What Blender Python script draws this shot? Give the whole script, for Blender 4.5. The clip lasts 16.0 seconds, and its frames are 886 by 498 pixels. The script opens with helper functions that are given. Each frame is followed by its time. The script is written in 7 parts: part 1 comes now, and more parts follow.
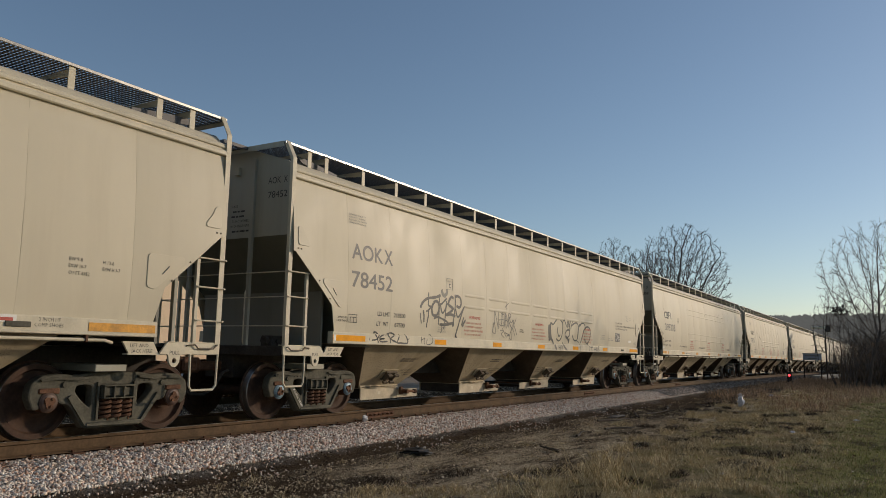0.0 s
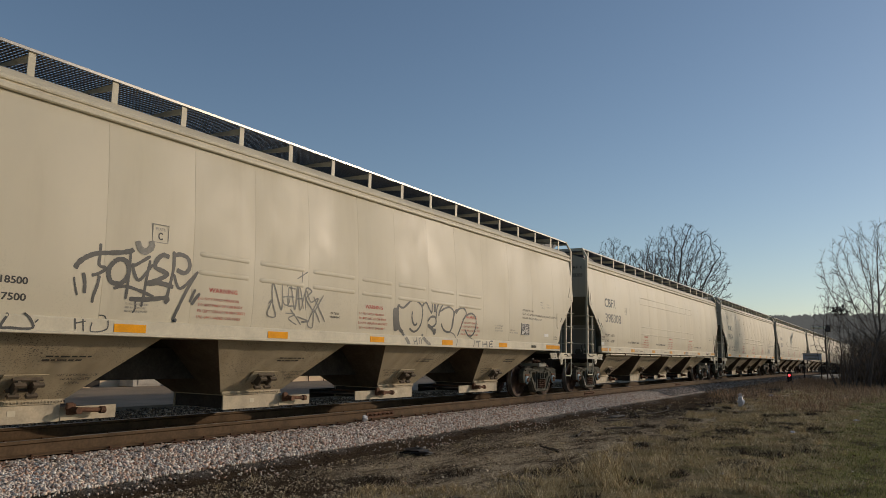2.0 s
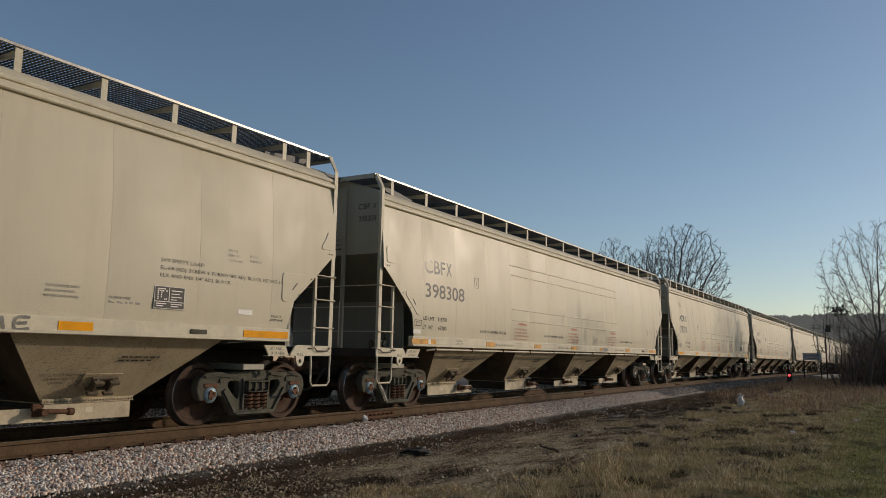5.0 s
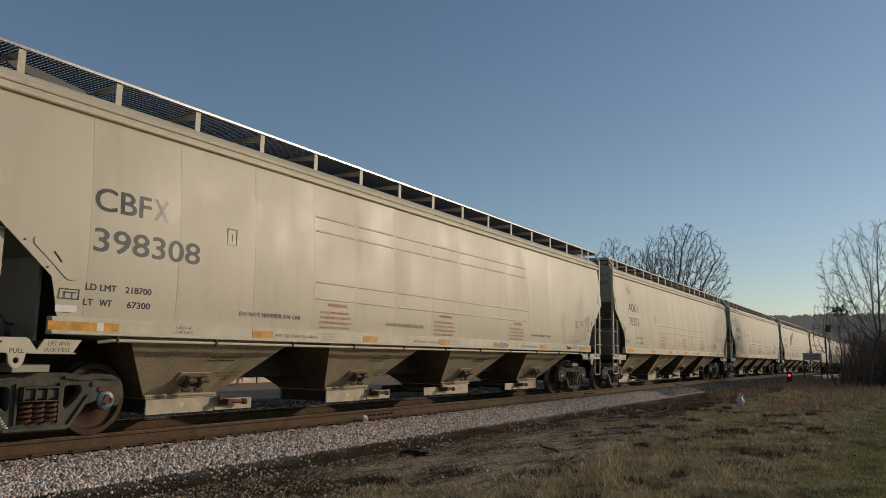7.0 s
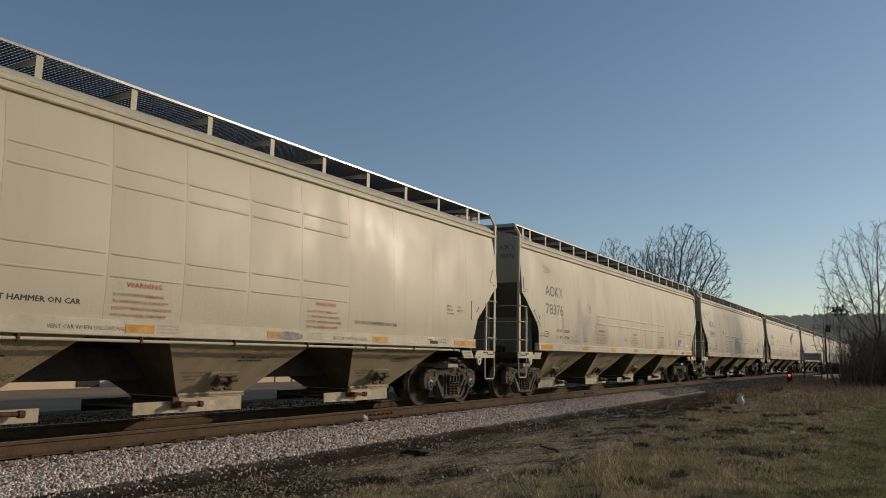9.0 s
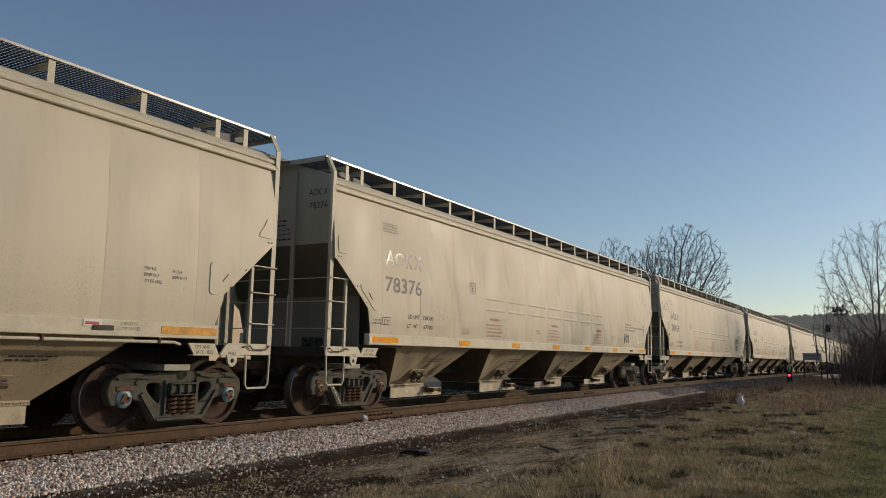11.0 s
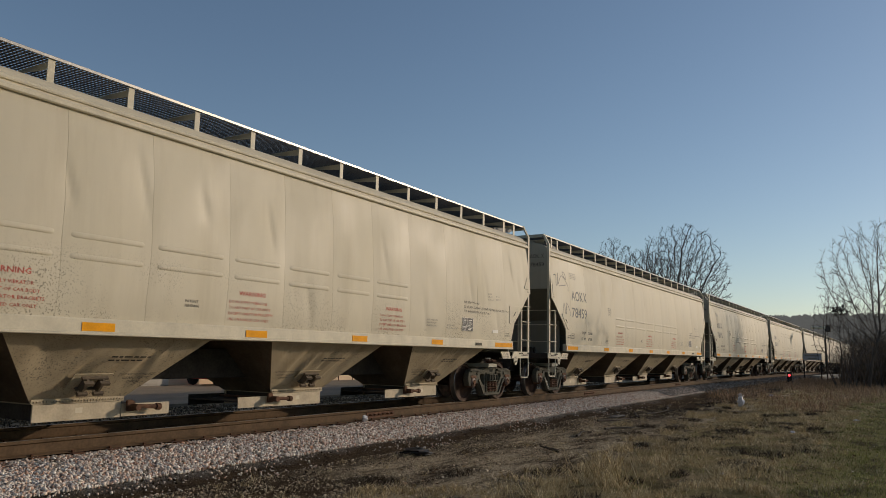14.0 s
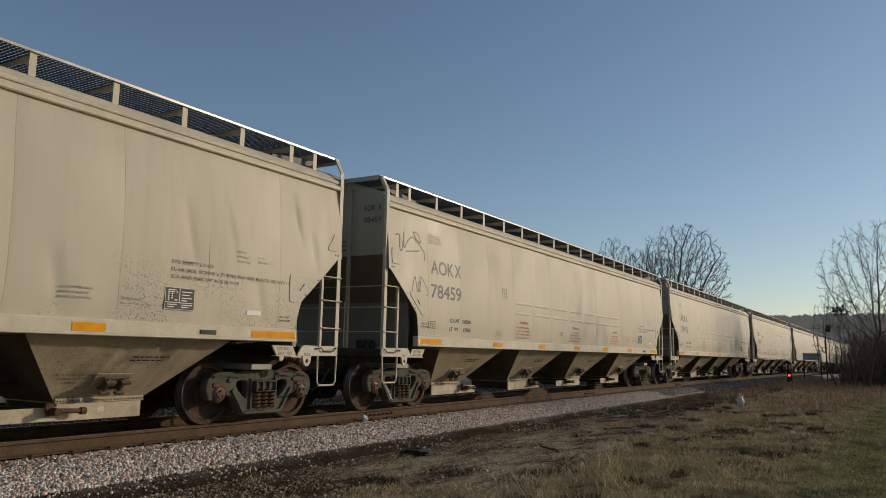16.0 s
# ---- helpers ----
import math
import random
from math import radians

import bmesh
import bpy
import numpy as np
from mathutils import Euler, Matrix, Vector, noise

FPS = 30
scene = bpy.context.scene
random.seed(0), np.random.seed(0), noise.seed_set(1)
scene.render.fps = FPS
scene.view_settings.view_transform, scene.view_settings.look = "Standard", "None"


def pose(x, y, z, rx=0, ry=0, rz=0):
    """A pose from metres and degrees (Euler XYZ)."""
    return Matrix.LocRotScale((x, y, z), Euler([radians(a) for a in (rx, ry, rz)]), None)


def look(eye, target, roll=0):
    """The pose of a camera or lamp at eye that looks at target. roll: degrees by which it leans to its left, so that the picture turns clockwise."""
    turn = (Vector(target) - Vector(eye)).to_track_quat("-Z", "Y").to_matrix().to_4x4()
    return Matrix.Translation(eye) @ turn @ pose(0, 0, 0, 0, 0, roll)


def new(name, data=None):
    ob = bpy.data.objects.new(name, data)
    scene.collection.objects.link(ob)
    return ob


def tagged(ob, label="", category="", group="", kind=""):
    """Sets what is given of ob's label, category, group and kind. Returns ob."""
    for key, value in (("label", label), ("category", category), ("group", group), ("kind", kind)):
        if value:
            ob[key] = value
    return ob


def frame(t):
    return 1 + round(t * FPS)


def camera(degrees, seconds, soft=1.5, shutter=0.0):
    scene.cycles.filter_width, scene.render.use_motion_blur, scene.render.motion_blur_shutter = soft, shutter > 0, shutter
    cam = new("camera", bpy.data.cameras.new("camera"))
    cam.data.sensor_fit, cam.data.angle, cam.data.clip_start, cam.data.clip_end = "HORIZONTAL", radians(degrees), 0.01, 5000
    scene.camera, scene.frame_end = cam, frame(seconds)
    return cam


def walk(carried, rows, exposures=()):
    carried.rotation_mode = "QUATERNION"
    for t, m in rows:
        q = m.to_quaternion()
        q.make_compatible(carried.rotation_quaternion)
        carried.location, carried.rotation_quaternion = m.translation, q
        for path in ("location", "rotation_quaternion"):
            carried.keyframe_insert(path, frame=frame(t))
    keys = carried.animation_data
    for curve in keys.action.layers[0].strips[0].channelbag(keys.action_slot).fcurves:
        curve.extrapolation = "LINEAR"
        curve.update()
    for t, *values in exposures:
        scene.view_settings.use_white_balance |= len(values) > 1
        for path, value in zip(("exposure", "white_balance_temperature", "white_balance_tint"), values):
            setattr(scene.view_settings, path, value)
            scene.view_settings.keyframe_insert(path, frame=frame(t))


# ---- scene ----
EXPO, SKY, SUN = -0.28, 0.130, 2.6
cam = camera(61.19, 16.0, soft=0.6)
EYE = Vector((0.0, -9.68, 1.1176))
YAW, PITCH, ROLL = radians(58.875), radians(7.942), 1.129
AIM = EYE + Vector((math.sin(YAW) * math.cos(PITCH), math.cos(YAW) * math.cos(PITCH), math.sin(PITCH)))
walk(cam, [(0.0, look(EYE, AIM, ROLL)), (16.0, look(EYE, AIM, ROLL))], exposures=[(t, EXPO + e, 6400, 10) for t, e in ((0.0, 0.08), (0.7, 0.06), (1.5, 0.0), (4.0, -0.05), (6.4, -0.05), (7.2, -0.13), (8.6, -0.12), (11.4, 0.08), (12.2, 0.03), (13.2, 0.03), (14.5, -0.03), (16.0, -0.03))])

# ---- light ----
SUN_AZ, SUN_EL = radians(129.0), radians(15.5)      # azimuth clockwise from +y
TO_SUN = Vector((math.sin(SUN_AZ) * math.cos(SUN_EL), math.cos(SUN_AZ) * math.cos(SUN_EL), math.sin(SUN_EL)))
world = bpy.data.worlds.new("sky")
scene.world = world
world.use_nodes = True
wn = world.node_tree
sky = wn.nodes.new("ShaderNodeTexSky")
sky.sky_type, sky.sun_disc = "NISHITA", False
sky.sun_elevation, sky.sun_rotation = SUN_EL, SUN_AZ
sky.air_density, sky.dust_density, sky.ozone_density = 0.92, 0.47, 1.55
wn.nodes["Background"].inputs["Strength"].default_value = SKY
soften = wn.nodes.new("ShaderNodeGamma")      # clear winter air
soften.inputs["Gamma"].default_value = 0.94
wn.links.new(sky.outputs[0], soften.inputs["Color"])
wn.links.new(soften.outputs[0], wn.nodes["Background"].inputs["Color"])
sun_data = bpy.data.lights.new("sun", "SUN")
sun_data.energy, sun_data.angle, sun_data.color = SUN, radians(0.6), (1.0, 0.80, 0.595)
sun = new("sun", sun_data)
sun.matrix_world = look(TO_SUN * 200, (0, 0, 0))

# ---- materials ----


def material(name, colour, rough=0.6, metal=0.0, grain=(40.0, 0.12), stain=(2.5, 0.2), bump=0.15, dist=0.01, spec=0.5,
             stretch=(1, 1, 1), vary=0.0, tint=None):
    """A surface with fine grain, larger stains and relief; stretch squeezes the stain pattern along the axes."""
    m = bpy.data.materials.new(name)
    m.use_nodes = True
    nt = m.node_tree
    n, l = nt.nodes, nt.links
    b = n["Principled BSDF"]
    tc = n.new("ShaderNodeTexCoord")
    mp = n.new("ShaderNodeMapping")
    mp.inputs["Scale"].default_value = stretch
    l.new(tc.outputs["Object"], mp.inputs["Vector"])
    fine = n.new("ShaderNodeTexNoise")
    fine.inputs["Scale"].default_value, fine.inputs["Detail"].default_value = grain[0], 6
    l.new(tc.outputs["Object"], fine.inputs["Vector"])
    big = n.new("ShaderNodeTexNoise")
    big.inputs["Scale"].default_value, big.inputs["Detail"].default_value = stain[0], 8
    big.inputs["Roughness"].default_value = 0.65
    l.new(mp.outputs[0], big.inputs["Vector"])
    mix = n.new("ShaderNodeMix")
    mix.data_type = "RGBA"
    dark = tint or tuple(c * (1 - stain[1] * 1.6) for c in colour)
    mix.inputs["A"].default_value = (*dark, 1)
    mix.inputs["B"].default_value = (*colour, 1)
    ramp = n.new("ShaderNodeMapRange")
    ramp.inputs["From Min"].default_value, ramp.inputs["From Max"].default_value = 0.3, 0.62
    l.new(big.outputs["Fac"], ramp.inputs["Value"])
    l.new(ramp.outputs[0], mix.inputs["Factor"])
    hsv = n.new("ShaderNodeHueSaturation")
    l.new(mix.outputs["Result"], hsv.inputs["Color"])
    val = n.new("ShaderNodeMapRange")
    val.inputs["From Min"].default_value, val.inputs["From Max"].default_value = 0.25, 0.75
    val.inputs["To Min"].default_value, val.inputs["To Max"].default_value = 1 - grain[1], 1 + grain[1]
    l.new(fine.outputs["Fac"], val.inputs["Value"])
    last = val.outputs[0]
    if vary:
        info = n.new("ShaderNodeObjectInfo")
        rr = n.new("ShaderNodeMapRange")
        rr.inputs["To Min"].default_value, rr.inputs["To Max"].default_value = 1 - vary, 1 + vary
        l.new(info.outputs["Random"], rr.inputs["Value"])
        mul = n.new("ShaderNodeMath")
        mul.operation = "MULTIPLY"
        l.new(last, mul.inputs[0]), l.new(rr.outputs[0], mul.inputs[1])
        last = mul.outputs[0]
    l.new(last, hsv.inputs["Value"])
    l.new(hsv.outputs[0], b.inputs["Base Color"])
    rr2 = n.new("ShaderNodeMapRange")
    rr2.inputs["To Min"].default_value, rr2.inputs["To Max"].default_value = max(0.05, rough - 0.1), min(1, rough + 0.1)
    l.new(big.outputs["Fac"], rr2.inputs["Value"])
    l.new(rr2.outputs[0], b.inputs["Roughness"])
    b.inputs["Metallic"].default_value = metal
    b.inputs["Specular IOR Level"].default_value = spec
    if bump:
        bp = n.new("ShaderNodeBump")
        bp.inputs["Strength"].default_value, bp.inputs["Distance"].default_value = bump, dist
        l.new(fine.outputs["Fac"], bp.inputs["Height"])
        l.new(bp.outputs[0], b.inputs["Normal"])
    return m


def rgb_mix(nt, fac, a, b):
    """Mix node of two colours or sockets by a socket."""
    x = nt.nodes.new("ShaderNodeMix")
    x.data_type = "RGBA"
    for key, v in (("A", a), ("B", b)):
        if isinstance(v, tuple):
            x.inputs[key].default_value = (*v, 1)
        else:
            nt.links.new(v, x.inputs[key])
    nt.links.new(fac, x.inputs["Factor"])
    return x.outputs["Result"]


def noise_fac(nt, coord, scale, lo, hi, stretch=(1, 1, 1), detail=6, rough=0.6):
    """A noise pattern clamped between lo and hi."""
    mp = nt.nodes.new("ShaderNodeMapping")
    mp.inputs["Scale"].default_value = stretch
    nt.links.new(coord, mp.inputs["Vector"])
    x = nt.nodes.new("ShaderNodeTexNoise")
    x.inputs["Scale"].default_value, x.inputs["Detail"].default_value, x.inputs["Roughness"].default_value = scale, detail, rough
    nt.links.new(mp.outputs[0], x.inputs["Vector"])
    r = nt.nodes.new("ShaderNodeMapRange")
    r.inputs["From Min"].default_value, r.inputs["From Max"].default_value = lo, hi
    nt.links.new(x.outputs["Fac"], r.inputs["Value"])
    return r.outputs[0]


def times(nt, a, b, op="MULTIPLY"):
    x = nt.nodes.new("ShaderNodeMath")
    x.operation = op
    for i, v in enumerate((a, b)):
        if isinstance(v, (int, float)):
            x.inputs[i].default_value = v
        else:
            nt.links.new(v, x.inputs[i])
    return x.outputs[0]


def car_paint(name, colour, seed, specks=0.0, streaks=0.3, dents=0.3, rough=0.42):
    """Weathered enamel on steel sheet: rain streaks, faint patches, mud specks low down, oil-canned sheet relief."""
    m = bpy.data.materials.new(name)
    m.use_nodes = True
    nt = m.node_tree
    n, l = nt.nodes, nt.links
    b = n["Principled BSDF"]
    tc = n.new("ShaderNodeTexCoord")
    shift = n.new("ShaderNodeVectorMath")
    l.new(tc.outputs["Object"], shift.inputs[0])
    shift.inputs[1].default_value = (seed * 37.0, seed * 11.0, 0)
    co = shift.outputs[0]
    patches = noise_fac(nt, co, 0.9, 0.3, 0.7, (1, 1, 0.7))
    col = rgb_mix(nt, patches, tuple(c * 0.9 for c in colour), colour)
    streak = noise_fac(nt, co, 3.0, 0.5, 0.8, (1, 1, 0.1), 5)
    col = rgb_mix(nt, times(nt, streak, streaks), col, tuple(c * k for c, k in zip(colour, (0.66, 0.62, 0.55))))
    rust = noise_fac(nt, co, 9.0, 0.7, 0.78, (1, 1, 0.5), 8, 0.7)
    col = rgb_mix(nt, times(nt, rust, 0.35), col, (0.2, 0.12, 0.07))
    if specks:
        sep = n.new("ShaderNodeSeparateXYZ")
        l.new(tc.outputs["Object"], sep.inputs[0])
        low = n.new("ShaderNodeMapRange")
        low.inputs["From Min"].default_value, low.inputs["From Max"].default_value = 2.35, 1.9
        l.new(sep.outputs["Z"], low.inputs["Value"])
        area = noise_fac(nt, co, 0.8, 0.42, 0.6)
        dots = noise_fac(nt, co, 44.0, 0.56, 0.61, (1, 1, 1), 3)
        col = rgb_mix(nt, times(nt, times(nt, times(nt, dots, area), low.outputs[0]), specks), col, (0.07, 0.06, 0.045))
    info = n.new("ShaderNodeObjectInfo")
    hs = n.new("ShaderNodeHueSaturation")
    r = n.new("ShaderNodeMapRange")
    r.inputs["To Min"].default_value, r.inputs["To Max"].default_value = 0.96, 1.03
    l.new(info.outputs["Random"], r.inputs["Value"])
    l.new(r.outputs[0], hs.inputs["Value"]), l.new(col, hs.inputs["Color"])
    l.new(hs.outputs[0], b.inputs["Base Color"])
    rg = n.new("ShaderNodeMapRange")
    rg.inputs["To Min"].default_value, rg.inputs["To Max"].default_value = rough - 0.08, rough + 0.14
    l.new(patches, rg.inputs["Value"]), l.new(rg.outputs[0], b.inputs["Roughness"])
    wave = noise_fac(nt, co, 1.3, 0.2, 0.8, (1, 1, 0.45), 2, 0.4)
    fine = noise_fac(nt, co, 60.0, 0.2, 0.8)
    b1 = n.new("ShaderNodeBump")
    b1.inputs["Strength"].default_value, b1.inputs["Distance"].default_value = dents, 0.06
    l.new(wave, b1.inputs["Height"])
    b2 = n.new("ShaderNodeBump")
    b2.inputs["Strength"].default_value, b2.inputs["Distance"].default_value = 0.08, 0.004
    l.new(fine, b2.inputs["Height"]), l.new(b1.outputs[0], b2.inputs["Normal"])
    l.new(b2.outputs[0], b.inputs["Normal"])
    return m


BEIGE = (0.585, 0.525, 0.388)
PAINT = [car_paint("weathered_paint", BEIGE, k, sp, st, de, ro) for k, (sp, st, de, ro) in enumerate(
    [(0.0, 0.3, 0.09, 0.56), (0.12, 0.32, 0.09, 0.54), (0.2, 0.4, 0.10, 0.48), (0.75, 0.45, 0.3, 0.55), (0.35, 0.35, 0.09, 0.56), (0.2, 0.45, 0.1, 0.54)])]
hopper_paint = car_paint("dusty_hopper_paint", (0.42, 0.35, 0.235), 9, 0.8, 0.7, 0.4, 0.6)
# dusty brown with the shade of the hopper end faces put into it
shaded_dust_paint = material("shade_darkened_dusty_paint", (0.15, 0.115, 0.08), 0.8, 0, (30, 0.2), (2.0, 0.3), 0.2, 0.006, spec=0.15)
# end bay paints: car paint darkened, the recess's shade is in the colour
shaded_bay_wall_paint = car_paint("shade_darkened_bay_wall_paint", (0.195, 0.19, 0.155), 23, 0.0, 0.5, 0.2, 0.65)
shaded_bay_paint = car_paint("shade_dulled_grey_green_paint", (0.17, 0.168, 0.13), 21, 0.0, 0.5, 0.2, 0.65)
# beige taken down in colour to stand for shade between coupled cars
end_paint = car_paint("shade_darkened_end_paint", (0.37, 0.36, 0.295), 14, 0.0, 0.6, 0.2, 0.6)
gate_paint = material("dusty_gate_paint", (0.52, 0.44, 0.31), 0.65, 0, (40, 0.12), (3.0, 0.25), 0.15, 0.005)
trim_paint = material("beige_trim_paint", (0.60, 0.54, 0.40), 0.55, 0, (50, 0.06), (3, 0.14), 0.08, 0.004)
# grimy steel parts; on the outlet gates this dark colour replaces shade
dark_steel = material("grimy_steel_and_gate_shade", (0.06, 0.052, 0.045), 0.8, 0, (30, 0.25), (4, 0.3), 0.3, 0.006, spec=0.2)
cast_steel = material("grey_dusty_cast_steel", (0.105, 0.10, 0.078), 0.7, 0, (35, 0.2), (5, 0.3), 0.35, 0.006, vary=0.15, spec=0.12)
bracket_steel = material("sooty_brown_bracket_steel", (0.13, 0.10, 0.068), 0.7, 0, (40, 0.3), (8, 0.3), 0.3, 0.005)
rust_steel = material("rusty_steel", (0.15, 0.078, 0.047), 0.8, 0, (40, 0.3), (6, 0.35), 0.4, 0.006, vary=0.15, spec=0.2)
wheel_rust = material("rust_brown_wheel_plate", (0.075, 0.043, 0.029), 0.7, 0, (30, 0.2), (5, 0.3), 0.2, 0.005, 0.2)
wheel_tread = material("polished_wheel_tread", (0.35, 0.33, 0.31), 0.35, 0.9, (30, 0.1), (5, 0.1), 0.1, 0.002)
cap_dark = material("greasy_dark_bearing_cap", (0.10, 0.06, 0.045), 0.55, 0.2, (40, 0.2), (8, 0.3), 0.2, 0.004)
cap_blue = material("blue_grey_bearing_cap", (0.19, 0.28, 0.34), 0.5, 0.3, (40, 0.2), (8, 0.3), 0.2, 0.004)
grating_steel = material("galvanised_grating", (0.10, 0.10, 0.105), 0.6, 0.2, (50, 0.15), (4, 0.2), 0.1, 0.003)
galv_edge = material("galvanised_edge", (0.38, 0.365, 0.34), 0.38, 0.5, (50, 0.1), (4, 0.15), 0.1, 0.003)
amber = material("amber_reflective_sheet", (0.86, 0.36, 0.0), 0.6, 0, (90, 0.08), (7, 0.12), 0.1, 0.002, 0.15)
amber_worn = material("faded_amber_reflective_sheet", (0.72, 0.34, 0.03), 0.6, 0, (90, 0.15), (7, 0.3), 0.1, 0.002)
white_sheet = material("white_reflective_sheet", (0.75, 0.73, 0.68), 0.4, 0, (90, 0.05), (7, 0.1), 0)
ink_grey = material("faded_charcoal_lettering", (0.085, 0.088, 0.09), 0.55, 0, (30, 0.3), (5, 0.3), 0)
ink_gloss = material("glossy_charcoal_film_lettering", (0.085, 0.088, 0.09), 0.25, 0, (30, 0.3), (5, 0.3), 0, spec=0.3)
ink_pale = material("weathered_grey_lettering", (0.30, 0.285, 0.25), 0.6, 0, (30, 0.3), (5, 0.3), 0)
ink_pale_gloss = material("weathered_glossy_grey_lettering", (0.30, 0.285, 0.25), 0.25, 0, (30, 0.3), (5, 0.3), 0, spec=0.3)
ink_black = material("black_stencil_ink", (0.045, 0.043, 0.04), 0.6, 0, (60, 0.2), (9, 0.3), 0)
ink_red = material("red_stencil_ink", (0.55, 0.09, 0.06), 0.6, 0, (60, 0.2), (9, 0.25), 0)
spray = material("grey_black_spray_paint", (0.055, 0.057, 0.055), 0.55, 0, (20, 0.3), (6, 0.35), 0)
spray_thin = material("faded_grey_spray_paint", (0.24, 0.23, 0.2), 0.6, 0, (20, 0.3), (6, 0.35), 0)

# ---- mesh tools ----
MESHES = {}


class Build:
    """Collects corners and faces of one part."""

    def __init__(self):
        self.v, self.f, self.m, self.slot = [], [], [], 0

    def add(self, verts, faces):
        k = len(self.v)
        self.v += [tuple(p) for p in verts]
        self.f += [tuple(i + k for i in q) for q in faces]
        self.m += [self.slot] * len(faces)
        return self

    def box(self, x0, x1, y0, y1, z0, z1, c=0.0):
        if c <= 0:
            vs = [(x, y, z) for x in (x0, x1) for y in (y0, y1) for z in (z0, z1)]
            return self.add(vs, [(0, 1, 3, 2), (4, 6, 7, 5), (0, 4, 5, 1), (2, 3, 7, 6), (0, 2, 6, 4), (1, 5, 7, 3)])
        b = bmesh.new()
        bmesh.ops.create_cube(b, size=1)
        for q in b.verts:
            q.co = ((x0 + x1) / 2 + q.co.x * (x1 - x0), (y0 + y1) / 2 + q.co.y * (y1 - y0), (z0 + z1) / 2 + q.co.z * (z1 - z0))
        bmesh.ops.bevel(b, geom=b.edges[:], offset=c, segments=1, affect="EDGES")
        b.verts.index_update()
        self.add([q.co[:] for q in b.verts], [[q.index for q in f.verts] for f in b.faces])
        b.free()
        return self

    def prism(self, poly, axis, a, b):
        """A polygon in the plane of the other two axes, drawn out along axis from a to b."""
        def put(p, w):
            q = list(p)
            q.insert(axis, w)
            return q
        n = len(poly)
        faces = [tuple(range(n))[::-1], tuple(range(n, 2 * n))]
        faces += [(i, (i + 1) % n, n + (i + 1) % n, n + i) for i in range(n)]
        return self.add([put(p, a) for p in poly] + [put(p, b) for p in poly], faces)

    def tube(self, pts, r, n=8, r2=None):
        """A round bar along a line of points."""
        pts = [Vector(p) for p in pts]
        rings = []
        up = None
        for i, p in enumerate(pts):
            d = (pts[min(i + 1, len(pts) - 1)] - pts[max(i - 1, 0)]).normalized()
            if up is None or abs(up.dot(d)) > 0.95:
                up = Vector((0, 0, 1)) if abs(d.z) < 0.9 else Vector((0, 1, 0))
            s = d.cross(up).normalized()
            t = s.cross(d).normalized()
            up = t
            rr = r if r2 is None else r + (r2 - r) * i / (len(pts) - 1)
            rings.append([p + (s * math.cos(a) + t * math.sin(a)) * rr for a in [2 * math.pi * k / n for k in range(n)]])
        vs = [q for ring in rings for q in ring]
        fs = [(i * n + k, i * n + (k + 1) % n, (i + 1) * n + (k + 1) % n, (i + 1) * n + k) for i in range(len(pts) - 1) for k in range(n)]
        fs += [tuple(range(n))[::-1], tuple((len(pts) - 1) * n + k for k in range(n))]
        return self.add(vs, fs)

    def cyl(self, a, b, r, n=14):
        return self.tube([a, b], r, n)

    def lathe(self, prof, cx, cz, n=36):
        """Turn (radius, y) points about a line along y through (cx, cz)."""
        vs = [(cx + r * math.cos(2 * math.pi * k / n), y, cz + r * math.sin(2 * math.pi * k / n)) for r, y in prof for k in range(n)]
        fs = [(i * n + k, i * n + (k + 1) % n, (i + 1) * n + (k + 1) % n, (i + 1) * n + k) for i in range(len(prof) - 1) for k in range(n)]
        return self.add(vs, fs)

    def mesh(self, name, mats, smooth=False):
        me = bpy.data.meshes.new(name)
        me.from_pydata(self.v, [], self.f)
        for mt in mats:
            me.materials.append(mt)
        me.polygons.foreach_set("material_index", self.m)
        b = bmesh.new()
        b.from_mesh(me)
        if len(self.f) < 4000:
            bmesh.ops.recalc_face_normals(b, faces=b.faces[:])
        b.to_mesh(me)
        b.free()
        if smooth:
            me.polygons.foreach_set("use_smooth", [True] * len(me.polygons))
            me.set_sharp_from_angle(angle=radians(38))
        me.update()
        return me


def part(name, key, maker, mats, parent, label="", smooth=False):
    """One mesh object under a thing or a part; alike parts share their mesh."""
    mats = mats if isinstance(mats, (list, tuple)) else [mats]
    k = (key, tuple(m.name for m in mats))
    if k not in MESHES:
        b = Build()
        maker(b)
        MESHES[k] = b.mesh(name, mats, smooth)
    ob = new(name, MESHES[k])
    ob.parent = parent
    if label:
        tagged(ob, label)
    return ob


def at(ob, x, y, z):
    ob.location = (x, y, z)
    return ob


def flat_shape(loops, half, bevel=0.0):
    """Corners and faces of a plate with holes, drawn in x and z, its thickness along y."""
    cu = bpy.data.curves.new("shape", "CURVE")
    cu.dimensions, cu.fill_mode = "2D", "BOTH"
    cu.extrude, cu.bevel_depth, cu.bevel_resolution = half, bevel, 1
    for loop in loops:
        sp = cu.splines.new("POLY")
        sp.points.add(len(loop) - 1)
        for q, (x, z) in zip(sp.points, loop):
            q.co = (x, z, 0, 1)
        sp.use_cyclic_u = True
    ob = bpy.data.objects.new("shape", cu)
    me = bpy.data.meshes.new_from_object(ob)
    vs = [(v.co.x, -v.co.z, v.co.y) for v in me.vertices]
    fs = [tuple(p.vertices) for p in me.polygons]
    bpy.data.objects.remove(ob), bpy.data.curves.remove(cu), bpy.data.meshes.remove(me)
    return vs, fs


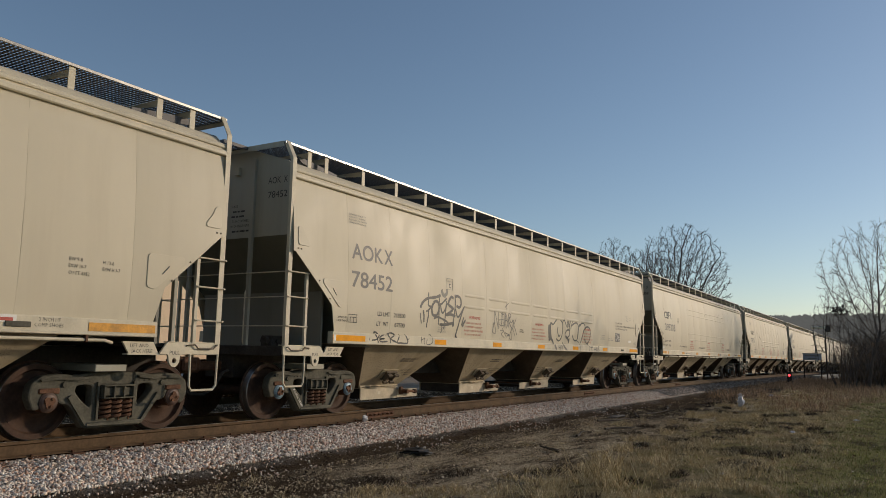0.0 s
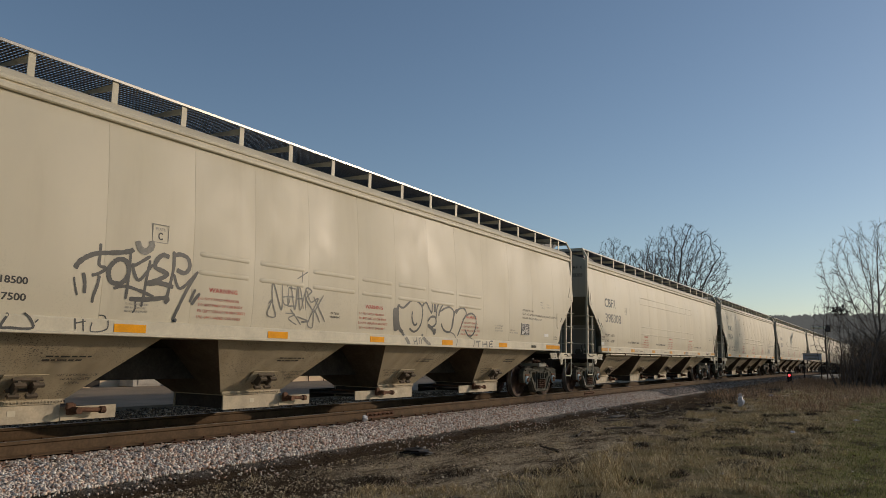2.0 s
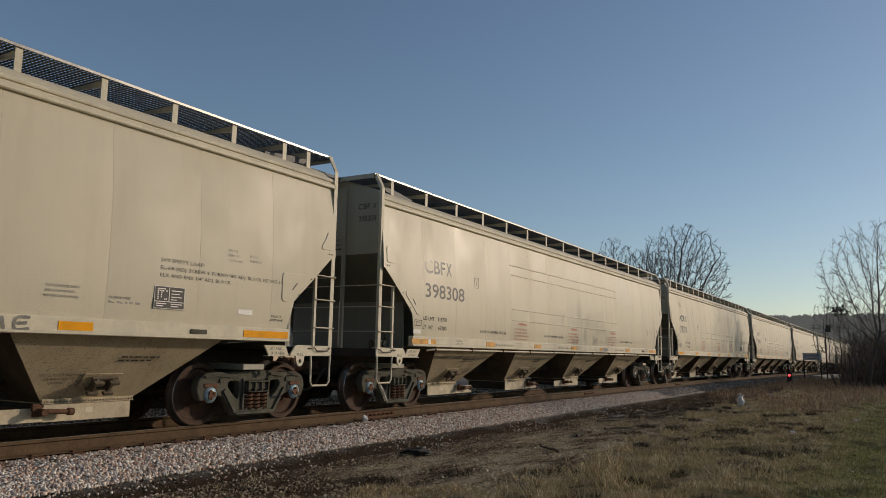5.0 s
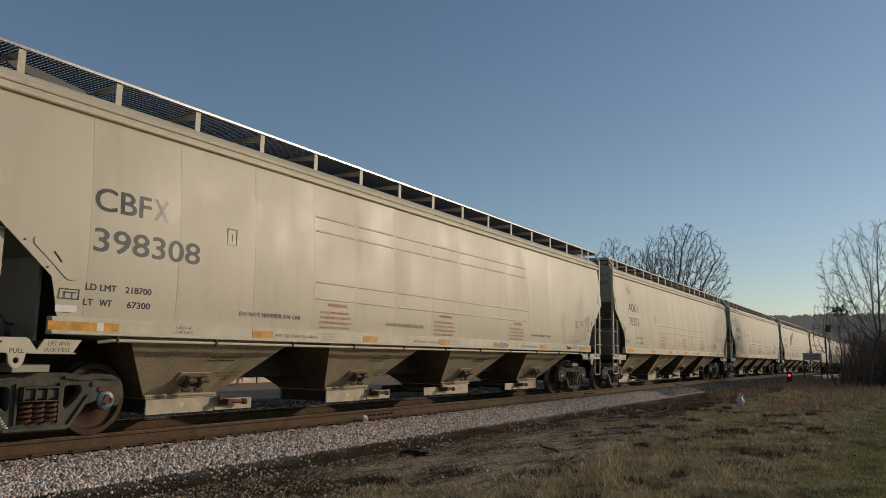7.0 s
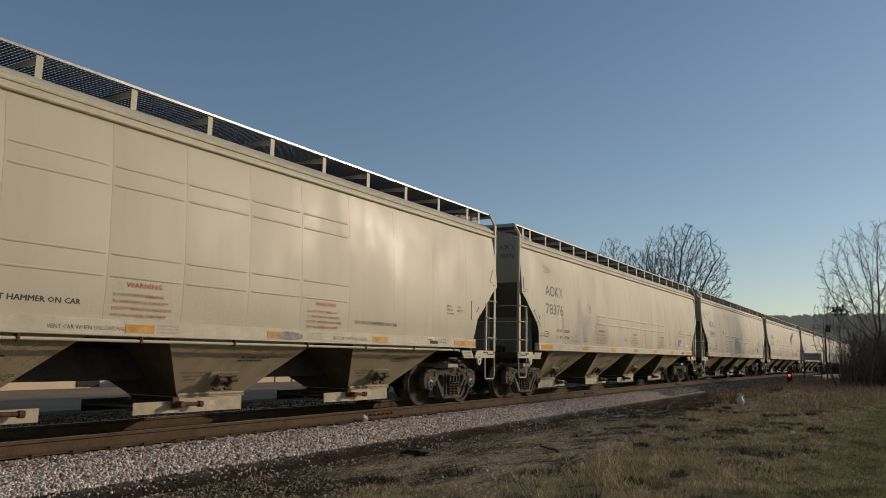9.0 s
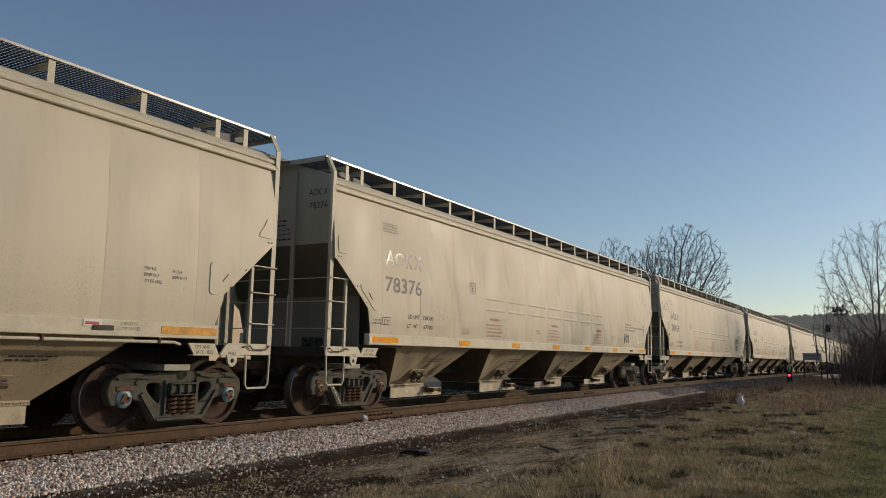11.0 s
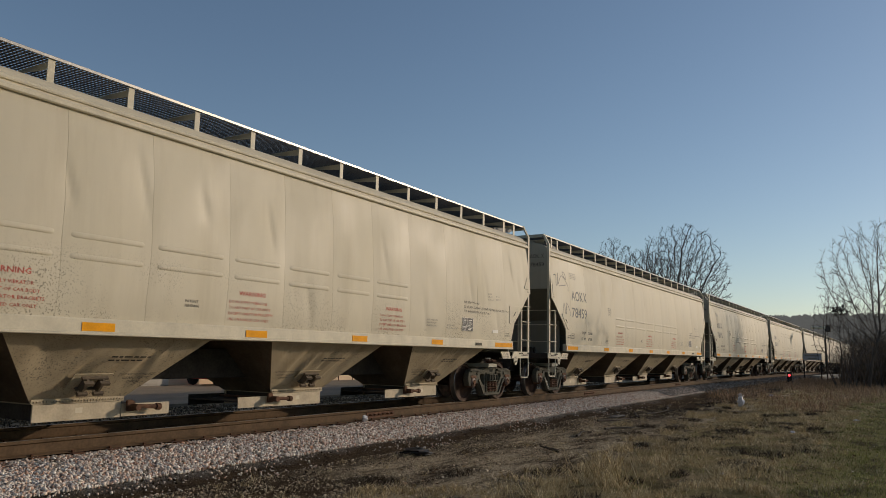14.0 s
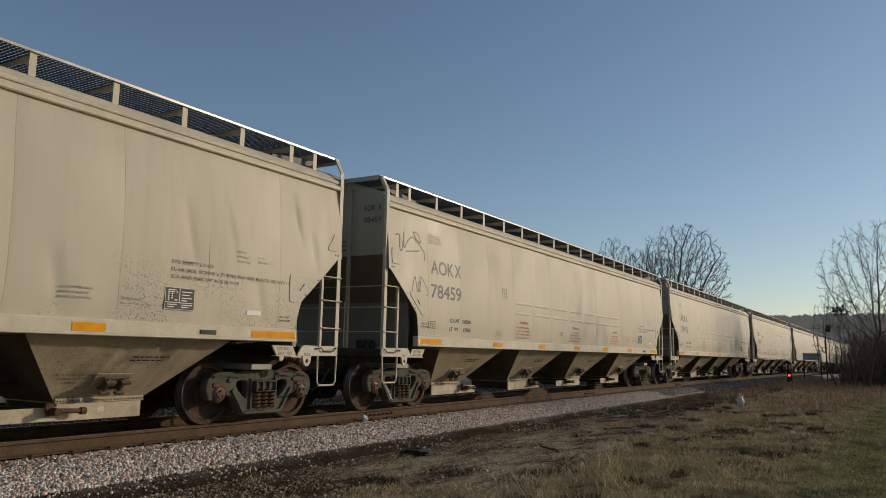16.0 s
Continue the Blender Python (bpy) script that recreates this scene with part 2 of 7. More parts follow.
def round_loop(pts, r, n=4):
    """A polygon with its corners rounded."""
    out = []
    k = len(pts)
    for i in range(k):
        p, a, b = Vector(pts[i]), Vector(pts[i - 1]), Vector(pts[(i + 1) % k])
        da, db = a - p, b - p
        rr = min(r, da.length * 0.45, db.length * 0.45)
        s, e = p + da.normalized() * rr, p + db.normalized() * rr
        for j in range(n + 1):
            t = j / n
            out.append(tuple(s * (1 - t) ** 2 + p * 2 * t * (1 - t) + e * t * t))
    return out


# ---- covered hopper car ----
LENGTH = 20.815
SEAMS = [0.70, 2.09, 3.39, 4.77, 6.10, 7.24, 8.44, 9.76, 10.90, 12.08, 13.22, 14.45, 15.82, 17.20, 18.60, 20.10]
HOPPERS = [(2.89, 5.85), (6.80, 9.70), (10.90, 13.80), (14.85, 17.87)]
TRUCKS = (1.94, 18.875)
WHEEL_R = 0.457
EAVE, SILL_TOP, SILL_BOTTOM = 3.90, 1.445, 1.25


def side_y(u, z):
    """How far the side sheet stands out from the car's middle: a barrel curve, each sheet a little bowed."""
    y = 1.60 - (0.13 * ((z - 2.0) / 1.95) ** 2 if z > 2 else 0.028 * ((2.0 - z) / 0.6) ** 2)
    for a, b in zip(SEAMS, SEAMS[1:]):
        if a <= u <= b:
            t = (u - a) / (b - a)
            y += 0.010 * math.sin(math.pi * t) * min(1, max(0, (3.9 - z) / 0.5)) * min(1, max(0, (z - 1.42) / 0.3))
            break
    return y


def cut_z(u):
    """The lower edge of the side sheet, cut away over the end platforms."""
    v = min(u, 20.80 - u) if u < 10.4 else min(u, 20.76 - u)
    if v < 0.74:
        return 2.69
    if v < 1.66:
        return 2.69 - (v - 0.74) * 0.87
    if v < 1.78:
        return 1.89 - (v - 1.66) / 0.12 * 0.445
    return SILL_TOP


DENTS = ((2.9, 2.2, 0.10, 0.35, 0.010), (3.75, 2.75, 0.06, 0.30, 0.013), (4.45, 2.9, 0.05, 0.40, 0.016), (4.9, 2.1, 0.16, 0.45, 0.014), (5.5, 2.75, 0.06, 0.28, 0.012), (7.3, 3.0, 0.05, 0.25, 0.014),
         (8.3, 3.2, 0.06, 0.35, 0.013), (9.3, 3.1, 0.10, 0.22, 0.014), (10.6, 2.95, 0.06, 0.30, 0.015), (11.5, 1.9, 0.14, 0.35, 0.014), (13.6, 2.9, 0.07, 0.35, 0.012), (15.0, 1.9, 0.20, 0.40, 0.013),
         (16.9, 2.6, 0.08, 0.45, 0.016), (17.6, 2.8, 0.05, 0.35, 0.014), (18.2, 1.9, 0.12, 0.30, 0.014), (19.0, 3.2, 0.08, 0.30, 0.016), (19.4, 2.75, 0.07, 0.25, 0.015))


def dent(u, z):
    """How far the beaten sheets of the dented car are pushed in: leaning creases."""
    s = 0.0
    for a, c, w, h, d in DENTS:
        q = (u - a + 0.25 * (z - c)) / w
        s += 1.7 * d * math.exp(-abs(q) * (2.2 if q > 0 else 0.8)) * math.exp(-((z - c) / h) ** 2)
    return s


def side_sheet(b, i, sg, beaten=False):
    u0, u1 = SEAMS[i] + 0.0014, SEAMS[i + 1] - 0.0014
    bend = 0.022 if beaten else 0.008
    nk = 26 if beaten else 8
    us = [u0 + (u1 - u0) * k / nk for k in range(nk + 1)]
    extra = [q for q in (0.74, 1.66, 1.70, 1.74, 1.78, 18.98, 19.02, 19.06, 19.10, 20.02) if u0 < q < u1]
    us = sorted(set(us + extra))
    nz = 28 if beaten else 14
    vs, fs = [], []
    for lay in (0, 0.012):
        for u in us:
            z0 = cut_z(u)
            for k in range(nz):
                z = z0 + (EAVE + 0.01 - z0) * k / (nz - 1)
                f = (u - u0) / (u1 - u0)
                w = bend * ((1 - f) * noise.noise((i * 7.3, z * 1.5, sg)) + f * noise.noise((i * 7.3 + 7.3, z * 1.5, sg))) if 1.4 < z < 3.9 and 1 < i < len(SEAMS) - 3 else 0.0
                vs.append((u + w, sg * (side_y(u, z) - lay - (dent(u, z) if beaten else 0)), z))
    nu = len(us)
    for L in (0, 1):
        o = L * nu * nz
        fs += [(o + i2 * nz + k, o + (i2 + 1) * nz + k, o + (i2 + 1) * nz + k + 1, o + i2 * nz + k + 1) for i2 in range(nu - 1) for k in range(nz - 1)]
    o = nu * nz
    fs += [(i2 * nz, (i2 + 1) * nz, o + (i2 + 1) * nz, o + i2 * nz) for i2 in range(nu - 1)]
    fs += [(i2 * nz + nz - 1, (i2 + 1) * nz + nz - 1, o + (i2 + 1) * nz + nz - 1, o + i2 * nz + nz - 1) for i2 in range(nu - 1)]
    for e in (0, nu - 1):
        fs += [(e * nz + k, e * nz + k + 1, o + e * nz + k + 1, o + e * nz + k) for k in range(nz - 1)]
    b.add(vs, fs)


def rib_bar(b, u0, u1, z, sg, high, deep):
    """A pressed swage: a low rounded bar on the sheet with tapered ends."""
    us = [u0, u0 + 0.03, u0 + 0.07] + [u0 + (u1 - u0) * k / 6 for k in range(1, 6)] + [u1 - 0.07, u1 - 0.03, u1]
    us = sorted(us)
    vs, fs = [], []
    for j, u in enumerate(us):
        e = 0.0 if j in (0, len(us) - 1) else (0.7 if j in (1, len(us) - 2) else 1.0)
        for k in range(7):
            a = math.pi * k / 6
            zz = z - math.cos(a) * high / 2 * (0.5 + 0.5 * e)
            vs.append((u, sg * (side_y(u, zz) - 0.004 + (deep + 0.003) * math.sin(a) * e), zz))
    fs = [(j * 7 + k, (j + 1) * 7 + k, (j + 1) * 7 + k + 1, j * 7 + k + 1) for j in range(len(us) - 1) for k in range(6)]
    b.add(vs, fs)


def roof_shell(b):
    prof = [(1.455, 4.06), (1.44, 4.10), (1.40, 4.145), (1.33, 4.185), (1.0, 4.26), (0.5, 4.31), (0.42, 4.32), (0.42, 4.43), (0.30, 4.46)]
    prof = [(-y, z) for y, z in prof] + [(y, z) for y, z in reversed(prof)]
    us = [0.785, 0.80, 20.0, 20.015]
    vs = [(u, y, z) for u in us for y, z in prof]
    n = len(prof)
    fs = [(i * n + k, i * n + k + 1, (i + 1) * n + k + 1, (i + 1) * n + k) for i in range(3) for k in range(n - 1)]
    b.add(vs, fs)


def eave_rail(b, sg):
    p = [(1.46, 3.885), (1.515, 3.885), (1.53, 3.90), (1.53, 3.945), (1.512, 3.968), (1.485, 3.975), (1.485, 3.992), (1.507, 4.0), (1.512, 4.02), (1.50, 4.055), (1.465, 4.075), (1.43, 4.07)]
    b.prism([(sg * y, z) for y, z in p], 0, 0.70, 20.10)


def sill_shape(b, sg):
    p = [(1.50, 1.25), (1.615, 1.25), (1.622, 1.258), (1.622, 1.275), (1.61, 1.285), (1.61, 1.43), (1.60, 1.446), (1.55, 1.45), (1.50, 1.45)]
    b.prism([(sg * y, z) for y, z in p], 0, 1.71, 19.02)


def end_wall(b, u, sg):
    """The flat end sheet under the roof; sg points out of the car."""
    b.prism([(-1.46, 2.97), (1.46, 2.97), (1.47, 3.5), (1.455, 4.06), (1.33, 4.20), (0.55, 4.455), (-0.55, 4.455), (-1.33, 4.20), (-1.455, 4.06), (-1.47, 3.5)], 0, u, u + 0.02 * sg)


def slope_sheet(b, lead):
    """The end bay's sloping floor under the end sheet down to the first hopper."""
    pts = [(0.76, 2.968), (0.80, 2.968), (2.05, 1.75), (2.15, 1.30), (2.93, 1.22), (2.93, 1.20), (2.12, 1.26), (2.02, 1.73)]
    if not lead:
        pts = [(20.80 - u, z) for u, z in pts]
    b.prism([(u, z) for u, z in pts], 1, -1.5, 1.5)


def hopper_shell(b, a, c, beaten):
    mid = (a + c) / 2 - 0.03
    top = [(a - 0.04, -1.44, 1.245), (c - 0.04, -1.44, 1.245), (c - 0.04, 1.44, 1.245), (a - 0.04, 1.44, 1.245)]
    low = [(mid - 0.62, -0.65, 0.42), (mid + 0.62, -0.65, 0.42), (mid + 0.62, 0.45, 0.42), (mid - 0.62, 0.45, 0.42)]
    b.add(top + low, [(0, 1, 2, 3), (7, 6, 5, 4)])
    nu, nv = 44, 14
    for sg in (-1, 1):     # the long faces, buckled by hammer blows along their upper half
        vs = []
        for i in range(nu + 1):
            for k in range(nv + 1):
                s, t = i / nu, k / nv
                x = (a - 0.04 + (c - a) * s) * (1 - t) + (mid - 0.62 + 1.24 * s) * t
                edge = min(1, 6 * s, 6 * (1 - s), 5 * t + 0.25, 4 * (1 - t))
                w = 0.5 + 0.5 * noise.noise((x * 0.9, a, 5 * sg))
                q = edge * w * (1 - 0.6 * t) * abs(0.24 * noise.noise((x * 2.6 + 1.2 * t, t * 1.3, a)) + 0.15 * noise.noise((x * 6.0 + 3 * t, t * 2.2, a + 3)))
                q *= 1.0 if beaten else 0.3
                vs.append((x, sg * (1.44 - (0.79 if sg < 0 else 0.99) * t - 0.72 * q), 1.245 - 0.825 * t + 0.69 * q))
        b.add(vs, [(i * (nv + 1) + k, (i + 1) * (nv + 1) + k, (i + 1) * (nv + 1) + k + 1, i * (nv + 1) + k + 1) for i in range(nu) for k in range(nv)])
    # end faces get the paint that has their shade in its colour
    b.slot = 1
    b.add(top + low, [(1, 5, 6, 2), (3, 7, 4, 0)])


def hopper_flange(b, mid):
    b.box(mid - 0.64, mid + 0.64, -0.72, 0.47, 0.408, 0.420)
    b.box(mid - 0.64, mid + 0.64, -0.705, -0.69, 0.420, 0.468)
    for k in range(30):
        x = mid - 0.61 + k * 0.0421
        b.box(x, x + 0.018, -0.72, -0.704, 0.426, 0.444)


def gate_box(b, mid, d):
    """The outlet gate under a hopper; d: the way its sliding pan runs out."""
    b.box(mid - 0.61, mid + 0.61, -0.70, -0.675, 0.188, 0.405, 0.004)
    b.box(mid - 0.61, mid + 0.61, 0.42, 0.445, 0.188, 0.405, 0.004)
    # dark slot: shade of the gate's inner and end faces as colour
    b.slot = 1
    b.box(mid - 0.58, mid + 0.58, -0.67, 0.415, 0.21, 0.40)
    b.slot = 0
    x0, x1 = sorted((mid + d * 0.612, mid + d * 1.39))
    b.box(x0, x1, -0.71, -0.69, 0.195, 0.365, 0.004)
    # pan's far plate and floor, darkened the same way for shade
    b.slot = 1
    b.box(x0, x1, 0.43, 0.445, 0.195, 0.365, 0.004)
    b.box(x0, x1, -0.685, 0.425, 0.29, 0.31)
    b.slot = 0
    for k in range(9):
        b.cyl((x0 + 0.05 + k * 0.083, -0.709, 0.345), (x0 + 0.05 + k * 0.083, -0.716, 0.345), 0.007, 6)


def gate_shaft(b, mid, d):
    x = mid + d * 0.72
    b.cyl((x, -0.86, 0.325), (x, 0.42, 0.325), 0.026, 10)
    b.cyl((x, -0.93, 0.325), (x, -0.80, 0.325), 0.045, 10)
    b.box(x - 0.05, x + 0.05, -0.78, -0.72, 0.265, 0.405, 0.01)
    b.box(x - 0.09, x + 0.01, -0.80, -0.76, 0.33, 0.42, 0.012)
    b.cyl((x, -0.84, 0.335), (x + 0.36, -0.84, 0.315), 0.03, 10)
    b.cyl((x + 0.34, -0.84, 0.317), (x + 0.41, -0.84, 0.313), 0.046, 8)


def shaker_bracket(b, mid):
    """The vibrator bracket on a hopper's side: a base plate and two dark jaws, on the tilted sheet."""
    t = math.atan2(0.79, 0.825)
    o = Vector((mid - 0.03, -0.912, 0.69))
    n, s = Vector((0, -math.cos(t), -math.sin(t))), Vector((0, -math.sin(t), math.cos(t)))

    def slab(u0, u1, s0, s1, n0, n1):
        vs = [o + Vector((u, 0, 0)) + s * q + n * w for u in (u0, u1) for q in (s0, s1) for w in (n0, n1)]
        b.add(vs, [(0, 1, 3, 2), (4, 6, 7, 5), (0, 4, 5, 1), (2, 3, 7, 6), (0, 2, 6, 4), (1, 5, 7, 3)])
    slab(-0.27, 0.27, -0.10, 0.13, 0.0, 0.014)
    b.slot = 1
    for u in (-0.12, 0.10):
        slab(u, u + 0.035, -0.10, 0.10, 0.015, 0.12)
        slab(u - 0.05, u + 0.085, 0.06, 0.10, 0.10, 0.15)
        slab(u - 0.05, u + 0.085, -0.12, -0.08, 0.10, 0.15)
    slab(-0.17, 0.19, 0.085, 0.11, 0.03, 0.07)
    slab(-0.16, 0.17, -0.11, -0.09, 0.02, 0.06)
    b.slot = 0


def grating_strip(b, u0, u1, y0, y1, z):
    """Open expanded-metal walkway: thin bars along and across."""
    n = max(3, round((y1 - y0) / 0.075))
    for k in range(n + 1):
        y = y0 + (y1 - y0) * k / n
        b.box(u0, u1, y - 0.006, y + 0.006, z - 0.010, z)
    m = round((u1 - u0) / 0.052)
    for k in range(m + 1):
        u = u0 + (u1 - u0) * k / m
        b.box(u - 0.012, u + 0.012, y0, y1, z - 0.013, z - 0.004)


def board_post(b, sg):
    b.box(-0.045, 0.045, sg * 1.345 - 0.006, sg * 1.345 + 0.006, 4.16, 4.475, 0.002)
    y0, y1 = sorted((sg * 0.78, sg * 1.34))
    b.prism([(sg * 1.338, 4.44), (sg * 0.50, 4.44), (sg * 0.50, 4.42), (sg * 1.338, 4.34)], 0, -0.006, 0.006)


def corner_post(b, sg, d):
    """The bent corner post; d: +1 opens towards +u."""
    b.prism([(sg * 1.53, 1.19), (sg * 1.53, 4.20), (sg * 1.37, 4.50), (sg * 1.31, 4.50), (sg * 1.47, 4.19), (sg * 1.47, 1.19)], 0, -0.012, 0.012)
    b.prism([(sg * 1.53, 1.19), (sg * 1.53, 4.20), (sg * 1.37, 4.50), (sg * 1.362, 4.488), (sg * 1.518, 4.195), (sg * 1.518, 1.19)], 0, 0.013 * d, 0.075 * d)


def platform_plate(b, sg, d):
    """The end sill's side plate with its pull lug and step bolts; runs in +u from the corner, mirrored by d."""
    loops = [round_loop([(0, 1.045), (0, 1.195), (0.88, 1.195), (1.0, 1.04), (0.86, 1.04), (0.84, 0.93), (0.79, 0.875), (0.73, 0.875), (0.68, 0.93), (0.665, 1.04)], 0.03),
             [(0.76 + 0.037 * math.cos(a), 0.955 + 0.037 * math.sin(a)) for a in [k * math.pi / 8 for k in range(16)]]]
    vs, fs = flat_shape([[(d * x, z) for x, z in lp] for lp in loops], 0.012, 0.004)
    b.add([(x, y + sg * 1.50, z) for x, y, z in vs], fs)
    b.box(*sorted((d * 0.0, d * 0.86)), *sorted((sg * 1.40, sg * 1.52)), 1.19, 1.205, 0.003)


def jack_plate(b, sg, d):
    vs, fs = flat_shape([[(d * x, z) for x, z in [(0.97, 1.045), (1.41, 1.045), (1.51, 1.19), (1.06, 1.19)]]], 0.012, 0.003)
    b.add([(x, y + sg * 1.47, z) for x, y, z in vs], fs)
    b.box(*sorted((d * 0.88, d * 1.44)), *sorted((sg * 1.40, sg * 1.50)), 1.027, 1.043)


def stirrup(b, sg, d):
    b.tube([(0.0, sg * 1.51, 1.05), (d * 0.01, sg * 1.51, 0.62), (d * 0.06, sg * 1.51, 0.56), (d * 0.43, sg * 1.51, 0.56), (d * 0.47, sg * 1.51, 0.62), (d * 0.48, sg * 1.51, 1.05)], 0.017, 6)


def lever(b, sg, d):
    """The bent uncoupling rod over the platform plate."""
    b.tube([(d * 0.05, sg * 1.46, 1.16), (d * 0.05, sg * 1.545, 1.17), (d * 0.12, sg * 1.55, 1.12), (d * 0.38, sg * 1.55, 1.12), (d * 0.44, sg * 1.55, 1.17), (d * 0.55, sg * 1.54, 1.16), (d * 0.58, sg * 1.47, 1.13)], 0.011, 6)


def rung(b, sg, d):
    b.tube([(-0.03 * d, sg * 1.55, 0), (d * 0.47, sg * 1.55, 0)], 0.0115, 6)
    for q in (0.0, 0.44):
        b.box(d * q - 0.026, d * q + 0.026, *sorted((sg * 1.532, sg * 1.556)), -0.013, 0.013, 0.004)
        b.cyl((d * q, sg * 1.55, 0), (d * q, sg * 1.572, 0), 0.011, 6)


def ladder_stile(b, sg, z1):
    b.box(-0.028, 0.028, *sorted((sg * 1.535, sg * 1.49)), 1.19, z1, 0.004)


def handhold(b, sg, pts):
    b.tube([(u, sg * (side_y(u, z) + 0.012), z) for u, z in pts], 0.008, 5)


def embossed_panel(b, loop, sg):
    """A flat doubler plate on the side sheet with rounded corners."""
    vs, fs = flat_shape([round_loop(loop, 0.06)], 0.004, 0.004)
    b.add([(x, sg * (side_y(x, z) + 0.003) + y, z) for x, y, z in vs], fs)


def truck_frame(b, sg):
    half = [(0, 0.785), (0.35, 0.78), (0.55, 0.745), (0.75, 0.765), (0.98, 0.745), (1.09, 0.67), (1.12, 0.53), (1.06, 0.39), (1.0, 0.39), (1.0, 0.55), (0.89, 0.60), (0.78, 0.56), (0.755, 0.46), (0.61, 0.43), (0.40, 0.14), (0, 0.14)]
    outer = half + [(-x, z) for x, z in reversed(half[1:-1])]
    win = [(0.31, 0.655), (0.44, 0.675), (0.56, 0.655), (0.575, 0.56), (0.47, 0.44), (0.35, 0.345), (0.31, 0.40)]
    spring = [(-0.235, 0.22), (0.235, 0.22), (0.235, 0.66), (-0.235, 0.66)]
    vs, fs = flat_shape([round_loop(outer, 0.04, 3), round_loop(win, 0.06, 3), round_loop([(-x, z) for x, z in win][::-1], 0.06, 3), round_loop(spring, 0.03, 2)], 0.05, 0.022)
    b.add([(x, y + sg * 1.01, z) for x, y, z in vs], fs)
    out = sorted((sg * 1.083, sg * 1.115))
    for s in (-1, 1):
        b.prism([(s * 0.36, 0.155), (s * 0.41, 0.155), (s * 0.66, 0.50), (s * 0.62, 0.53)], 1, *out)      # raised lower flange
        b.prism([(s * 0.245, 0.22), (s * 0.275, 0.22), (s * 0.275, 0.68), (s * 0.245, 0.68)], 1, *out)     # column edge
        b.prism([(s * 0.30, 0.735), (s * 0.56, 0.705), (s * 0.78, 0.72), (s * 1.0, 0.70), (s * 1.02, 0.725), (s * 0.78, 0.75), (s * 0.55, 0.73), (s * 0.30, 0.765)], 1, *out)
        b.cyl((s * 0.70, sg * 1.08, 0.66), (s * 0.70, sg * 1.105, 0.66), 0.035, 12)
        for q in (0.36, 0.44, 0.52):
            b.box(s * q - 0.025, s * q + 0.025, *sorted((sg * 1.083, sg * 1.092)), 0.685, 0.70)
    b.box(-0.40, 0.40, *sorted((sg * 1.083, sg * 1.13)), 0.14, 0.19, 0.01)
    b.box(-0.225, 0.225, *sorted((sg * 1.05, sg * 1.18)), 0.625, 0.645, 0.005)
    b.box(-0.225, 0.225, *sorted((sg * 1.05, sg * 1.18)), 0.475, 0.49, 0.005)
    for q in (-0.21, -0.07, 0.07, 0.21):
        b.box(q - 0.010, q + 0.010, *sorted((sg * 1.05, sg * 1.175)), 0.491, 0.624)


def coil_spring(b):
    b.tube([(0.068 * math.cos(a), 0.068 * math.sin(a), 0.215 + 0.255 * a / (2 * math.pi * 4.5)) for a in [k * math.pi / 5 for k in range(46)]], 0.019, 5)


def adapter(b, sg):
    b.box(-0.13, 0.13, *sorted((sg * 0.93, sg * 1.10)), 0.555, 0.62, 0.012)
    b.cyl((0, sg * 0.92, WHEEL_R), (0, sg * 1.075, WHEEL_R), 0.125, 18)


def wheel_set(b):
    r = WHEEL_R
    for sg in (-1, 1):
        prof = [(0.09, 0.66), (0.14, 0.665), (0.15, 0.70), (0.33, 0.725), (0.37, 0.69), (r + 0.026, 0.69), (r + 0.028, 0.705), (r + 0.018, 0.715), (r + 0.003, 0.725)]
        b.slot = 0
        b.lathe([(q, sg * y) for q, y in prof], 0, 0)
        b.slot = 1
        b.lathe([(r + 0.003, sg * 0.725), (r, sg * 0.735), (r - 0.003, sg * 0.815), (r - 0.012, sg * 0.825)], 0, 0)
        b.slot = 0
        b.lathe([(q, sg * y) for q, y in [(r - 0.012, 0.825), (0.385, 0.825), (0.375, 0.80), (0.36, 0.775), (0.30, 0.765), (0.19, 0.80), (0.16, 0.83), (0.15, 0.86), (0.09, 0.86)]], 0, 0)
        b.cyl((0, sg * 0.85, 0), (0, sg * 1.07, 0), 0.085, 14)
        b.slot = 2
        b.lathe([(0.115, sg * 1.06), (0.118, sg * 1.09), (0.095, sg * 1.105), (0.088, sg * 1.11), (0.05, sg * 1.11), (0.04, sg * 1.118), (0.0, sg * 1.118)], 0, 0, 20)
        for k in range(3):
            a = 2 * math.pi * k / 3 + 0.4
            b.slot = 3
            b.cyl((0.05 * math.cos(a), sg * 1.118, 0.05 * math.sin(a)), (0.05 * math.cos(a), sg * 1.138, 0.05 * math.sin(a)), 0.019, 6)
        b.prism([(0.076 * math.cos(a), 0.076 * math.sin(a)) for a in [0.4 + math.pi / 3 * k + (0.28 if k % 2 else -0.28) + (math.pi / 3 if k % 2 else 0) - (math.pi / 3 * (k % 2)) for k in range(6)]], 1, *sorted((sg * 1.112, sg * 1.122)))
        b.slot = 0
    b.cyl((0, -0.70, 0), (0, 0.70, 0), 0.085, 14)


def coupler(b, d):
    """Shank and knuckle of the automatic coupler; d points out of the car."""
    b.box(*sorted((0.0 - d * 0.02, -d * 0.75)), -0.08, 0.08, 0.77, 0.92, 0.02)
    b.box(*sorted((d * 0.05, -d * 0.24)), -0.17, 0.14, 0.74, 0.98, 0.04)
    b.cyl((d * 0.06, 0.10 * d, 0.73), (d * 0.06, 0.10 * d, 0.99), 0.07, 12)
    b.box(*sorted((d * 0.1, -d * 0.18)), *sorted((-0.24 * d, -0.12 * d)), 0.76, 0.96, 0.03)


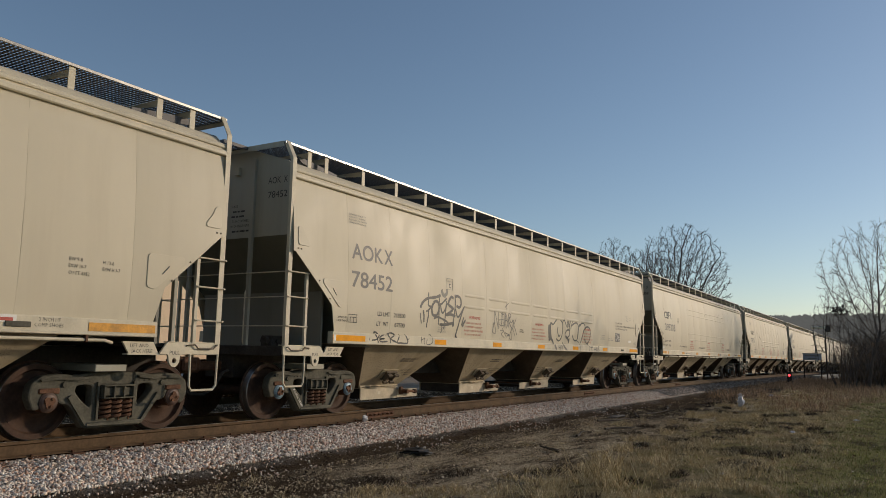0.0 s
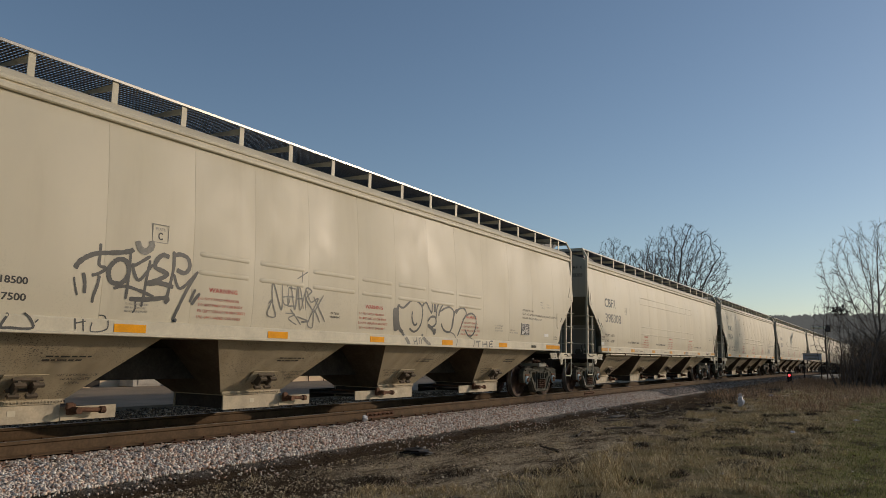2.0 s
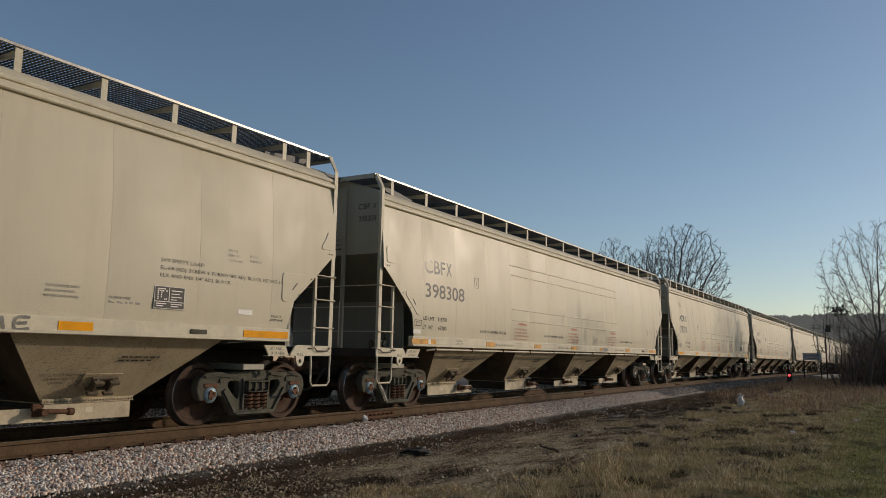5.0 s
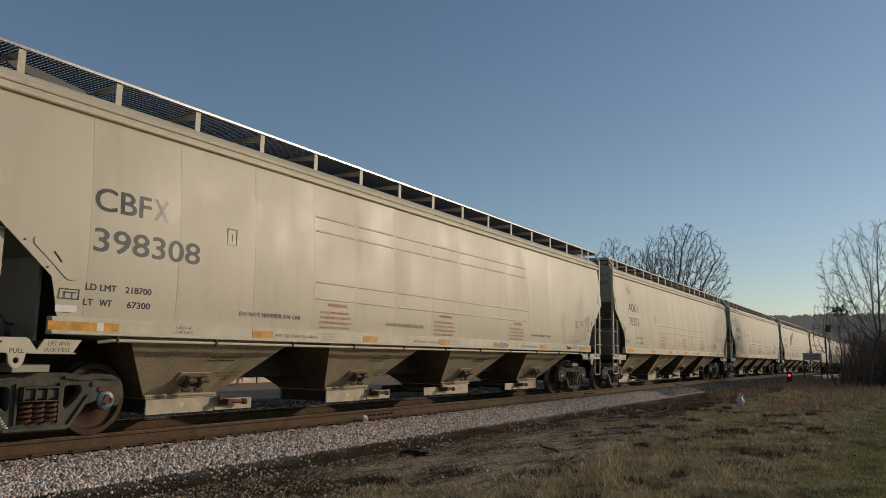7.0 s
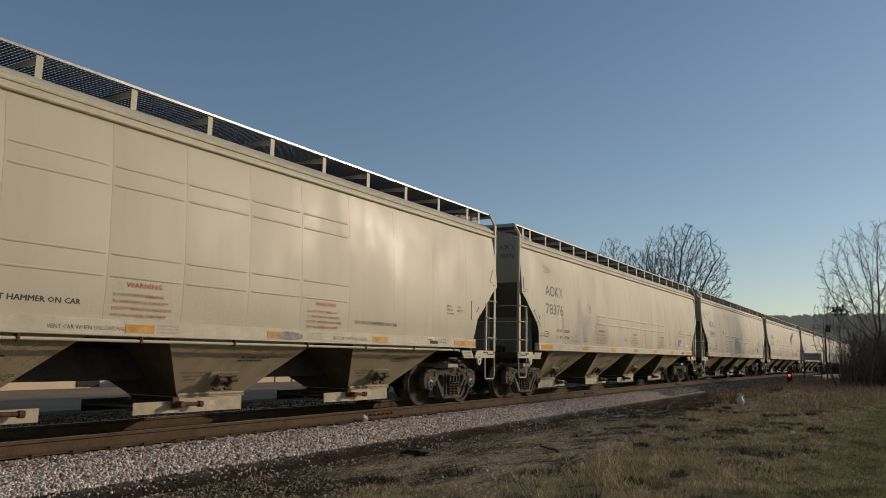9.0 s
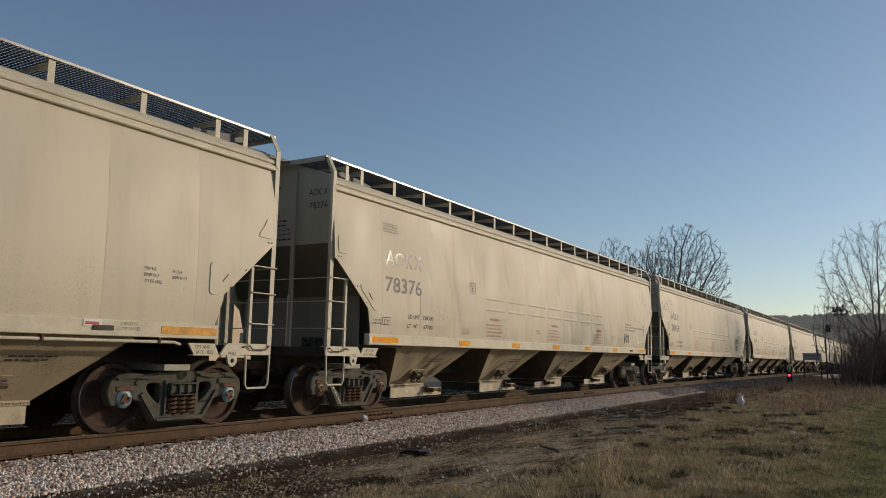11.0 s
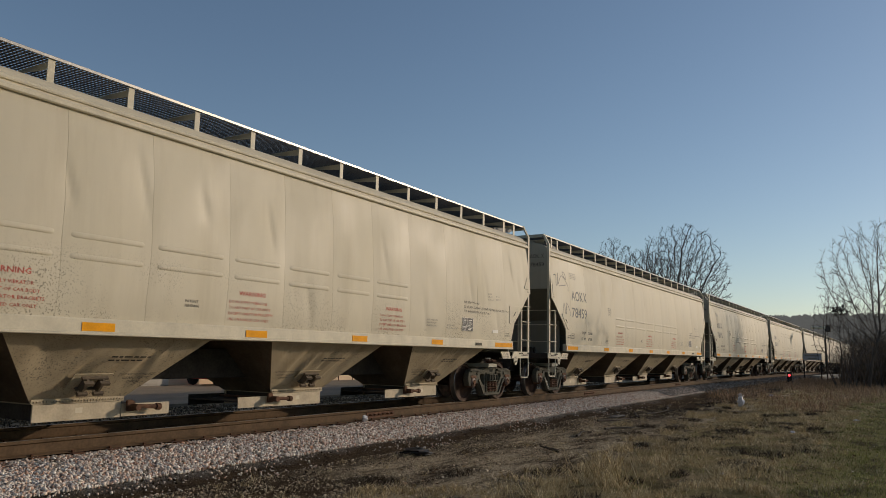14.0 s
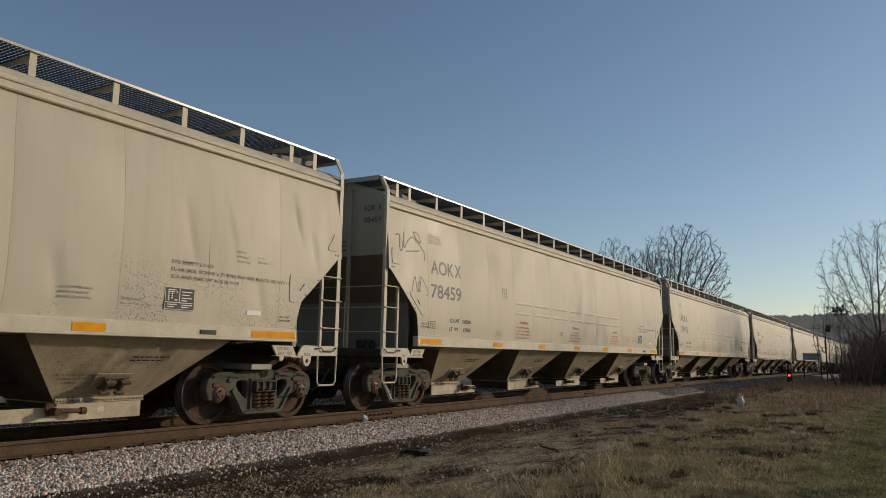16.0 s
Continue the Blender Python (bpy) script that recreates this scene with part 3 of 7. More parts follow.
def air_hose(b, d):
    b.tube([(-d * 0.62, -0.35, 0.78), (-d * 0.50, -0.36, 0.74), (-d * 0.38, -0.33, 0.52), (-d * 0.22, -0.26, 0.40), (-d * 0.05, -0.16, 0.42), (d * 0.02, -0.12, 0.46)], 0.027, 8)


def brake_wheel(b, u):
    b.tube([(u, -0.85 + 0.27 * math.cos(a), 2.28 + 0.27 * math.sin(a)) for a in [2 * math.pi * k / 24 for k in range(25)]], 0.018, 6)
    for k in range(5):
        a = 2 * math.pi * k / 5
        b.tube([(u, -0.85, 2.28), (u, -0.85 + 0.27 * math.cos(a), 2.28 + 0.27 * math.sin(a))], 0.012, 5)
    b.cyl((u - 0.25, -0.85, 2.28), (u + 0.03, -0.85, 2.28), 0.05, 10)
    b.box(u - 0.28, u - 0.08, -1.03, -0.67, 2.02, 2.45, 0.02)


def valve_block(b, u):
    b.box(u - 0.14, u + 0.14, -1.32, -1.05, 1.171, 1.36, 0.02)
    b.cyl((u - 0.22, -1.2, 1.28), (u + 0.22, -1.2, 1.28), 0.07, 10)
    b.cyl((u, -1.36, 1.27), (u, -1.0, 1.27), 0.06, 10)


def hopper_car(kind, paint, amber_mat, label, cap_mat, beaten=False):
    """A four-bay covered grain hopper. kind A: two rows of swages low on the side; kind B: four rows and a pipe under the sill."""
    car = new("covered_hopper_car")
    tagged(car, label, "rail car", "cars of the freight train")
    car.empty_display_size = 0.5
    for sg in (-1, 1):
        for i in range(len(SEAMS) - 1):
            part("side_sheet", ("sheet", i, sg, beaten), lambda b: side_sheet(b, i, sg, beaten), paint, car, smooth=True)
        rows = [(2.40, 0.075), (2.15, 0.075)] if kind == "A" else [(3.33, 0.04), (3.09, 0.04), (2.24, 0.04), (1.97, 0.04)]
        for i in range(4, 11):
            for z, high in rows:
                part("swage_rib", ("rib", i, z, sg, kind), lambda b: rib_bar(b, SEAMS[i] + (0.09 if kind == "A" else 0.02), SEAMS[i + 1] - (0.09 if kind == "A" else 0.02), z, sg, high, 0.011), paint, car, smooth=True)
        part("eave_rail", ("eave", sg), lambda b: eave_rail(b, sg), trim_paint, car)
        part("side_sill", ("sill", sg), lambda b: sill_shape(b, sg), trim_paint, car)
        for k in range(2):
            d = 1 if k == 0 else -1
            u = 0.66 if k == 0 else 20.14
            part("corner_post", ("corner", sg, d), lambda b: corner_post(b, sg, d), trim_paint, car).location.x = u
            part("platform_plate", ("plat", sg, d), lambda b: platform_plate(b, sg, d), trim_paint, car).location.x = u - 0.02 * d
            part("jack_plate", ("jack", sg, d), lambda b: jack_plate(b, sg, d), trim_paint, car).location.x = u
            part("stirrup_step", ("stir", sg, d), lambda b: stirrup(b, sg, d), trim_paint, car).location.x = u
            part("uncoupling_lever", ("lever", sg, d), lambda b: lever(b, sg, d), bracket_steel, car).location.x = u
            part("ladder_stile", ("stile", sg), lambda b: ladder_stile(b, sg, 2.36), trim_paint, car).location.x = u + d * 0.45
            for z in (1.50, 1.96, 2.36):
                at(part("ladder_rung", ("rung", sg, d), lambda b: rung(b, sg, d), trim_paint, car), u, 0, z)
            e = (lambda q: q) if k == 0 else (lambda q: 20.80 - q)
            part("doubler_plate", ("dbl1", sg, d), lambda b: embossed_panel(b, [(e(0.80), 2.80), (e(0.80), 3.10), (e(0.90), 3.10), (e(0.95), 2.98), (e(1.06), 2.86), (e(1.06), 2.80)], sg), paint, car)
            part("doubler_plate", ("dbl2", sg, d), lambda b: embossed_panel(b, [(e(1.42), 2.24), (e(1.42), 2.31), (e(1.98), 2.31), (e(1.98), 1.88), (e(1.86), 1.86)], sg), paint, car)
            if sg < 0:
                for q, z in ((0.80, 2.735), (0.87, 2.735), (1.32, 2.265), (1.60, 1.99)):
                    at(part("bolt_head", "bolthead", lambda b: b.cyl((0, 0.004, 0), (0, -0.008, 0), 0.014, 6), bracket_steel, car), e(q), -side_y(e(q), z), z)
            part("grab_iron", ("grab", sg, d), lambda b: handhold(b, sg, [(e(1.66), 2.17), (e(1.76), 2.06)]), ink_grey, car)
        posts = [1.24, 1.68] + [2.735 + 1.0835 * q for q in range(15)] + [18.99, 19.57] if kind == "A" else [1.23] + [2.485 + 1.272 * q for q in range(14)] + [20.02 - 0.45]
        for u in posts:
            part("walkway_post", ("post", sg), lambda b: board_post(b, sg), trim_paint, car).location.x = u
        part("walkway_grating", ("grate", sg), lambda b: grating_strip(b, 0.62, 20.18, *sorted((sg * 1.33, sg * 0.46)), 4.475), grating_steel, car)
        part("walkway_edge", ("edge", sg), lambda b: b.box(0.62, 20.18, *sorted((sg * 1.375, sg * 1.352)), 4.452, 4.492, 0.004), galv_edge, car)
    part("roof", "roof", roof_shell, paint, car, smooth=True)
    for k in range(2):
        d = 1 if k == 0 else -1
        e = (lambda q: q) if k == 0 else (lambda q: 20.80 - q)
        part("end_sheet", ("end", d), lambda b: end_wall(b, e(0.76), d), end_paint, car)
        part("slope_sheet", ("slope", d), lambda b: slope_sheet(b, k == 0), shaded_bay_paint, car)
        part("end_sill", ("esill", d), lambda b: b.box(*sorted((e(0.66), e(0.86))), -1.48, 1.48, 1.03, 1.185, 0.01), dark_steel, car)
        part("platform_floor", ("floor", d), lambda b: b.box(*sorted((e(0.87), e(2.1))), -1.40, 1.40, 1.13, 1.17), dark_steel, car)
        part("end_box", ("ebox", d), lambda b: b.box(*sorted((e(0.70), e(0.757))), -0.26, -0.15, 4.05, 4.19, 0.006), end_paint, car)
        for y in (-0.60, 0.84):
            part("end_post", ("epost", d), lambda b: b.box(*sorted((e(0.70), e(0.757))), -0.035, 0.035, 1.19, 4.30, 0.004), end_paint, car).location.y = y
        for z in (1.50, 1.96, 2.36) if k == 0 else (2.36,):
            part("end_rail", ("erail", d), lambda b: b.tube([(e(0.68), -1.5, 0), (e(0.68), 1.5, 0)], 0.0095, 6), trim_paint, car).location.z = z
        part("bay_wall", ("bay", d), lambda b: b.box(*sorted((e(1.62), e(1.66))), -1.42, 1.42, 1.171, 2.12), shaded_bay_wall_paint, car)
        part("end_walkway", ("ewalk", d), lambda b: grating_strip(b, *sorted((e(0.62), e(1.02))), -0.45, 0.45, 4.475), grating_steel, car)
        part("crossover_platform", ("cross", d), lambda b: (grating_strip(b, *sorted((e(0.10), e(0.60))), -0.52, 0.22, 4.475), b.box(*sorted((e(0.085), e(0.098))), -0.54, 0.24, 4.43, 4.485), b.box(*sorted((e(0.10), e(0.603))), -0.545, -0.525, 4.43, 4.485), b.box(*sorted((e(0.10), e(0.603))), 0.225, 0.245, 4.43, 4.485)), grating_steel, car)
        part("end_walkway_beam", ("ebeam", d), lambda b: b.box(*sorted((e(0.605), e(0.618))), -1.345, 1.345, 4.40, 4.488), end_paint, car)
        c = part("coupler", ("coupler", d), lambda b: coupler(b, -d), rust_steel, car)
        c.location.x = 0.0 if k == 0 else LENGTH
        part("air_hose", ("hose", d), lambda b: air_hose(b, -d), dark_steel, car).location.x = 0.0 if k == 0 else LENGTH
    for sg in (-1, 1):
        for d in (1, -1):
            e = (lambda q: q) if d == 1 else (lambda q: 20.80 - q)
            part("roof_saddle", ("saddle", sg, d), lambda b: b.prism([(e(1.05), 4.36), (e(1.5), 4.33), (e(2.12), 4.255), (e(2.12), 4.15), (e(1.95), 4.165), (e(1.6), 4.21), (e(1.2), 4.26)], 1, *sorted((sg * 1.20, sg * 1.225))), grating_steel, car)
    part("brake_wheel", "bwheel", lambda b: brake_wheel(b, 19.75), dark_steel, car, "spoked hand brake wheel").location.y = 1.0
    part("brake_valve", "valve", lambda b: valve_block(b, 1.3), cast_steel if kind == "B" else dark_steel, car).location.y = 0.12 if kind == "B" else 0.55
    part("brake_rod", "brod", lambda b: b.tube([(19.55, -0.85, 2.05), (19.6, -0.8, 1.6), (19.7, -0.6, 1.2)], 0.02, 6), dark_steel, car)
    part("brake_cylinder", "bcyl", lambda b: b.cyl((19.2, -0.9, 1.45), (19.2, -0.2, 1.45), 0.15, 16), dark_steel, car)
    part("hand_rail", "hrail", lambda b: b.tube([(0.72, -0.56, 1.2), (0.68, -0.58, 1.25), (0.68, -0.58, 2.05), (0.74, -0.56, 2.1)], 0.012, 6), trim_paint, car)
    part("hand_rail", "hrail2", lambda b: b.tube([(20.08, -0.56, 1.2), (20.12, -0.58, 1.25), (20.12, -0.58, 2.05), (20.06, -0.56, 2.1)], 0.012, 6), trim_paint, car)
    part("centre_sill", "csill", lambda b: b.box(0.75, 20.05, -0.32, 0.32, 0.66, 1.12, 0.01), dark_steel, car)
    part("car_floor", "cfloor", lambda b: b.box(2.2, 18.6, -1.49, 1.49, 1.246, 1.27), hopper_paint, car)
    for a, c in HOPPERS:
        mid = (a + c) / 2 - 0.03
        d = 1 if mid < 10 else -1
        h = part("hopper", ("hopper", a, beaten), lambda b: hopper_shell(b, a, c, beaten), [hopper_paint, shaded_dust_paint], car, smooth=True)
        part("hopper_flange", ("flange", a), lambda b: hopper_flange(b, mid), hopper_paint, h)
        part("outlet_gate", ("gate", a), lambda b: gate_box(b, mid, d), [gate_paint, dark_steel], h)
        part("gate_shaft", ("shaft", a), lambda b: gate_shaft(b, mid, d), rust_steel, h, "rusty capstan shaft of the outlet gate")
        part("vibrator_bracket", ("shaker", a), lambda b: shaker_bracket(b, mid), [hopper_paint, bracket_steel], h)
        part("paper_tag", ("tag", a), lambda b: b.box(mid - 0.05, mid + 0.05, -0.7035, -0.7015, 0.28, 0.345), trim_paint, h)
    if kind == "B":
        part("brake_pipe", "bpipe", lambda b: b.tube([(1.18, -1.12, 1.18), (1.18, -1.14, 1.46), (1.30, -1.18, 1.52), (1.42, -1.16, 1.40), (1.50, -1.05, 1.36), (1.61, -1.0, 1.36)], 0.016, 6), cast_steel, car)
        part("sill_pipe", "pipe", lambda b: b.tube([(2.35, -1.52, 1.17), (2.5, -1.60, 1.195), (18.3, -1.60, 1.195), (18.45, -1.52, 1.17)], 0.020, 8), trim_paint, car)
        for q in range(11):
            part("pipe_clamp", "clamp", lambda b: b.box(-0.018, 0.018, -1.632, -1.568, 1.165, 1.25, 0.006), rust_steel, car).location.x = 2.55 + q * 1.55
    if kind == "A":
        part("white_patch", "wpatch_a", lambda b: b.box(1.725, 1.79, -1.6185, -1.617, 1.298, 1.398), white_sheet, car)
    strips = [(2.16, 0.90), (5.19, 0.45), (7.78, 0.43), (10.35, 0.43), (12.85, 0.43), (15.46, 0.43), (18.52, 0.92)]
    if kind == "B":
        strips = [(2.11, 0.90), (4.99, 0.43), (7.67, 0.42), (10.27, 0.42), (12.7, 0.42), (15.38, 0.45), (18.53, 0.92)]
        part("white_patch", "wpatch", lambda b: b.box(2.26, 2.35, -1.6185, -1.617, 1.298, 1.398), white_sheet, car)
    for u, w in strips:
        part("reflector", ("refl", w), lambda b: b.box(-w / 2, w / 2, -1.6165, -1.612, 1.298, 1.398), amber_mat, car, "amber reflective strip on the side sill").location.x = u
    part("placard_holder", "card", lambda b: b.box(17.1, 17.38, -1.625, -1.611, 1.315, 1.375, 0.004), cast_steel, car)
    for u in TRUCKS:
        tr = part("truck", "bolster", lambda b: b.box(-0.23, 0.23, -1.14, 1.14, 0.50, 0.62, 0.015), cast_steel, car)
        tr["label"] = "dusty cast-steel truck with coil springs"
        part("body_bolster", "bbolster", lambda b: b.box(-0.42, 0.02, -1.24, 1.24, 0.815, 0.90, 0.006), end_paint, car).location.x = u
        part("centre_plate", "cplate", lambda b: b.box(-0.22, 0.22, -0.6, 0.6, 0.621, 0.80, 0.02), cast_steel, tr)
        tr.location.x = u
        for sg in (-1, 1):
            part("side_frame", ("frame", sg), lambda b: truck_frame(b, sg), cast_steel, tr, "grey dusty cast side frame", smooth=True)
            for x in (-0.15, 0.0, 0.15):
                at(part("coil_spring", "spring", coil_spring, rust_steel, tr, smooth=True), x, sg * 1.09, 0)
            for x in (-0.889, 0.889):
                part("bearing_adapter", ("adapt", sg), lambda b: adapter(b, sg), rust_steel, tr, smooth=True).location.x = x
        for x in (-0.889, 0.889):
            w = part("wheelset", "wheels", wheel_set, [wheel_rust, wheel_tread, cap_mat, rust_steel], tr, "rust-brown steel wheels with bright treads", smooth=True)
            at(w, x, 0, WHEEL_R)
    return car

# ---- ground ----


def bend(x):
    """How far the line has drifted sideways and down at x: straight and level at first, then a very wide curve on a slight fall."""
    d = max(0.0, x - 30.0)
    q = d * d if d < 110 else 12100 + 220 * (d - 110)
    return -1.45e-4 * q, -0.5e-4 * q


def ground_z(x, y):
    """Height of the land: track bed, its shoulders, then flat ground."""
    side, fall = bend(min(x, 200.0))
    a = abs(y - side)
    if a < 1.5:
        z = -0.235
    elif a < 2.4:
        z = -0.235 - (a - 1.5) / 0.9 * 0.27
    else:
        z = -0.505 - min(1, (a - 2.4) / 6) * 0.06
    return z + fall * max(0.0, 1 - max(0.0, a - 2.4) / 12)


def ground_mesh():
    xs = [-3000, -800, -200, -60] + [-30 + 2 * k for k in range(16)] + [2 + 0.5 * k for k in range(60)] + [32 + 2 * k for k in range(50)] + [140, 180, 260, 400, 800, 3000]
    ys = [-3000, -800, -200, -60, -30, -20] + [-14 + 0.5 * k for k in range(21)] + [-3.5 + 0.25 * k for k in range(29)] + [4 + k for k in range(26)] + [40, 80, 200, 800, 3000]
    vs = []
    for x in xs:
        for y in ys:
            z = ground_z(x, y)
            if abs(y) > 2.1 and abs(x) < 200 and abs(y) < 40:
                z += 0.05 * noise.noise((x * 0.6, y * 0.6, 0)) + 0.025 * noise.noise((x * 2.1, y * 2.1, 3))
            vs.append((x, y, z))
    n = len(ys)
    me = bpy.data.meshes.new("ground")
    me.from_pydata(vs, [], [(i * n + k, (i + 1) * n + k, (i + 1) * n + k + 1, i * n + k + 1) for i in range(len(xs) - 1) for k in range(n - 1)])
    me.polygons.foreach_set("use_smooth", [True] * len(me.polygons))
    return me


def ground_material():
    m = bpy.data.materials.new("track_side_ground")
    m.use_nodes = True
    nt = m.node_tree
    n, l = nt.nodes, nt.links
    b = n["Principled BSDF"]
    tc = n.new("ShaderNodeTexCoord")
    co = tc.outputs["Object"]
    sep = n.new("ShaderNodeSeparateXYZ")
    l.new(co, sep.inputs[0])
    wob = noise_fac(nt, co, 0.7, 0.0, 1.0, (1, 1, 1), 5)
    yy = times(nt, sep.outputs["Y"], times(nt, times(nt, wob, 0.5, "SUBTRACT"), 1.1), "ADD")

    def band(lo, hi):
        r = n.new("ShaderNodeMapRange")
        r.inputs["From Min"].default_value, r.inputs["From Max"].default_value = lo, hi
        l.new(yy, r.inputs["Value"])
        return r.outputs[0]
    grit = noise_fac(nt, co, 28.0, 0.3, 0.7, (1, 1, 1), 8, 0.75)
    gravel = rgb_mix(nt, grit, (0.16, 0.12, 0.075), (0.86, 0.72, 0.50))
    soil = rgb_mix(nt, noise_fac(nt, co, 14.0, 0.3, 0.75, (1, 1, 1), 8, 0.7), (0.026, 0.019, 0.013), (0.15, 0.108, 0.07))
    turf = rgb_mix(nt, noise_fac(nt, co, 0.55, 0.4, 0.62, (1, 1, 1), 5), (0.58, 0.44, 0.245), (0.36, 0.31, 0.13))
    lawn = n.new("ShaderNodeMapRange")
    lawn.inputs["From Min"].default_value, lawn.inputs["From Max"].default_value = -7.6, -9.0
    l.new(yy, lawn.inputs["Value"])
    turf = rgb_mix(nt, times(nt, lawn.outputs[0], 0.85), turf, (0.34, 0.335, 0.10))
    turf = rgb_mix(nt, noise_fac(nt, co, 18.0, 0.35, 0.7), turf, (0.20, 0.155, 0.08))
    turf = rgb_mix(nt, times(nt, noise_fac(nt, co, 1.25, 0.50, 0.60, (0.7, 1.2, 1), 7, 0.7), 0.8), turf, (0.075, 0.056, 0.034))
    ballast = rgb_mix(nt, noise_fac(nt, co, 20.0, 0.3, 0.7, (1, 1, 1), 6, 0.8), (0.06, 0.055, 0.05), (0.34, 0.32, 0.295))
    farther = n.new("ShaderNodeMapRange")
    farther.inputs["From Min"].default_value, farther.inputs["From Max"].default_value = 20, 55
    l.new(sep.outputs["X"], farther.inputs["Value"])
    ballast = rgb_mix(nt, times(nt, farther.outputs[0], 0.85), ballast, soil)
    mixed = rgb_mix(nt, noise_fac(nt, co, 1.3, 0.42, 0.56, (0.5, 1.6, 1), 7, 0.75), soil, gravel)
    col = rgb_mix(nt, band(-5.75, -5.15), turf, mixed)
    away = n.new("ShaderNodeMapRange")
    away.inputs["From Min"].default_value, away.inputs["From Max"].default_value = 16.5, 20
    l.new(sep.outputs["X"], away.inputs["Value"])
    near = n.new("ShaderNodeMapRange")
    near.inputs["From Min"].default_value, near.inputs["From Max"].default_value = 9.0, 7.6
    l.new(sep.outputs["X"], near.inputs["Value"])
    dark = times(nt, times(nt, band(-4.7, -3.9), times(nt, away.outputs[0], near.outputs[0], "ADD")), band(-3.3, -2.5), "MAXIMUM")
    col = rgb_mix(nt, dark, col, soil)
    col = rgb_mix(nt, band(-2.25, -1.9), col, ballast)
    oily = rgb_mix(nt, noise_fac(nt, co, 20.0, 0.3, 0.7, (1, 1, 1), 6, 0.8), (0.018, 0.015, 0.012), (0.085, 0.072, 0.058))
    col = rgb_mix(nt, band(-0.95, -0.65), col, oily)
    col = rgb_mix(nt, band(3.4, 4.2), col, mixed)
    l.new(col, b.inputs["Base Color"])
    b.inputs["Roughness"].default_value = 0.95
    b.inputs["Specular IOR Level"].default_value = 0.03
    bp = n.new("ShaderNodeBump")
    bp.inputs["Strength"].default_value, bp.inputs["Distance"].default_value = 0.9, 0.05
    l.new(grit, bp.inputs["Height"])
    heave = n.new("ShaderNodeBump")
    heave.inputs["Strength"].default_value, heave.inputs["Distance"].default_value = 0.5, 0.10
    l.new(noise_fac(nt, co, 3.5, 0.25, 0.75, (1, 1, 1), 4), heave.inputs["Height"])
    l.new(heave.outputs[0], bp.inputs["Normal"])
    l.new(bp.outputs[0], b.inputs["Normal"])
    return m


ground = new("ground", ground_mesh())
ground.data.materials.append(ground_material())
tagged(ground, "bare soil, gravel and rough winter grass beside the track", "ground", kind="structure")

# ---- road behind the train ----
asphalt = material("worn_asphalt", (0.30, 0.253, 0.19), 0.85, 0, (60, 0.2), (0.6, 0.2), 0.4, 0.01, 0.05)
b = Build()
b.box(-40, 130, 8.2, 17.2, -0.6, -0.47)
road = new("road", b.mesh("road", [asphalt]))
tagged(road, "grey worn asphalt yard road behind the track", "road", kind="structure")

# ---- track ----
rail_steel = material("brown_rusted_rail", (0.118, 0.076, 0.043), 0.75, 0, (30, 0.2), (3, 0.3), 0.3, 0.004, 0.15)
rail_head = material("polished_rail_head", (0.24, 0.21, 0.18), 0.45, 0.8, (20, 0.1), (2, 0.1), 0.05, 0.001)
tie_wood = material("weathered_sleeper_wood", (0.10, 0.075, 0.055), 0.9, 0, (20, 0.3), (3, 0.3), 0.5, 0.01, 0.05, stretch=(4, 0.5, 1), vary=0.2)


def rail_shape(b):
    right = [(0.0, 0.0), (0.028, -0.001), (0.036, -0.008), (0.036, -0.035), (0.010, -0.050), (0.009, -0.145), (0.030, -0.162), (0.076, -0.172), (0.076, -0.186)]
    p = right + [(-y, z) for y, z in reversed(right[1:])]
    stations = [-60.0, 30.0] + [30.0 + 4.0 * k for k in range(1, 74)]
    for slot, loop in ((0, p), (1, [(-0.026, -0.001), (0.026, -0.001), (0.026, 0.0015), (-0.026, 0.0015)])):
        b.slot = slot
        n = len(loop)
        vs = [(x, y + bend(x)[0], z + bend(x)[1]) for x in stations for y, z in loop]
        b.add(vs, [(i * n + k, i * n + (k + 1) % n, (i + 1) * n + (k + 1) % n, (i + 1) * n + k) for i in range(len(stations) - 1) for k in range(n)])


for sg in (-1, 1):
    r = part("rail", "rail", rail_shape, [rail_steel, rail_head], None)
    r.location.y = sg * 0.755
    tagged(r, "rust-brown steel rail with a polished running surface", "rail", "rails of the track", "structure")


def sleeper(b):
    b.box(-0.115, 0.115, -1.30, 1.30, -0.36, -0.203, 0.012)


def tie_plate(b):
    b.box(-0.10, 0.10, -0.19, 0.19, -0.203, -0.187, 0.004)


def spike(b):
    b.box(-0.009, 0.009, -0.009, 0.009, -0.20, -0.165)
    b.box(-0.016, 0.016, -0.018, 0.018, -0.172, -0.155, 0.004)


for k in range(150):
    x = -4 + k * 0.52
    s = part("sleeper", "sleeper", sleeper, tie_wood, None)
    tagged(s, "weathered dark wooden sleeper under the rails", "sleeper", "sleepers of the track", "structure")
    s.location = (x, *bend(x))
    if k < 75:
        for sg in (-1, 1):
            p = at(part("tie_plate", "tieplate", tie_plate, rust_steel, s), 0, sg * 0.755, 0)
            for q in (-0.092, 0.092):
                at(part("spike", "spike", spike, rust_steel, p), 0.05 if q > 0 else -0.04, q, 0)


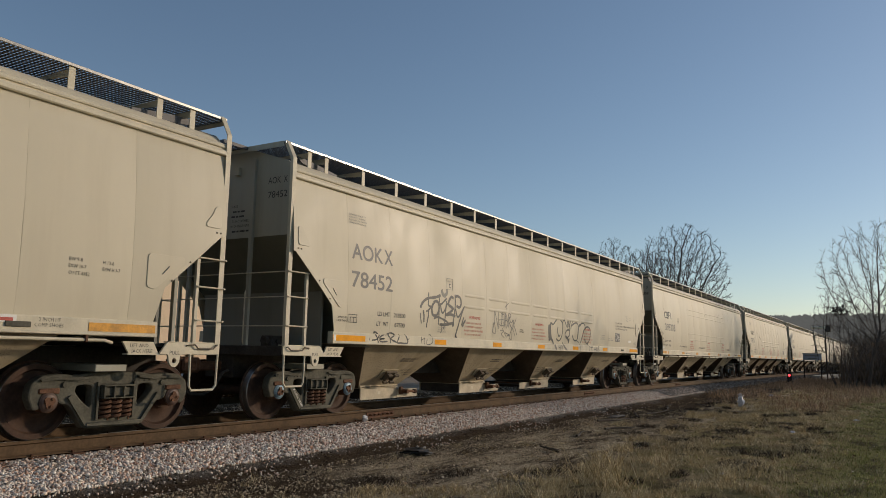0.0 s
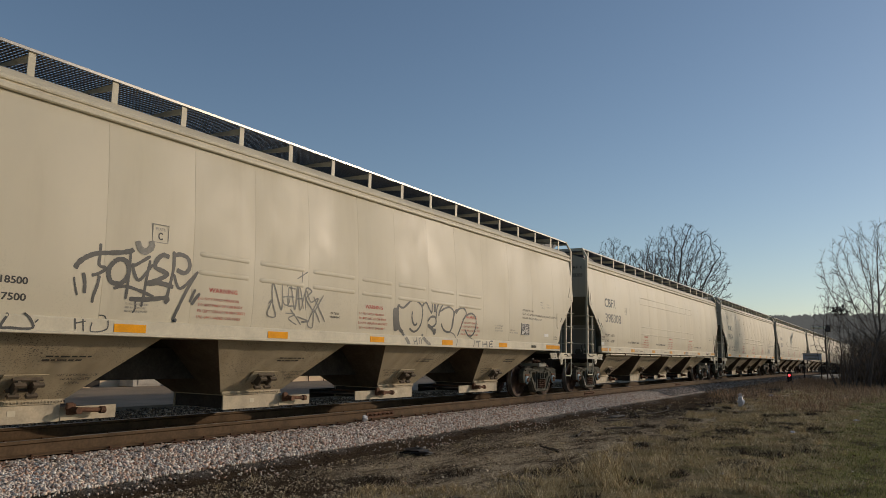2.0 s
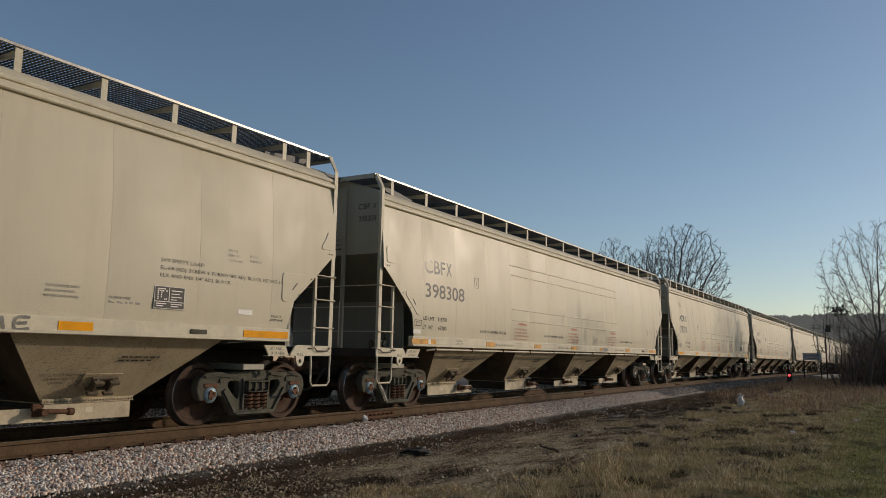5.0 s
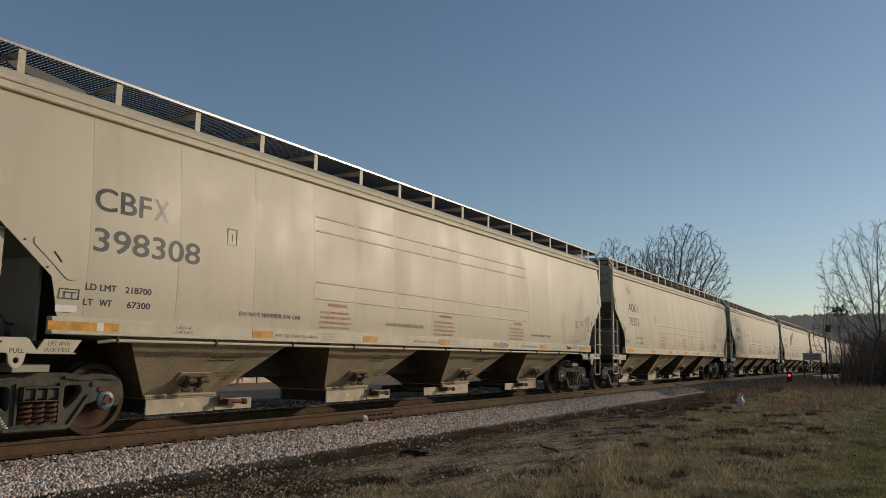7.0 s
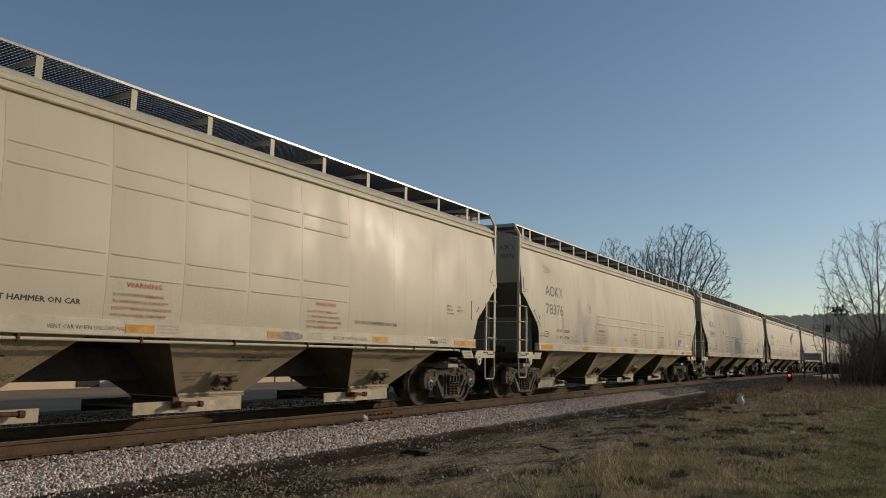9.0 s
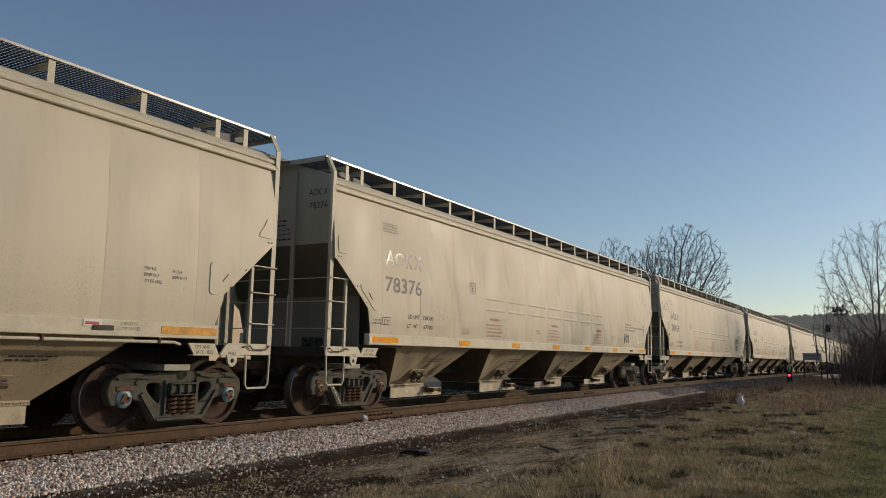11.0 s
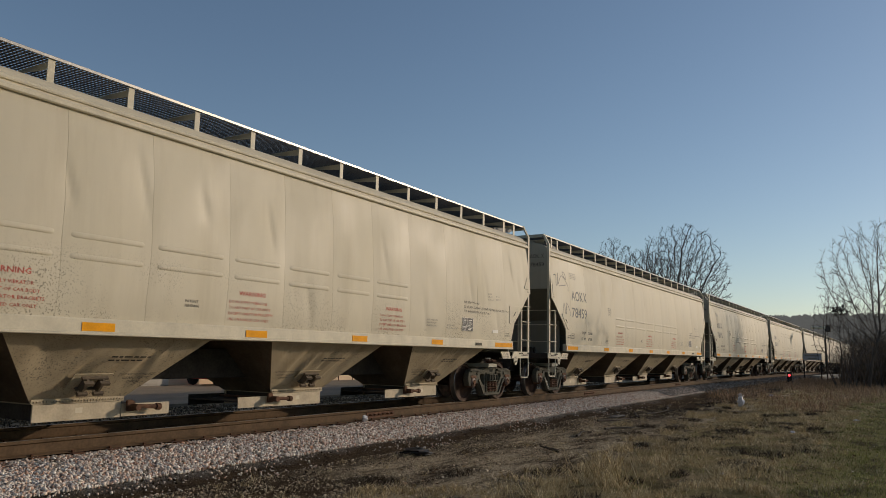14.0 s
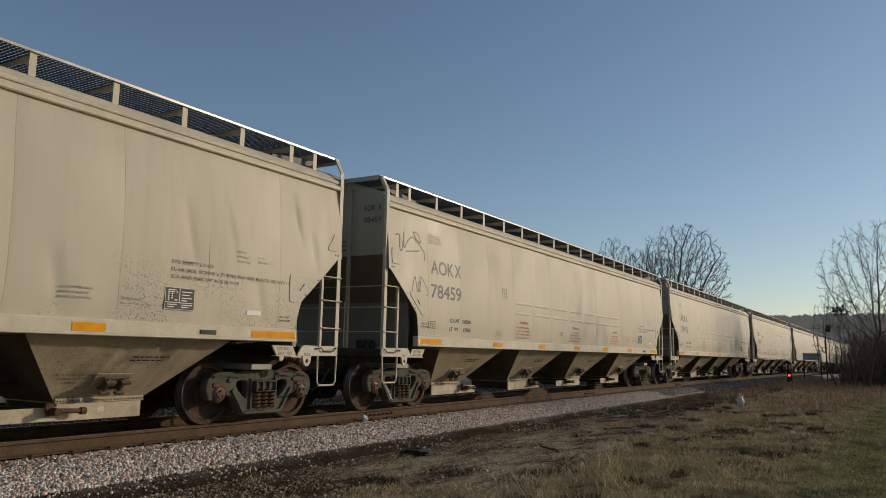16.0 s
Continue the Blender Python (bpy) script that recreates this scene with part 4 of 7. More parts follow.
def stones(count, box, size, seed, mats, height, name, label, category, small=False):
    """Broken stones scattered on the ground, as one heap."""
    rng = np.random.default_rng(seed)
    base = np.array([(x, y, z) for x in (-1, 1) for y in (-1, 1) for z in (-1, 1)], float)
    quads = np.array([(0, 1, 3, 2), (4, 6, 7, 5), (0, 4, 5, 1), (2, 3, 7, 6), (0, 2, 6, 4), (1, 5, 7, 3)])
    if small:
        base = np.array([(1.25, 0, 0), (-1.25, 0, 0), (0, 1.25, 0), (0, -1.25, 0), (0, 0, 1.25), (0, 0, -1.25)])
        quads = np.array([(0, 2, 4), (2, 1, 4), (1, 3, 4), (3, 0, 4), (2, 0, 5), (1, 2, 5), (3, 1, 5), (0, 3, 5)])
    corners = len(base)
    x0, x1, y0, y1 = box
    t = rng.random(count) ** 1.7
    cx, cy = x0 + (x1 - x0) * t, y0 + (y1 - y0) * rng.random(count)
    cy += np.array([bend(a)[0] for a in cx])
    cz = np.array([height(a, c) for a, c in zip(cx, cy)])
    rad = size * (0.55 + 0.9 * rng.random(count) ** 2)
    jit = base[None] * (0.55 + 0.45 * rng.random((count, corners, 1))) + rng.normal(0, 0.16, (count, corners, 3))
    q = rng.normal(size=(count, 4))
    q /= np.linalg.norm(q, axis=1)[:, None]
    w, x, y, z = q.T
    rot = np.array([[1 - 2 * (y * y + z * z), 2 * (x * y - z * w), 2 * (x * z + y * w)], [2 * (x * y + z * w), 1 - 2 * (x * x + z * z), 2 * (y * z - x * w)],
                    [2 * (x * z - y * w), 2 * (y * z + x * w), 1 - 2 * (x * x + y * y)]]).transpose(2, 0, 1)
    pts = np.einsum("nij,nkj->nki", rot, jit * np.array([1.0, 0.85, 0.65])) * rad[:, None, None] * 0.62
    pts += np.stack([cx, cy, cz + rad * 0.18], 1)[:, None]
    me = bpy.data.meshes.new(name)
    faces = (quads[None] + corners * np.arange(count)[:, None, None]).reshape(-1, quads.shape[1])
    me.from_pydata(pts.reshape(-1, 3).tolist(), [], faces.tolist())
    for mt in mats:
        me.materials.append(mt)
    if not small:
        me.polygons.foreach_set("use_smooth", [True] * len(me.polygons))
    ob = new(name, me)
    tagged(ob, label, category, kind="stuff")
    return ob


def island_stone(name, stops, rough=0.85, patch=0.0, spec=0.12):
    m = bpy.data.materials.new(name)
    m.use_nodes = True
    nt = m.node_tree
    b = nt.nodes["Principled BSDF"]
    geo = nt.nodes.new("ShaderNodeNewGeometry")
    ramp = nt.nodes.new("ShaderNodeValToRGB")
    el = ramp.color_ramp.elements
    for k, (p, c) in enumerate(stops):
        e = el[k] if k < 2 else el.new(p)
        e.position, e.color = p, (*c, 1)
    nt.links.new(geo.outputs["Random Per Island"], ramp.inputs[0])
    tc = nt.nodes.new("ShaderNodeTexCoord")
    f = noise_fac(nt, tc.outputs["Object"], 45.0, 0.3, 0.75)
    col = rgb_mix(nt, times(nt, f, 0.22), ramp.outputs[0], (0.10, 0.09, 0.075))
    if patch:
        pf = noise_fac(nt, tc.outputs["Object"], 1.1, 0.38, 0.6, (1, 1, 0.2), 5)
        hs = nt.nodes.new("ShaderNodeHueSaturation")
        mr = nt.nodes.new("ShaderNodeMapRange")
        mr.inputs["To Min"].default_value, mr.inputs["To Max"].default_value = 1 - patch, 1.1
        nt.links.new(pf, mr.inputs["Value"]), nt.links.new(mr.outputs[0], hs.inputs["Value"]), nt.links.new(col, hs.inputs["Color"])
        col = hs.outputs[0]
    nt.links.new(col, b.inputs["Base Color"])
    b.inputs["Roughness"].default_value = rough
    b.inputs["Specular IOR Level"].default_value = spec
    return m


stone_mix = island_stone("pale_limestone_ballast", [(0.0, (0.18, 0.145, 0.115)), (1.0, (0.98, 0.95, 0.88)), (0.14, (0.50, 0.44, 0.37)), (0.36, (0.90, 0.84, 0.74)), (0.95, (0.48, 0.27, 0.17))])
stones(62000, (3.6, 36, -2.08, -0.86), 0.0305, 3, [stone_mix], lambda x, y: ground_z(x, y) + 0.012 + 0.014 * noise.noise((x * 9, y * 9, 2)), "ballast", "pale broken limestone ballast along the rails", "ballast")
grey_mix = island_stone("dusty_grey_ballast", [(0.0, (0.06, 0.055, 0.05)), (1.0, (0.50, 0.48, 0.46)), (0.4, (0.18, 0.165, 0.15)), (0.8, (0.33, 0.31, 0.29))])
stones(16000, (30, 95, -2.0, -0.86), 0.055, 31, [grey_mix], lambda x, y: ground_z(x, y) + 0.012, "ballast", "pale broken limestone ballast along the rails", "ballast", True)
oily_mix = island_stone("oily_track_stone", [(0.0, (0.02, 0.017, 0.014)), (1.0, (0.12, 0.10, 0.08)), (0.5, (0.05, 0.042, 0.034))])


def land_far(x, y):
    """Height of the stony strip between the track and the yard road."""
    return -0.462 if y > 8.2 else ground_z(x, y) + 0.05 * noise.noise((x * 0.6, y * 0.6, 0)) + 0.012


dusty_mix = island_stone("dusty_grey_track_stone", [(0.0, (0.035, 0.026, 0.016)), (1.0, (0.25, 0.185, 0.11)), (0.5, (0.095, 0.07, 0.042))])
stones(12000, (5.0, 48, 4.3, 8.1), 0.05, 4, [dusty_mix], lambda x, y: land_far(x, y), "ballast", "dark dusty ballast on the far track shoulder", "ballast", True)
stones(5000, (3.0, 30, -0.62, 0.62), 0.05, 5, [oily_mix], lambda x, y: -0.225, "ballast", "dark oily ballast between the rails", "ballast")
stones(1500, (3.6, 26, -2.6, -1.95), 0.022, 8, [stone_mix], lambda x, y: ground_z(x, y) - 0.004, "ballast", "loose pale stones strewn below the ballast shoulder", "ballast")
grit_mix = island_stone("brown_grit", [(0.0, (0.12, 0.086, 0.052)), (1.0, (0.94, 0.80, 0.57)), (0.5, (0.48, 0.37, 0.235)), (0.85, (0.71, 0.575, 0.39))])
stones(34000, (4.5, 20, -5.7, -2.5), 0.015, 6, [grit_mix], lambda x, y: ground_z(x, y) + 0.05 * noise.noise((x * 0.6, y * 0.6, 0)) + 0.025 * noise.noise((x * 2.1, y * 2.1, 3)), "grit", "scattered gravel and cinders on bare soil", "gravel", True)
stones(4500, (4.5, 24, -5.6, -2.5), 0.021, 41, [grit_mix], lambda x, y: ground_z(x, y) + 0.05 * noise.noise((x * 0.6, y * 0.6, 0)) + 0.025 * noise.noise((x * 2.1, y * 2.1, 3)), "gravel", "loose brown-grey gravel stones on bare soil", "gravel")
clod_mix = island_stone("dark_soil_clods", [(0.0, (0.016, 0.012, 0.008)), (1.0, (0.11, 0.082, 0.055)), (0.6, (0.04, 0.03, 0.021))])
stones(1500, (4.0, 40, -3.1, -2.1), 0.035, 9, [clod_mix], lambda x, y: ground_z(x, y) + 0.05 * noise.noise((x * 0.6, y * 0.6, 0)) + 0.025 * noise.noise((x * 2.1, y * 2.1, 3)) - 0.01, "soil_clods", "dark clods of soil and cinders beside the track", "soil", True)

stones(1500, (16, 36, -4.0, -2.2), 0.042, 10, [clod_mix], lambda x, y: ground_z(x, y) + 0.05 * noise.noise((x * 0.6, y * 0.6, 0)) + 0.025 * noise.noise((x * 2.1, y * 2.1, 3)) - 0.02, "soil_clods", "black soil and rotted wood in low heaps beside the track", "soil", True)
soil_grit = island_stone("dark_soil_grit", [(0.0, (0.03, 0.022, 0.015)), (1.0, (0.50, 0.40, 0.28)), (0.7, (0.12, 0.088, 0.058)), (0.9, (0.26, 0.20, 0.135))])
stones(12000, (4.0, 17, -3.2, -1.95), 0.015, 12, [soil_grit], lambda x, y: ground_z(x, y) + (0.05 * noise.noise((x * 0.6, y * 0.6, 0)) + 0.025 * noise.noise((x * 2.1, y * 2.1, 3)) if y < -2.1 else 0.0), "grit", "small dark pebbles in brown soil below the ballast", "gravel", True)
stones(2500, (3.6, -6, -2.08, -0.86), 0.032, 14, [stone_mix], lambda x, y: ground_z(x, y) + 0.012, "ballast", "pale broken limestone ballast along the rails", "ballast")

# ---- rail joint and litter on the track ----


def joint_bar(b):
    b.prism([(-0.008, -0.052), (-0.03, -0.058), (-0.026, -0.14), (-0.045, -0.163), (-0.012, -0.15)], 0, -0.46, 0.46)


def bolt(b):
    b.cyl((0, -0.025, -0.10), (0, -0.062, -0.10), 0.02, 6)
    b.cyl((0, -0.062, -0.10), (0, -0.085, -0.10), 0.011, 6)


for n_joint, x in enumerate((12.45, 24.4, 36.3)):
    jb = part("joint_bar", "jointbar", joint_bar, rust_steel, None)
    tagged(jb, "rusty bolted joint bar on the rail web", "joint bar", "joint bars of the rail")
    jb.location = (x, -0.755, 0)
    for k in range(6):
        part("bolt", "bolt", bolt, rust_steel, jb).location.x = -0.36 + k * 0.144

pale_cloth = material("pale_plastic_litter", (0.62, 0.63, 0.66), 0.5, 0, (20, 0.1), (9, 0.2), 0.3, 0.02)
black_rubber = material("torn_black_rubber", (0.018, 0.018, 0.02), 0.6, 0, (20, 0.3), (6, 0.3), 0.4, 0.01)


def crumpled(b, sx, sy, sz, seed, n=10):
    """A crumpled lump resting on z = 0."""
    rng = random.Random(seed)
    vs, fs = [], []
    for i in range(n + 1):
        for k in range(n):
            a, e = 2 * math.pi * k / n, math.pi * i / n
            r = 0.55 + 0.45 * rng.random()
            vs.append((sx * r * math.sin(e) * math.cos(a), sy * r * math.sin(e) * math.sin(a), max(0, sz * (0.45 + 0.55 * r * math.cos(e)))))
    fs = [(i * n + k, i * n + (k + 1) % n, (i + 1) * n + (k + 1) % n, (i + 1) * n + k) for i in range(n) for k in range(n)]
    b.add(vs, fs)


def land(x, y):
    """Height of the ground sheet with its unevenness."""
    z = ground_z(x, y)
    if abs(y) > 2.1:
        z += 0.05 * noise.noise((x * 0.6, y * 0.6, 0)) + 0.025 * noise.noise((x * 2.1, y * 2.1, 3))
    return z


for name, label, cat, x, y, sx, sy, sz, mat, seed in (
        ("plastic_bag", "crumpled white plastic bag lying on rough grass", "litter", 28.6, -4.85, 0.16, 0.14, 0.42, pale_cloth, 3),
        ("paper_scrap", "small white paper scrap on the soil", "litter", 36.5, -3.5, 0.24, 0.16, 0.13, pale_cloth, 4),
        ("paper_scrap", "small white paper scrap on the soil", "litter", 38.0, -4.6, 0.16, 0.12, 0.10, pale_cloth, 5),
        ("paper_scrap", "pale scrap of litter in the grass", "litter", 19.5, -7.5, 0.10, 0.07, 0.05, pale_cloth, 6),
        ("paper_scrap", "pale scrap of litter in the grass", "litter", 24.5, -8.6, 0.14, 0.10, 0.06, pale_cloth, 7),
        ("paper_scrap", "pale scrap of litter in the grass", "litter", 11.8, -7.4, 0.05, 0.05, 0.04, pale_cloth, 8),
        ("rubber_strip", "torn strip of black tyre rubber on the gravel", "litter", 10.6, -2.86, 0.30, 0.34, 0.14, black_rubber, 9),
        ("rubber_strip", "torn strip of black tyre rubber on the soil", "litter", 20.5, -2.95, 0.9, 0.2, 0.07, black_rubber, 12),
        ("work_glove", "crumpled pale blue-grey glove beside the rail joint", "glove", 11.78, -0.90, 0.09, 0.06, 0.16, pale_cloth, 10)):
    ob = part(name, (name, seed), lambda b: crumpled(b, sx, sy, sz, seed), mat, None, smooth=True)
    tagged(ob, label, cat)
    ob.location = (x, y, land(x, y) - 0.012 if name != "work_glove" else -0.225)

stick_wood = material("weathered_dark_stick", (0.06, 0.045, 0.033), 0.9, 0, (25, 0.25), (4, 0.3), 0.3, 0.01)
rock = part("stone", "loosestone", lambda b: crumpled(b, 0.075, 0.06, 0.075, 21, 7), stick_wood, None)
tagged(rock, "single dark brown stone lying on the ballast", "stone")
rock.location = (6.95, -1.2, -0.235)
rs = random.Random(77)
for k, (x, y, ang, ln) in enumerate(((21.5, -3.2, 20, 2.2), (23.0, -3.5, -8, 1.8), (25.5, -3.1, 12, 2.4), (27.0, -3.9, 30, 1.6), (19.0, -3.4, -15, 1.4), (15.3, -3.9, 10, 1.0), (12.4, -4.4, 50, 0.7), (17.0, -4.2, -25, 0.9), (29.5, -3.6, 5, 2.0))):
    def make(b):
        q = radians(ang)
        b.tube([(x + ln * (t - 0.5) * math.cos(q) + rs.gauss(0, 0.03), y + ln * (t - 0.5) * math.sin(q) + rs.gauss(0, 0.03), 0.5 * (land(x, y) + land(x + ln * (t - 0.5), y)) + 0.025 + 0.03 * rs.random()) for t in (0, 0.2, 0.4, 0.6, 0.8, 1)], 0.028, 6, 0.012)
    tagged(part("fallen_branch", ("stick", k), make, stick_wood, None), "dark fallen branch lying on the soil", "branch", "fallen branches")

# ---- grass and weeds ----


def blades(name, label, spots, mats, seed, category):
    """Bent blades; spots: rows of x, y, height, width, lean."""
    rng = np.random.default_rng(seed)
    s = np.array(spots)
    n = len(s)
    a = rng.random(n) * 2 * np.pi
    lean = s[:, 4] * (0.4 + rng.random(n))
    la = rng.random(n) * 2 * np.pi
    z0 = np.array([land(p[0], p[1]) for p in s]) - 0.01
    side = np.stack([np.cos(a), np.sin(a), 0 * a], 1) * s[:, 3:4] / 2
    way = np.stack([np.cos(la), np.sin(la), 0 * la], 1)
    root = np.stack([s[:, 0], s[:, 1], z0], 1)
    mid = root + way * (lean * s[:, 2] * 0.35)[:, None] + np.stack([0 * a, 0 * a, s[:, 2] * 0.6], 1)
    tip = root + way * (lean * s[:, 2])[:, None] + np.stack([0 * a, 0 * a, s[:, 2] * (1 - 0.25 * lean)], 1)
    v = np.stack([root - side, root + side, mid + side * 0.7, mid - side * 0.7, tip], 1).reshape(-1, 3)
    k = 5 * np.arange(n)[:, None]
    faces = (k + np.array([0, 1, 2, 3])).tolist() + (k + np.array([3, 2, 4])).tolist()
    me = bpy.data.meshes.new(name)
    me.from_pydata(v.tolist(), [], faces)
    for m in mats:
        me.materials.append(m)
    ob = new(name, me)
    tagged(ob, label, category, kind="stuff")
    return ob


dry_grass = island_stone("dry_winter_grass", [(0.0, (0.34, 0.24, 0.11)), (1.0, (0.92, 0.76, 0.46)), (0.4, (0.58, 0.44, 0.22)), (0.8, (0.80, 0.64, 0.37))], 0.7, 0.25, 0.12)
green_grass = island_stone("green_winter_grass", [(0.0, (0.22, 0.22, 0.055)), (1.0, (0.72, 0.65, 0.26)), (0.5, (0.45, 0.44, 0.12)), (0.85, (0.66, 0.53, 0.26))], 0.7, 0.5, 0.15)
brown_weed = island_stone("brown_dead_weeds", [(0.0, (0.20, 0.125, 0.07)), (1.0, (0.70, 0.46, 0.26)), (0.5, (0.42, 0.265, 0.15))], 0.7, 0.0, 0.3)
brush_brown = island_stone("dark_brown_brush", [(0.0, (0.05, 0.036, 0.026)), (1.0, (0.26, 0.18, 0.115)), (0.5, (0.12, 0.085, 0.056))], 0.8, 0.0, 0.2)
rotten = island_stone("dark_rotten_grass", [(0.0, (0.03, 0.022, 0.014)), (1.0, (0.16, 0.115, 0.07)), (0.6, (0.075, 0.054, 0.034))], 0.8, 0.0, 0.1)
leaf_brown = island_stone("fallen_leaf_brown", [(0.0, (0.12, 0.07, 0.04)), (1.0, (0.75, 0.66, 0.52)), (0.5, (0.30, 0.19, 0.10)), (0.85, (0.50, 0.36, 0.2))], 0.7)

rg = random.Random(11)
dry, green, weeds = [], [], []


def turf_line(x):
    """Where the gravel gives way to turf."""
    bank = 1.2 * max(0.0, min(1.0, (8.9 - x) / 1.0)) + 1.0 * max(0.0, min(1.0, (x - 20.0) / 4.0))
    return -5.4 + 0.35 * noise.noise((x * 0.5, 7, 0)) + bank


def tuft(x, y):
    """Where the grass stands thick: uneven clumps with bare hollows between."""
    return noise.noise((x * 1.1, y * 1.5, 9)) + 0.5 * noise.noise((x * 3.4, y * 3.8, 1))


while len(green) < 62000:
    x = 4.5 + 48 * rg.random() ** 1.9
    y = -14 + 9.8 * rg.random()
    if y > turf_line(x) + 0.5 * noise.noise((x * 1.3, y * 1.3, 2)):
        continue
    if tuft(x + 20, y) < (0.1 if y > -8.0 else -0.45):
        continue
    if rg.random() > 0.12 + 0.88 * min(1, max(0, (-7.2 - y) / 1.8)):
        continue
    h = (0.025 + 0.045 * rg.random()) * (1 + 0.9 * max(0, noise.noise((x * 0.7, y * 0.7, 31))))
    green.append((x, y, h, 0.006 + 0.005 * rg.random() + 0.0004 * x, 0.7))
while len(dry) < 62000:
    x = 4.5 + 52 * rg.random() ** 1.7
    y = -14 + 10.6 * rg.random()
    edge = turf_line(x) + 0.15
    if y > edge + 0.7 * noise.noise((x * 1.1, y * 1.1, 5)):
        continue
    if rg.random() > 1 - 0.85 * min(1, max(0, (-7.6 - y) / 1.6)):
        continue
    clump = tuft(x, y)
    if clump < 0.06:
        continue
    h = (0.03 + 0.09 * rg.random()) * (0.5 + 1.5 * clump)
    dry.append((x, y, h, 0.005 + 0.004 * rg.random() + 0.0004 * x, 1.2))
for _ in range(170):
    cx, cy = 6 + 34 * rg.random() ** 1.4, -8.6 + 5.4 * rg.random()
    if cy > turf_line(cx) + 0.25:
        continue
    r = 0.10 + 0.22 * rg.random()
    for _ in range(90):
        a, q = rg.random() * 6.28, r * rg.random() ** 0.5
        dry.append((cx + q * math.cos(a), cy + q * math.sin(a), 0.07 + 0.14 * rg.random(), 0.005 + 0.0003 * cx, 1.2))
for cx, cy in ((7.6, -5.9), (8.3, -6.2), (8.9, -5.9), (7.2, -6.5), (9.6, -6.4), (10.4, -6.0), (8.0, -6.9), (11.5, -5.7)):
    for _ in range(90):
        a, q = rg.random() * 6.28, 0.30 * rg.random() ** 0.6
        dry.append((cx + q * math.cos(a), cy + q * math.sin(a), 0.12 + 0.26 * rg.random(), 0.006, 1.2))
for _ in range(500):
    x, y = 6 + 9 * rg.random(), -8.3 + 2.2 * rg.random()
    dry.append((x, y, 0.25 + 0.22 * rg.random(), 0.004, 1.0))
for cx, cy, n_b in ((15.2, -5.15, 150), (17.2, -5.3, 120), (18.1, -3.9, 90), (22.0, -6.1, 160), (13.4, -5.4, 110), (19.6, -4.9, 90)):
    for _ in range(n_b):
        a, q = rg.random() * 6.28, 0.28 * rg.random() ** 0.6
        dry.append((cx + 1.5 * q * math.cos(a), cy + q * math.sin(a), 0.08 + 0.14 * rg.random(), 0.011, 1.2))
for _ in range(46):
    dry.append((9.1 + 1.5 * rg.random(), -6.8 + 0.9 * rg.random(), 0.45 + 0.4 * rg.random(), 0.010, 1.2))
while len(weeds) < 20000:
    x = 27 + 50 * rg.random()
    y = -13 + 10.9 * rg.random()
    if noise.noise((x * 0.35, y * 0.5, 3)) < 0.0 and x < 46:
        continue
    if y > (-3.7 if x < 33 else -2.6) - 0.5 * noise.noise((x * 0.5, 1, 1)):
        continue
    weeds.append((x, y, 0.15 + 0.42 * rg.random() ** 2, 0.012 + 0.012 * rg.random(), 0.8))
thicket = [(60 + 50 * rg.random(), -13 + 7.0 * rg.random(), 1.0 + 3.0 * rg.random() ** 1.5, 0.03 + 0.03 * rg.random(), 0.35) for _ in range(7000)]
thicket += [(56 + 26 * rg.random(), -13 + 5.2 * rg.random(), 0.8 + 3.6 * rg.random() ** 1.5, 0.03 + 0.03 * rg.random(), 0.5) for _ in range(7000)]
thicket += [(110 + 60 * rg.random(), -16 + 11 * rg.random(), 2.0 + 5.5 * rg.random() ** 1.3, 0.08 + 0.08 * rg.random(), 0.4) for _ in range(5000)]
leaves = [(5 + 40 * rg.random() ** 1.6, -12 + 8.5 * rg.random(), 0.02 + 0.03 * rg.random(), 0.035 + 0.03 * rg.random(), 1.6) for _ in range(1800)]
sparse = []
for _ in range(240):
    cx, cy = 6 + 26 * rg.random(), -5.4 + 2.9 * rg.random()
    for _ in range(14):
        a, q = rg.random() * 6.28, 0.10 * rg.random()
        sparse.append((cx + q * math.cos(a), cy + q * math.sin(a), 0.03 + 0.09 * rg.random(), 0.005, 1.2))
hollow = []
for _ in range(60):
    cx, cy = 8 + 22 * rg.random(), -8.2 + 4.6 * rg.random()
    if cy > turf_line(cx) + 1.1:
        continue
    r = 0.12 + 0.25 * rg.random()
    for _ in range(150):
        a, q = rg.random() * 6.28, r * rg.random() ** 0.5
        hollow.append((cx + 1.4 * q * math.cos(a), cy + q * math.sin(a), 0.04 + 0.10 * rg.random(), 0.006 + 0.0004 * cx, 1.5))
blades("dead_tussocks", "dark matted clumps of rotten grass", hollow, [rotten], 15, "grass")
blades("thicket", "brown leafless brush beyond the grass", thicket, [brush_brown], 5, "brush")
for _ in range(16000):
    green.append((-12 + 16.8 * rg.random(), -17 + 11.3 * rg.random(), 0.03 + 0.04 * rg.random(), 0.01, 0.6))
blades("leaf_litter", "fallen brown leaves scattered on the grass", leaves, [leaf_brown], 7, "leaves")
blades("dry_grass", "small dry tufts on the gravel", sparse, [dry_grass], 6, "grass")
blades("turf", "short green winter grass, patchy and uneven", green, [green_grass], 1, "grass")
blades("dry_grass", "dry straw-coloured grass in tufts", dry, [dry_grass], 2, "grass")
blades("dead_weeds", "brown dead weeds along the track side", weeds, [brown_weed], 3, "weeds")

# ---- bare trees ----
bark = material("grey_brown_bark", (0.12, 0.095, 0.078), 0.9, 0, (25, 0.25), (4, 0.3), 0.5, 0.02, stretch=(1, 1, 0.3))
far_bark = material("dark_bare_twigs", (0.05, 0.041, 0.036), 0.9, 0, (25, 0.25), (4, 0.3), 0.3, 0.02)


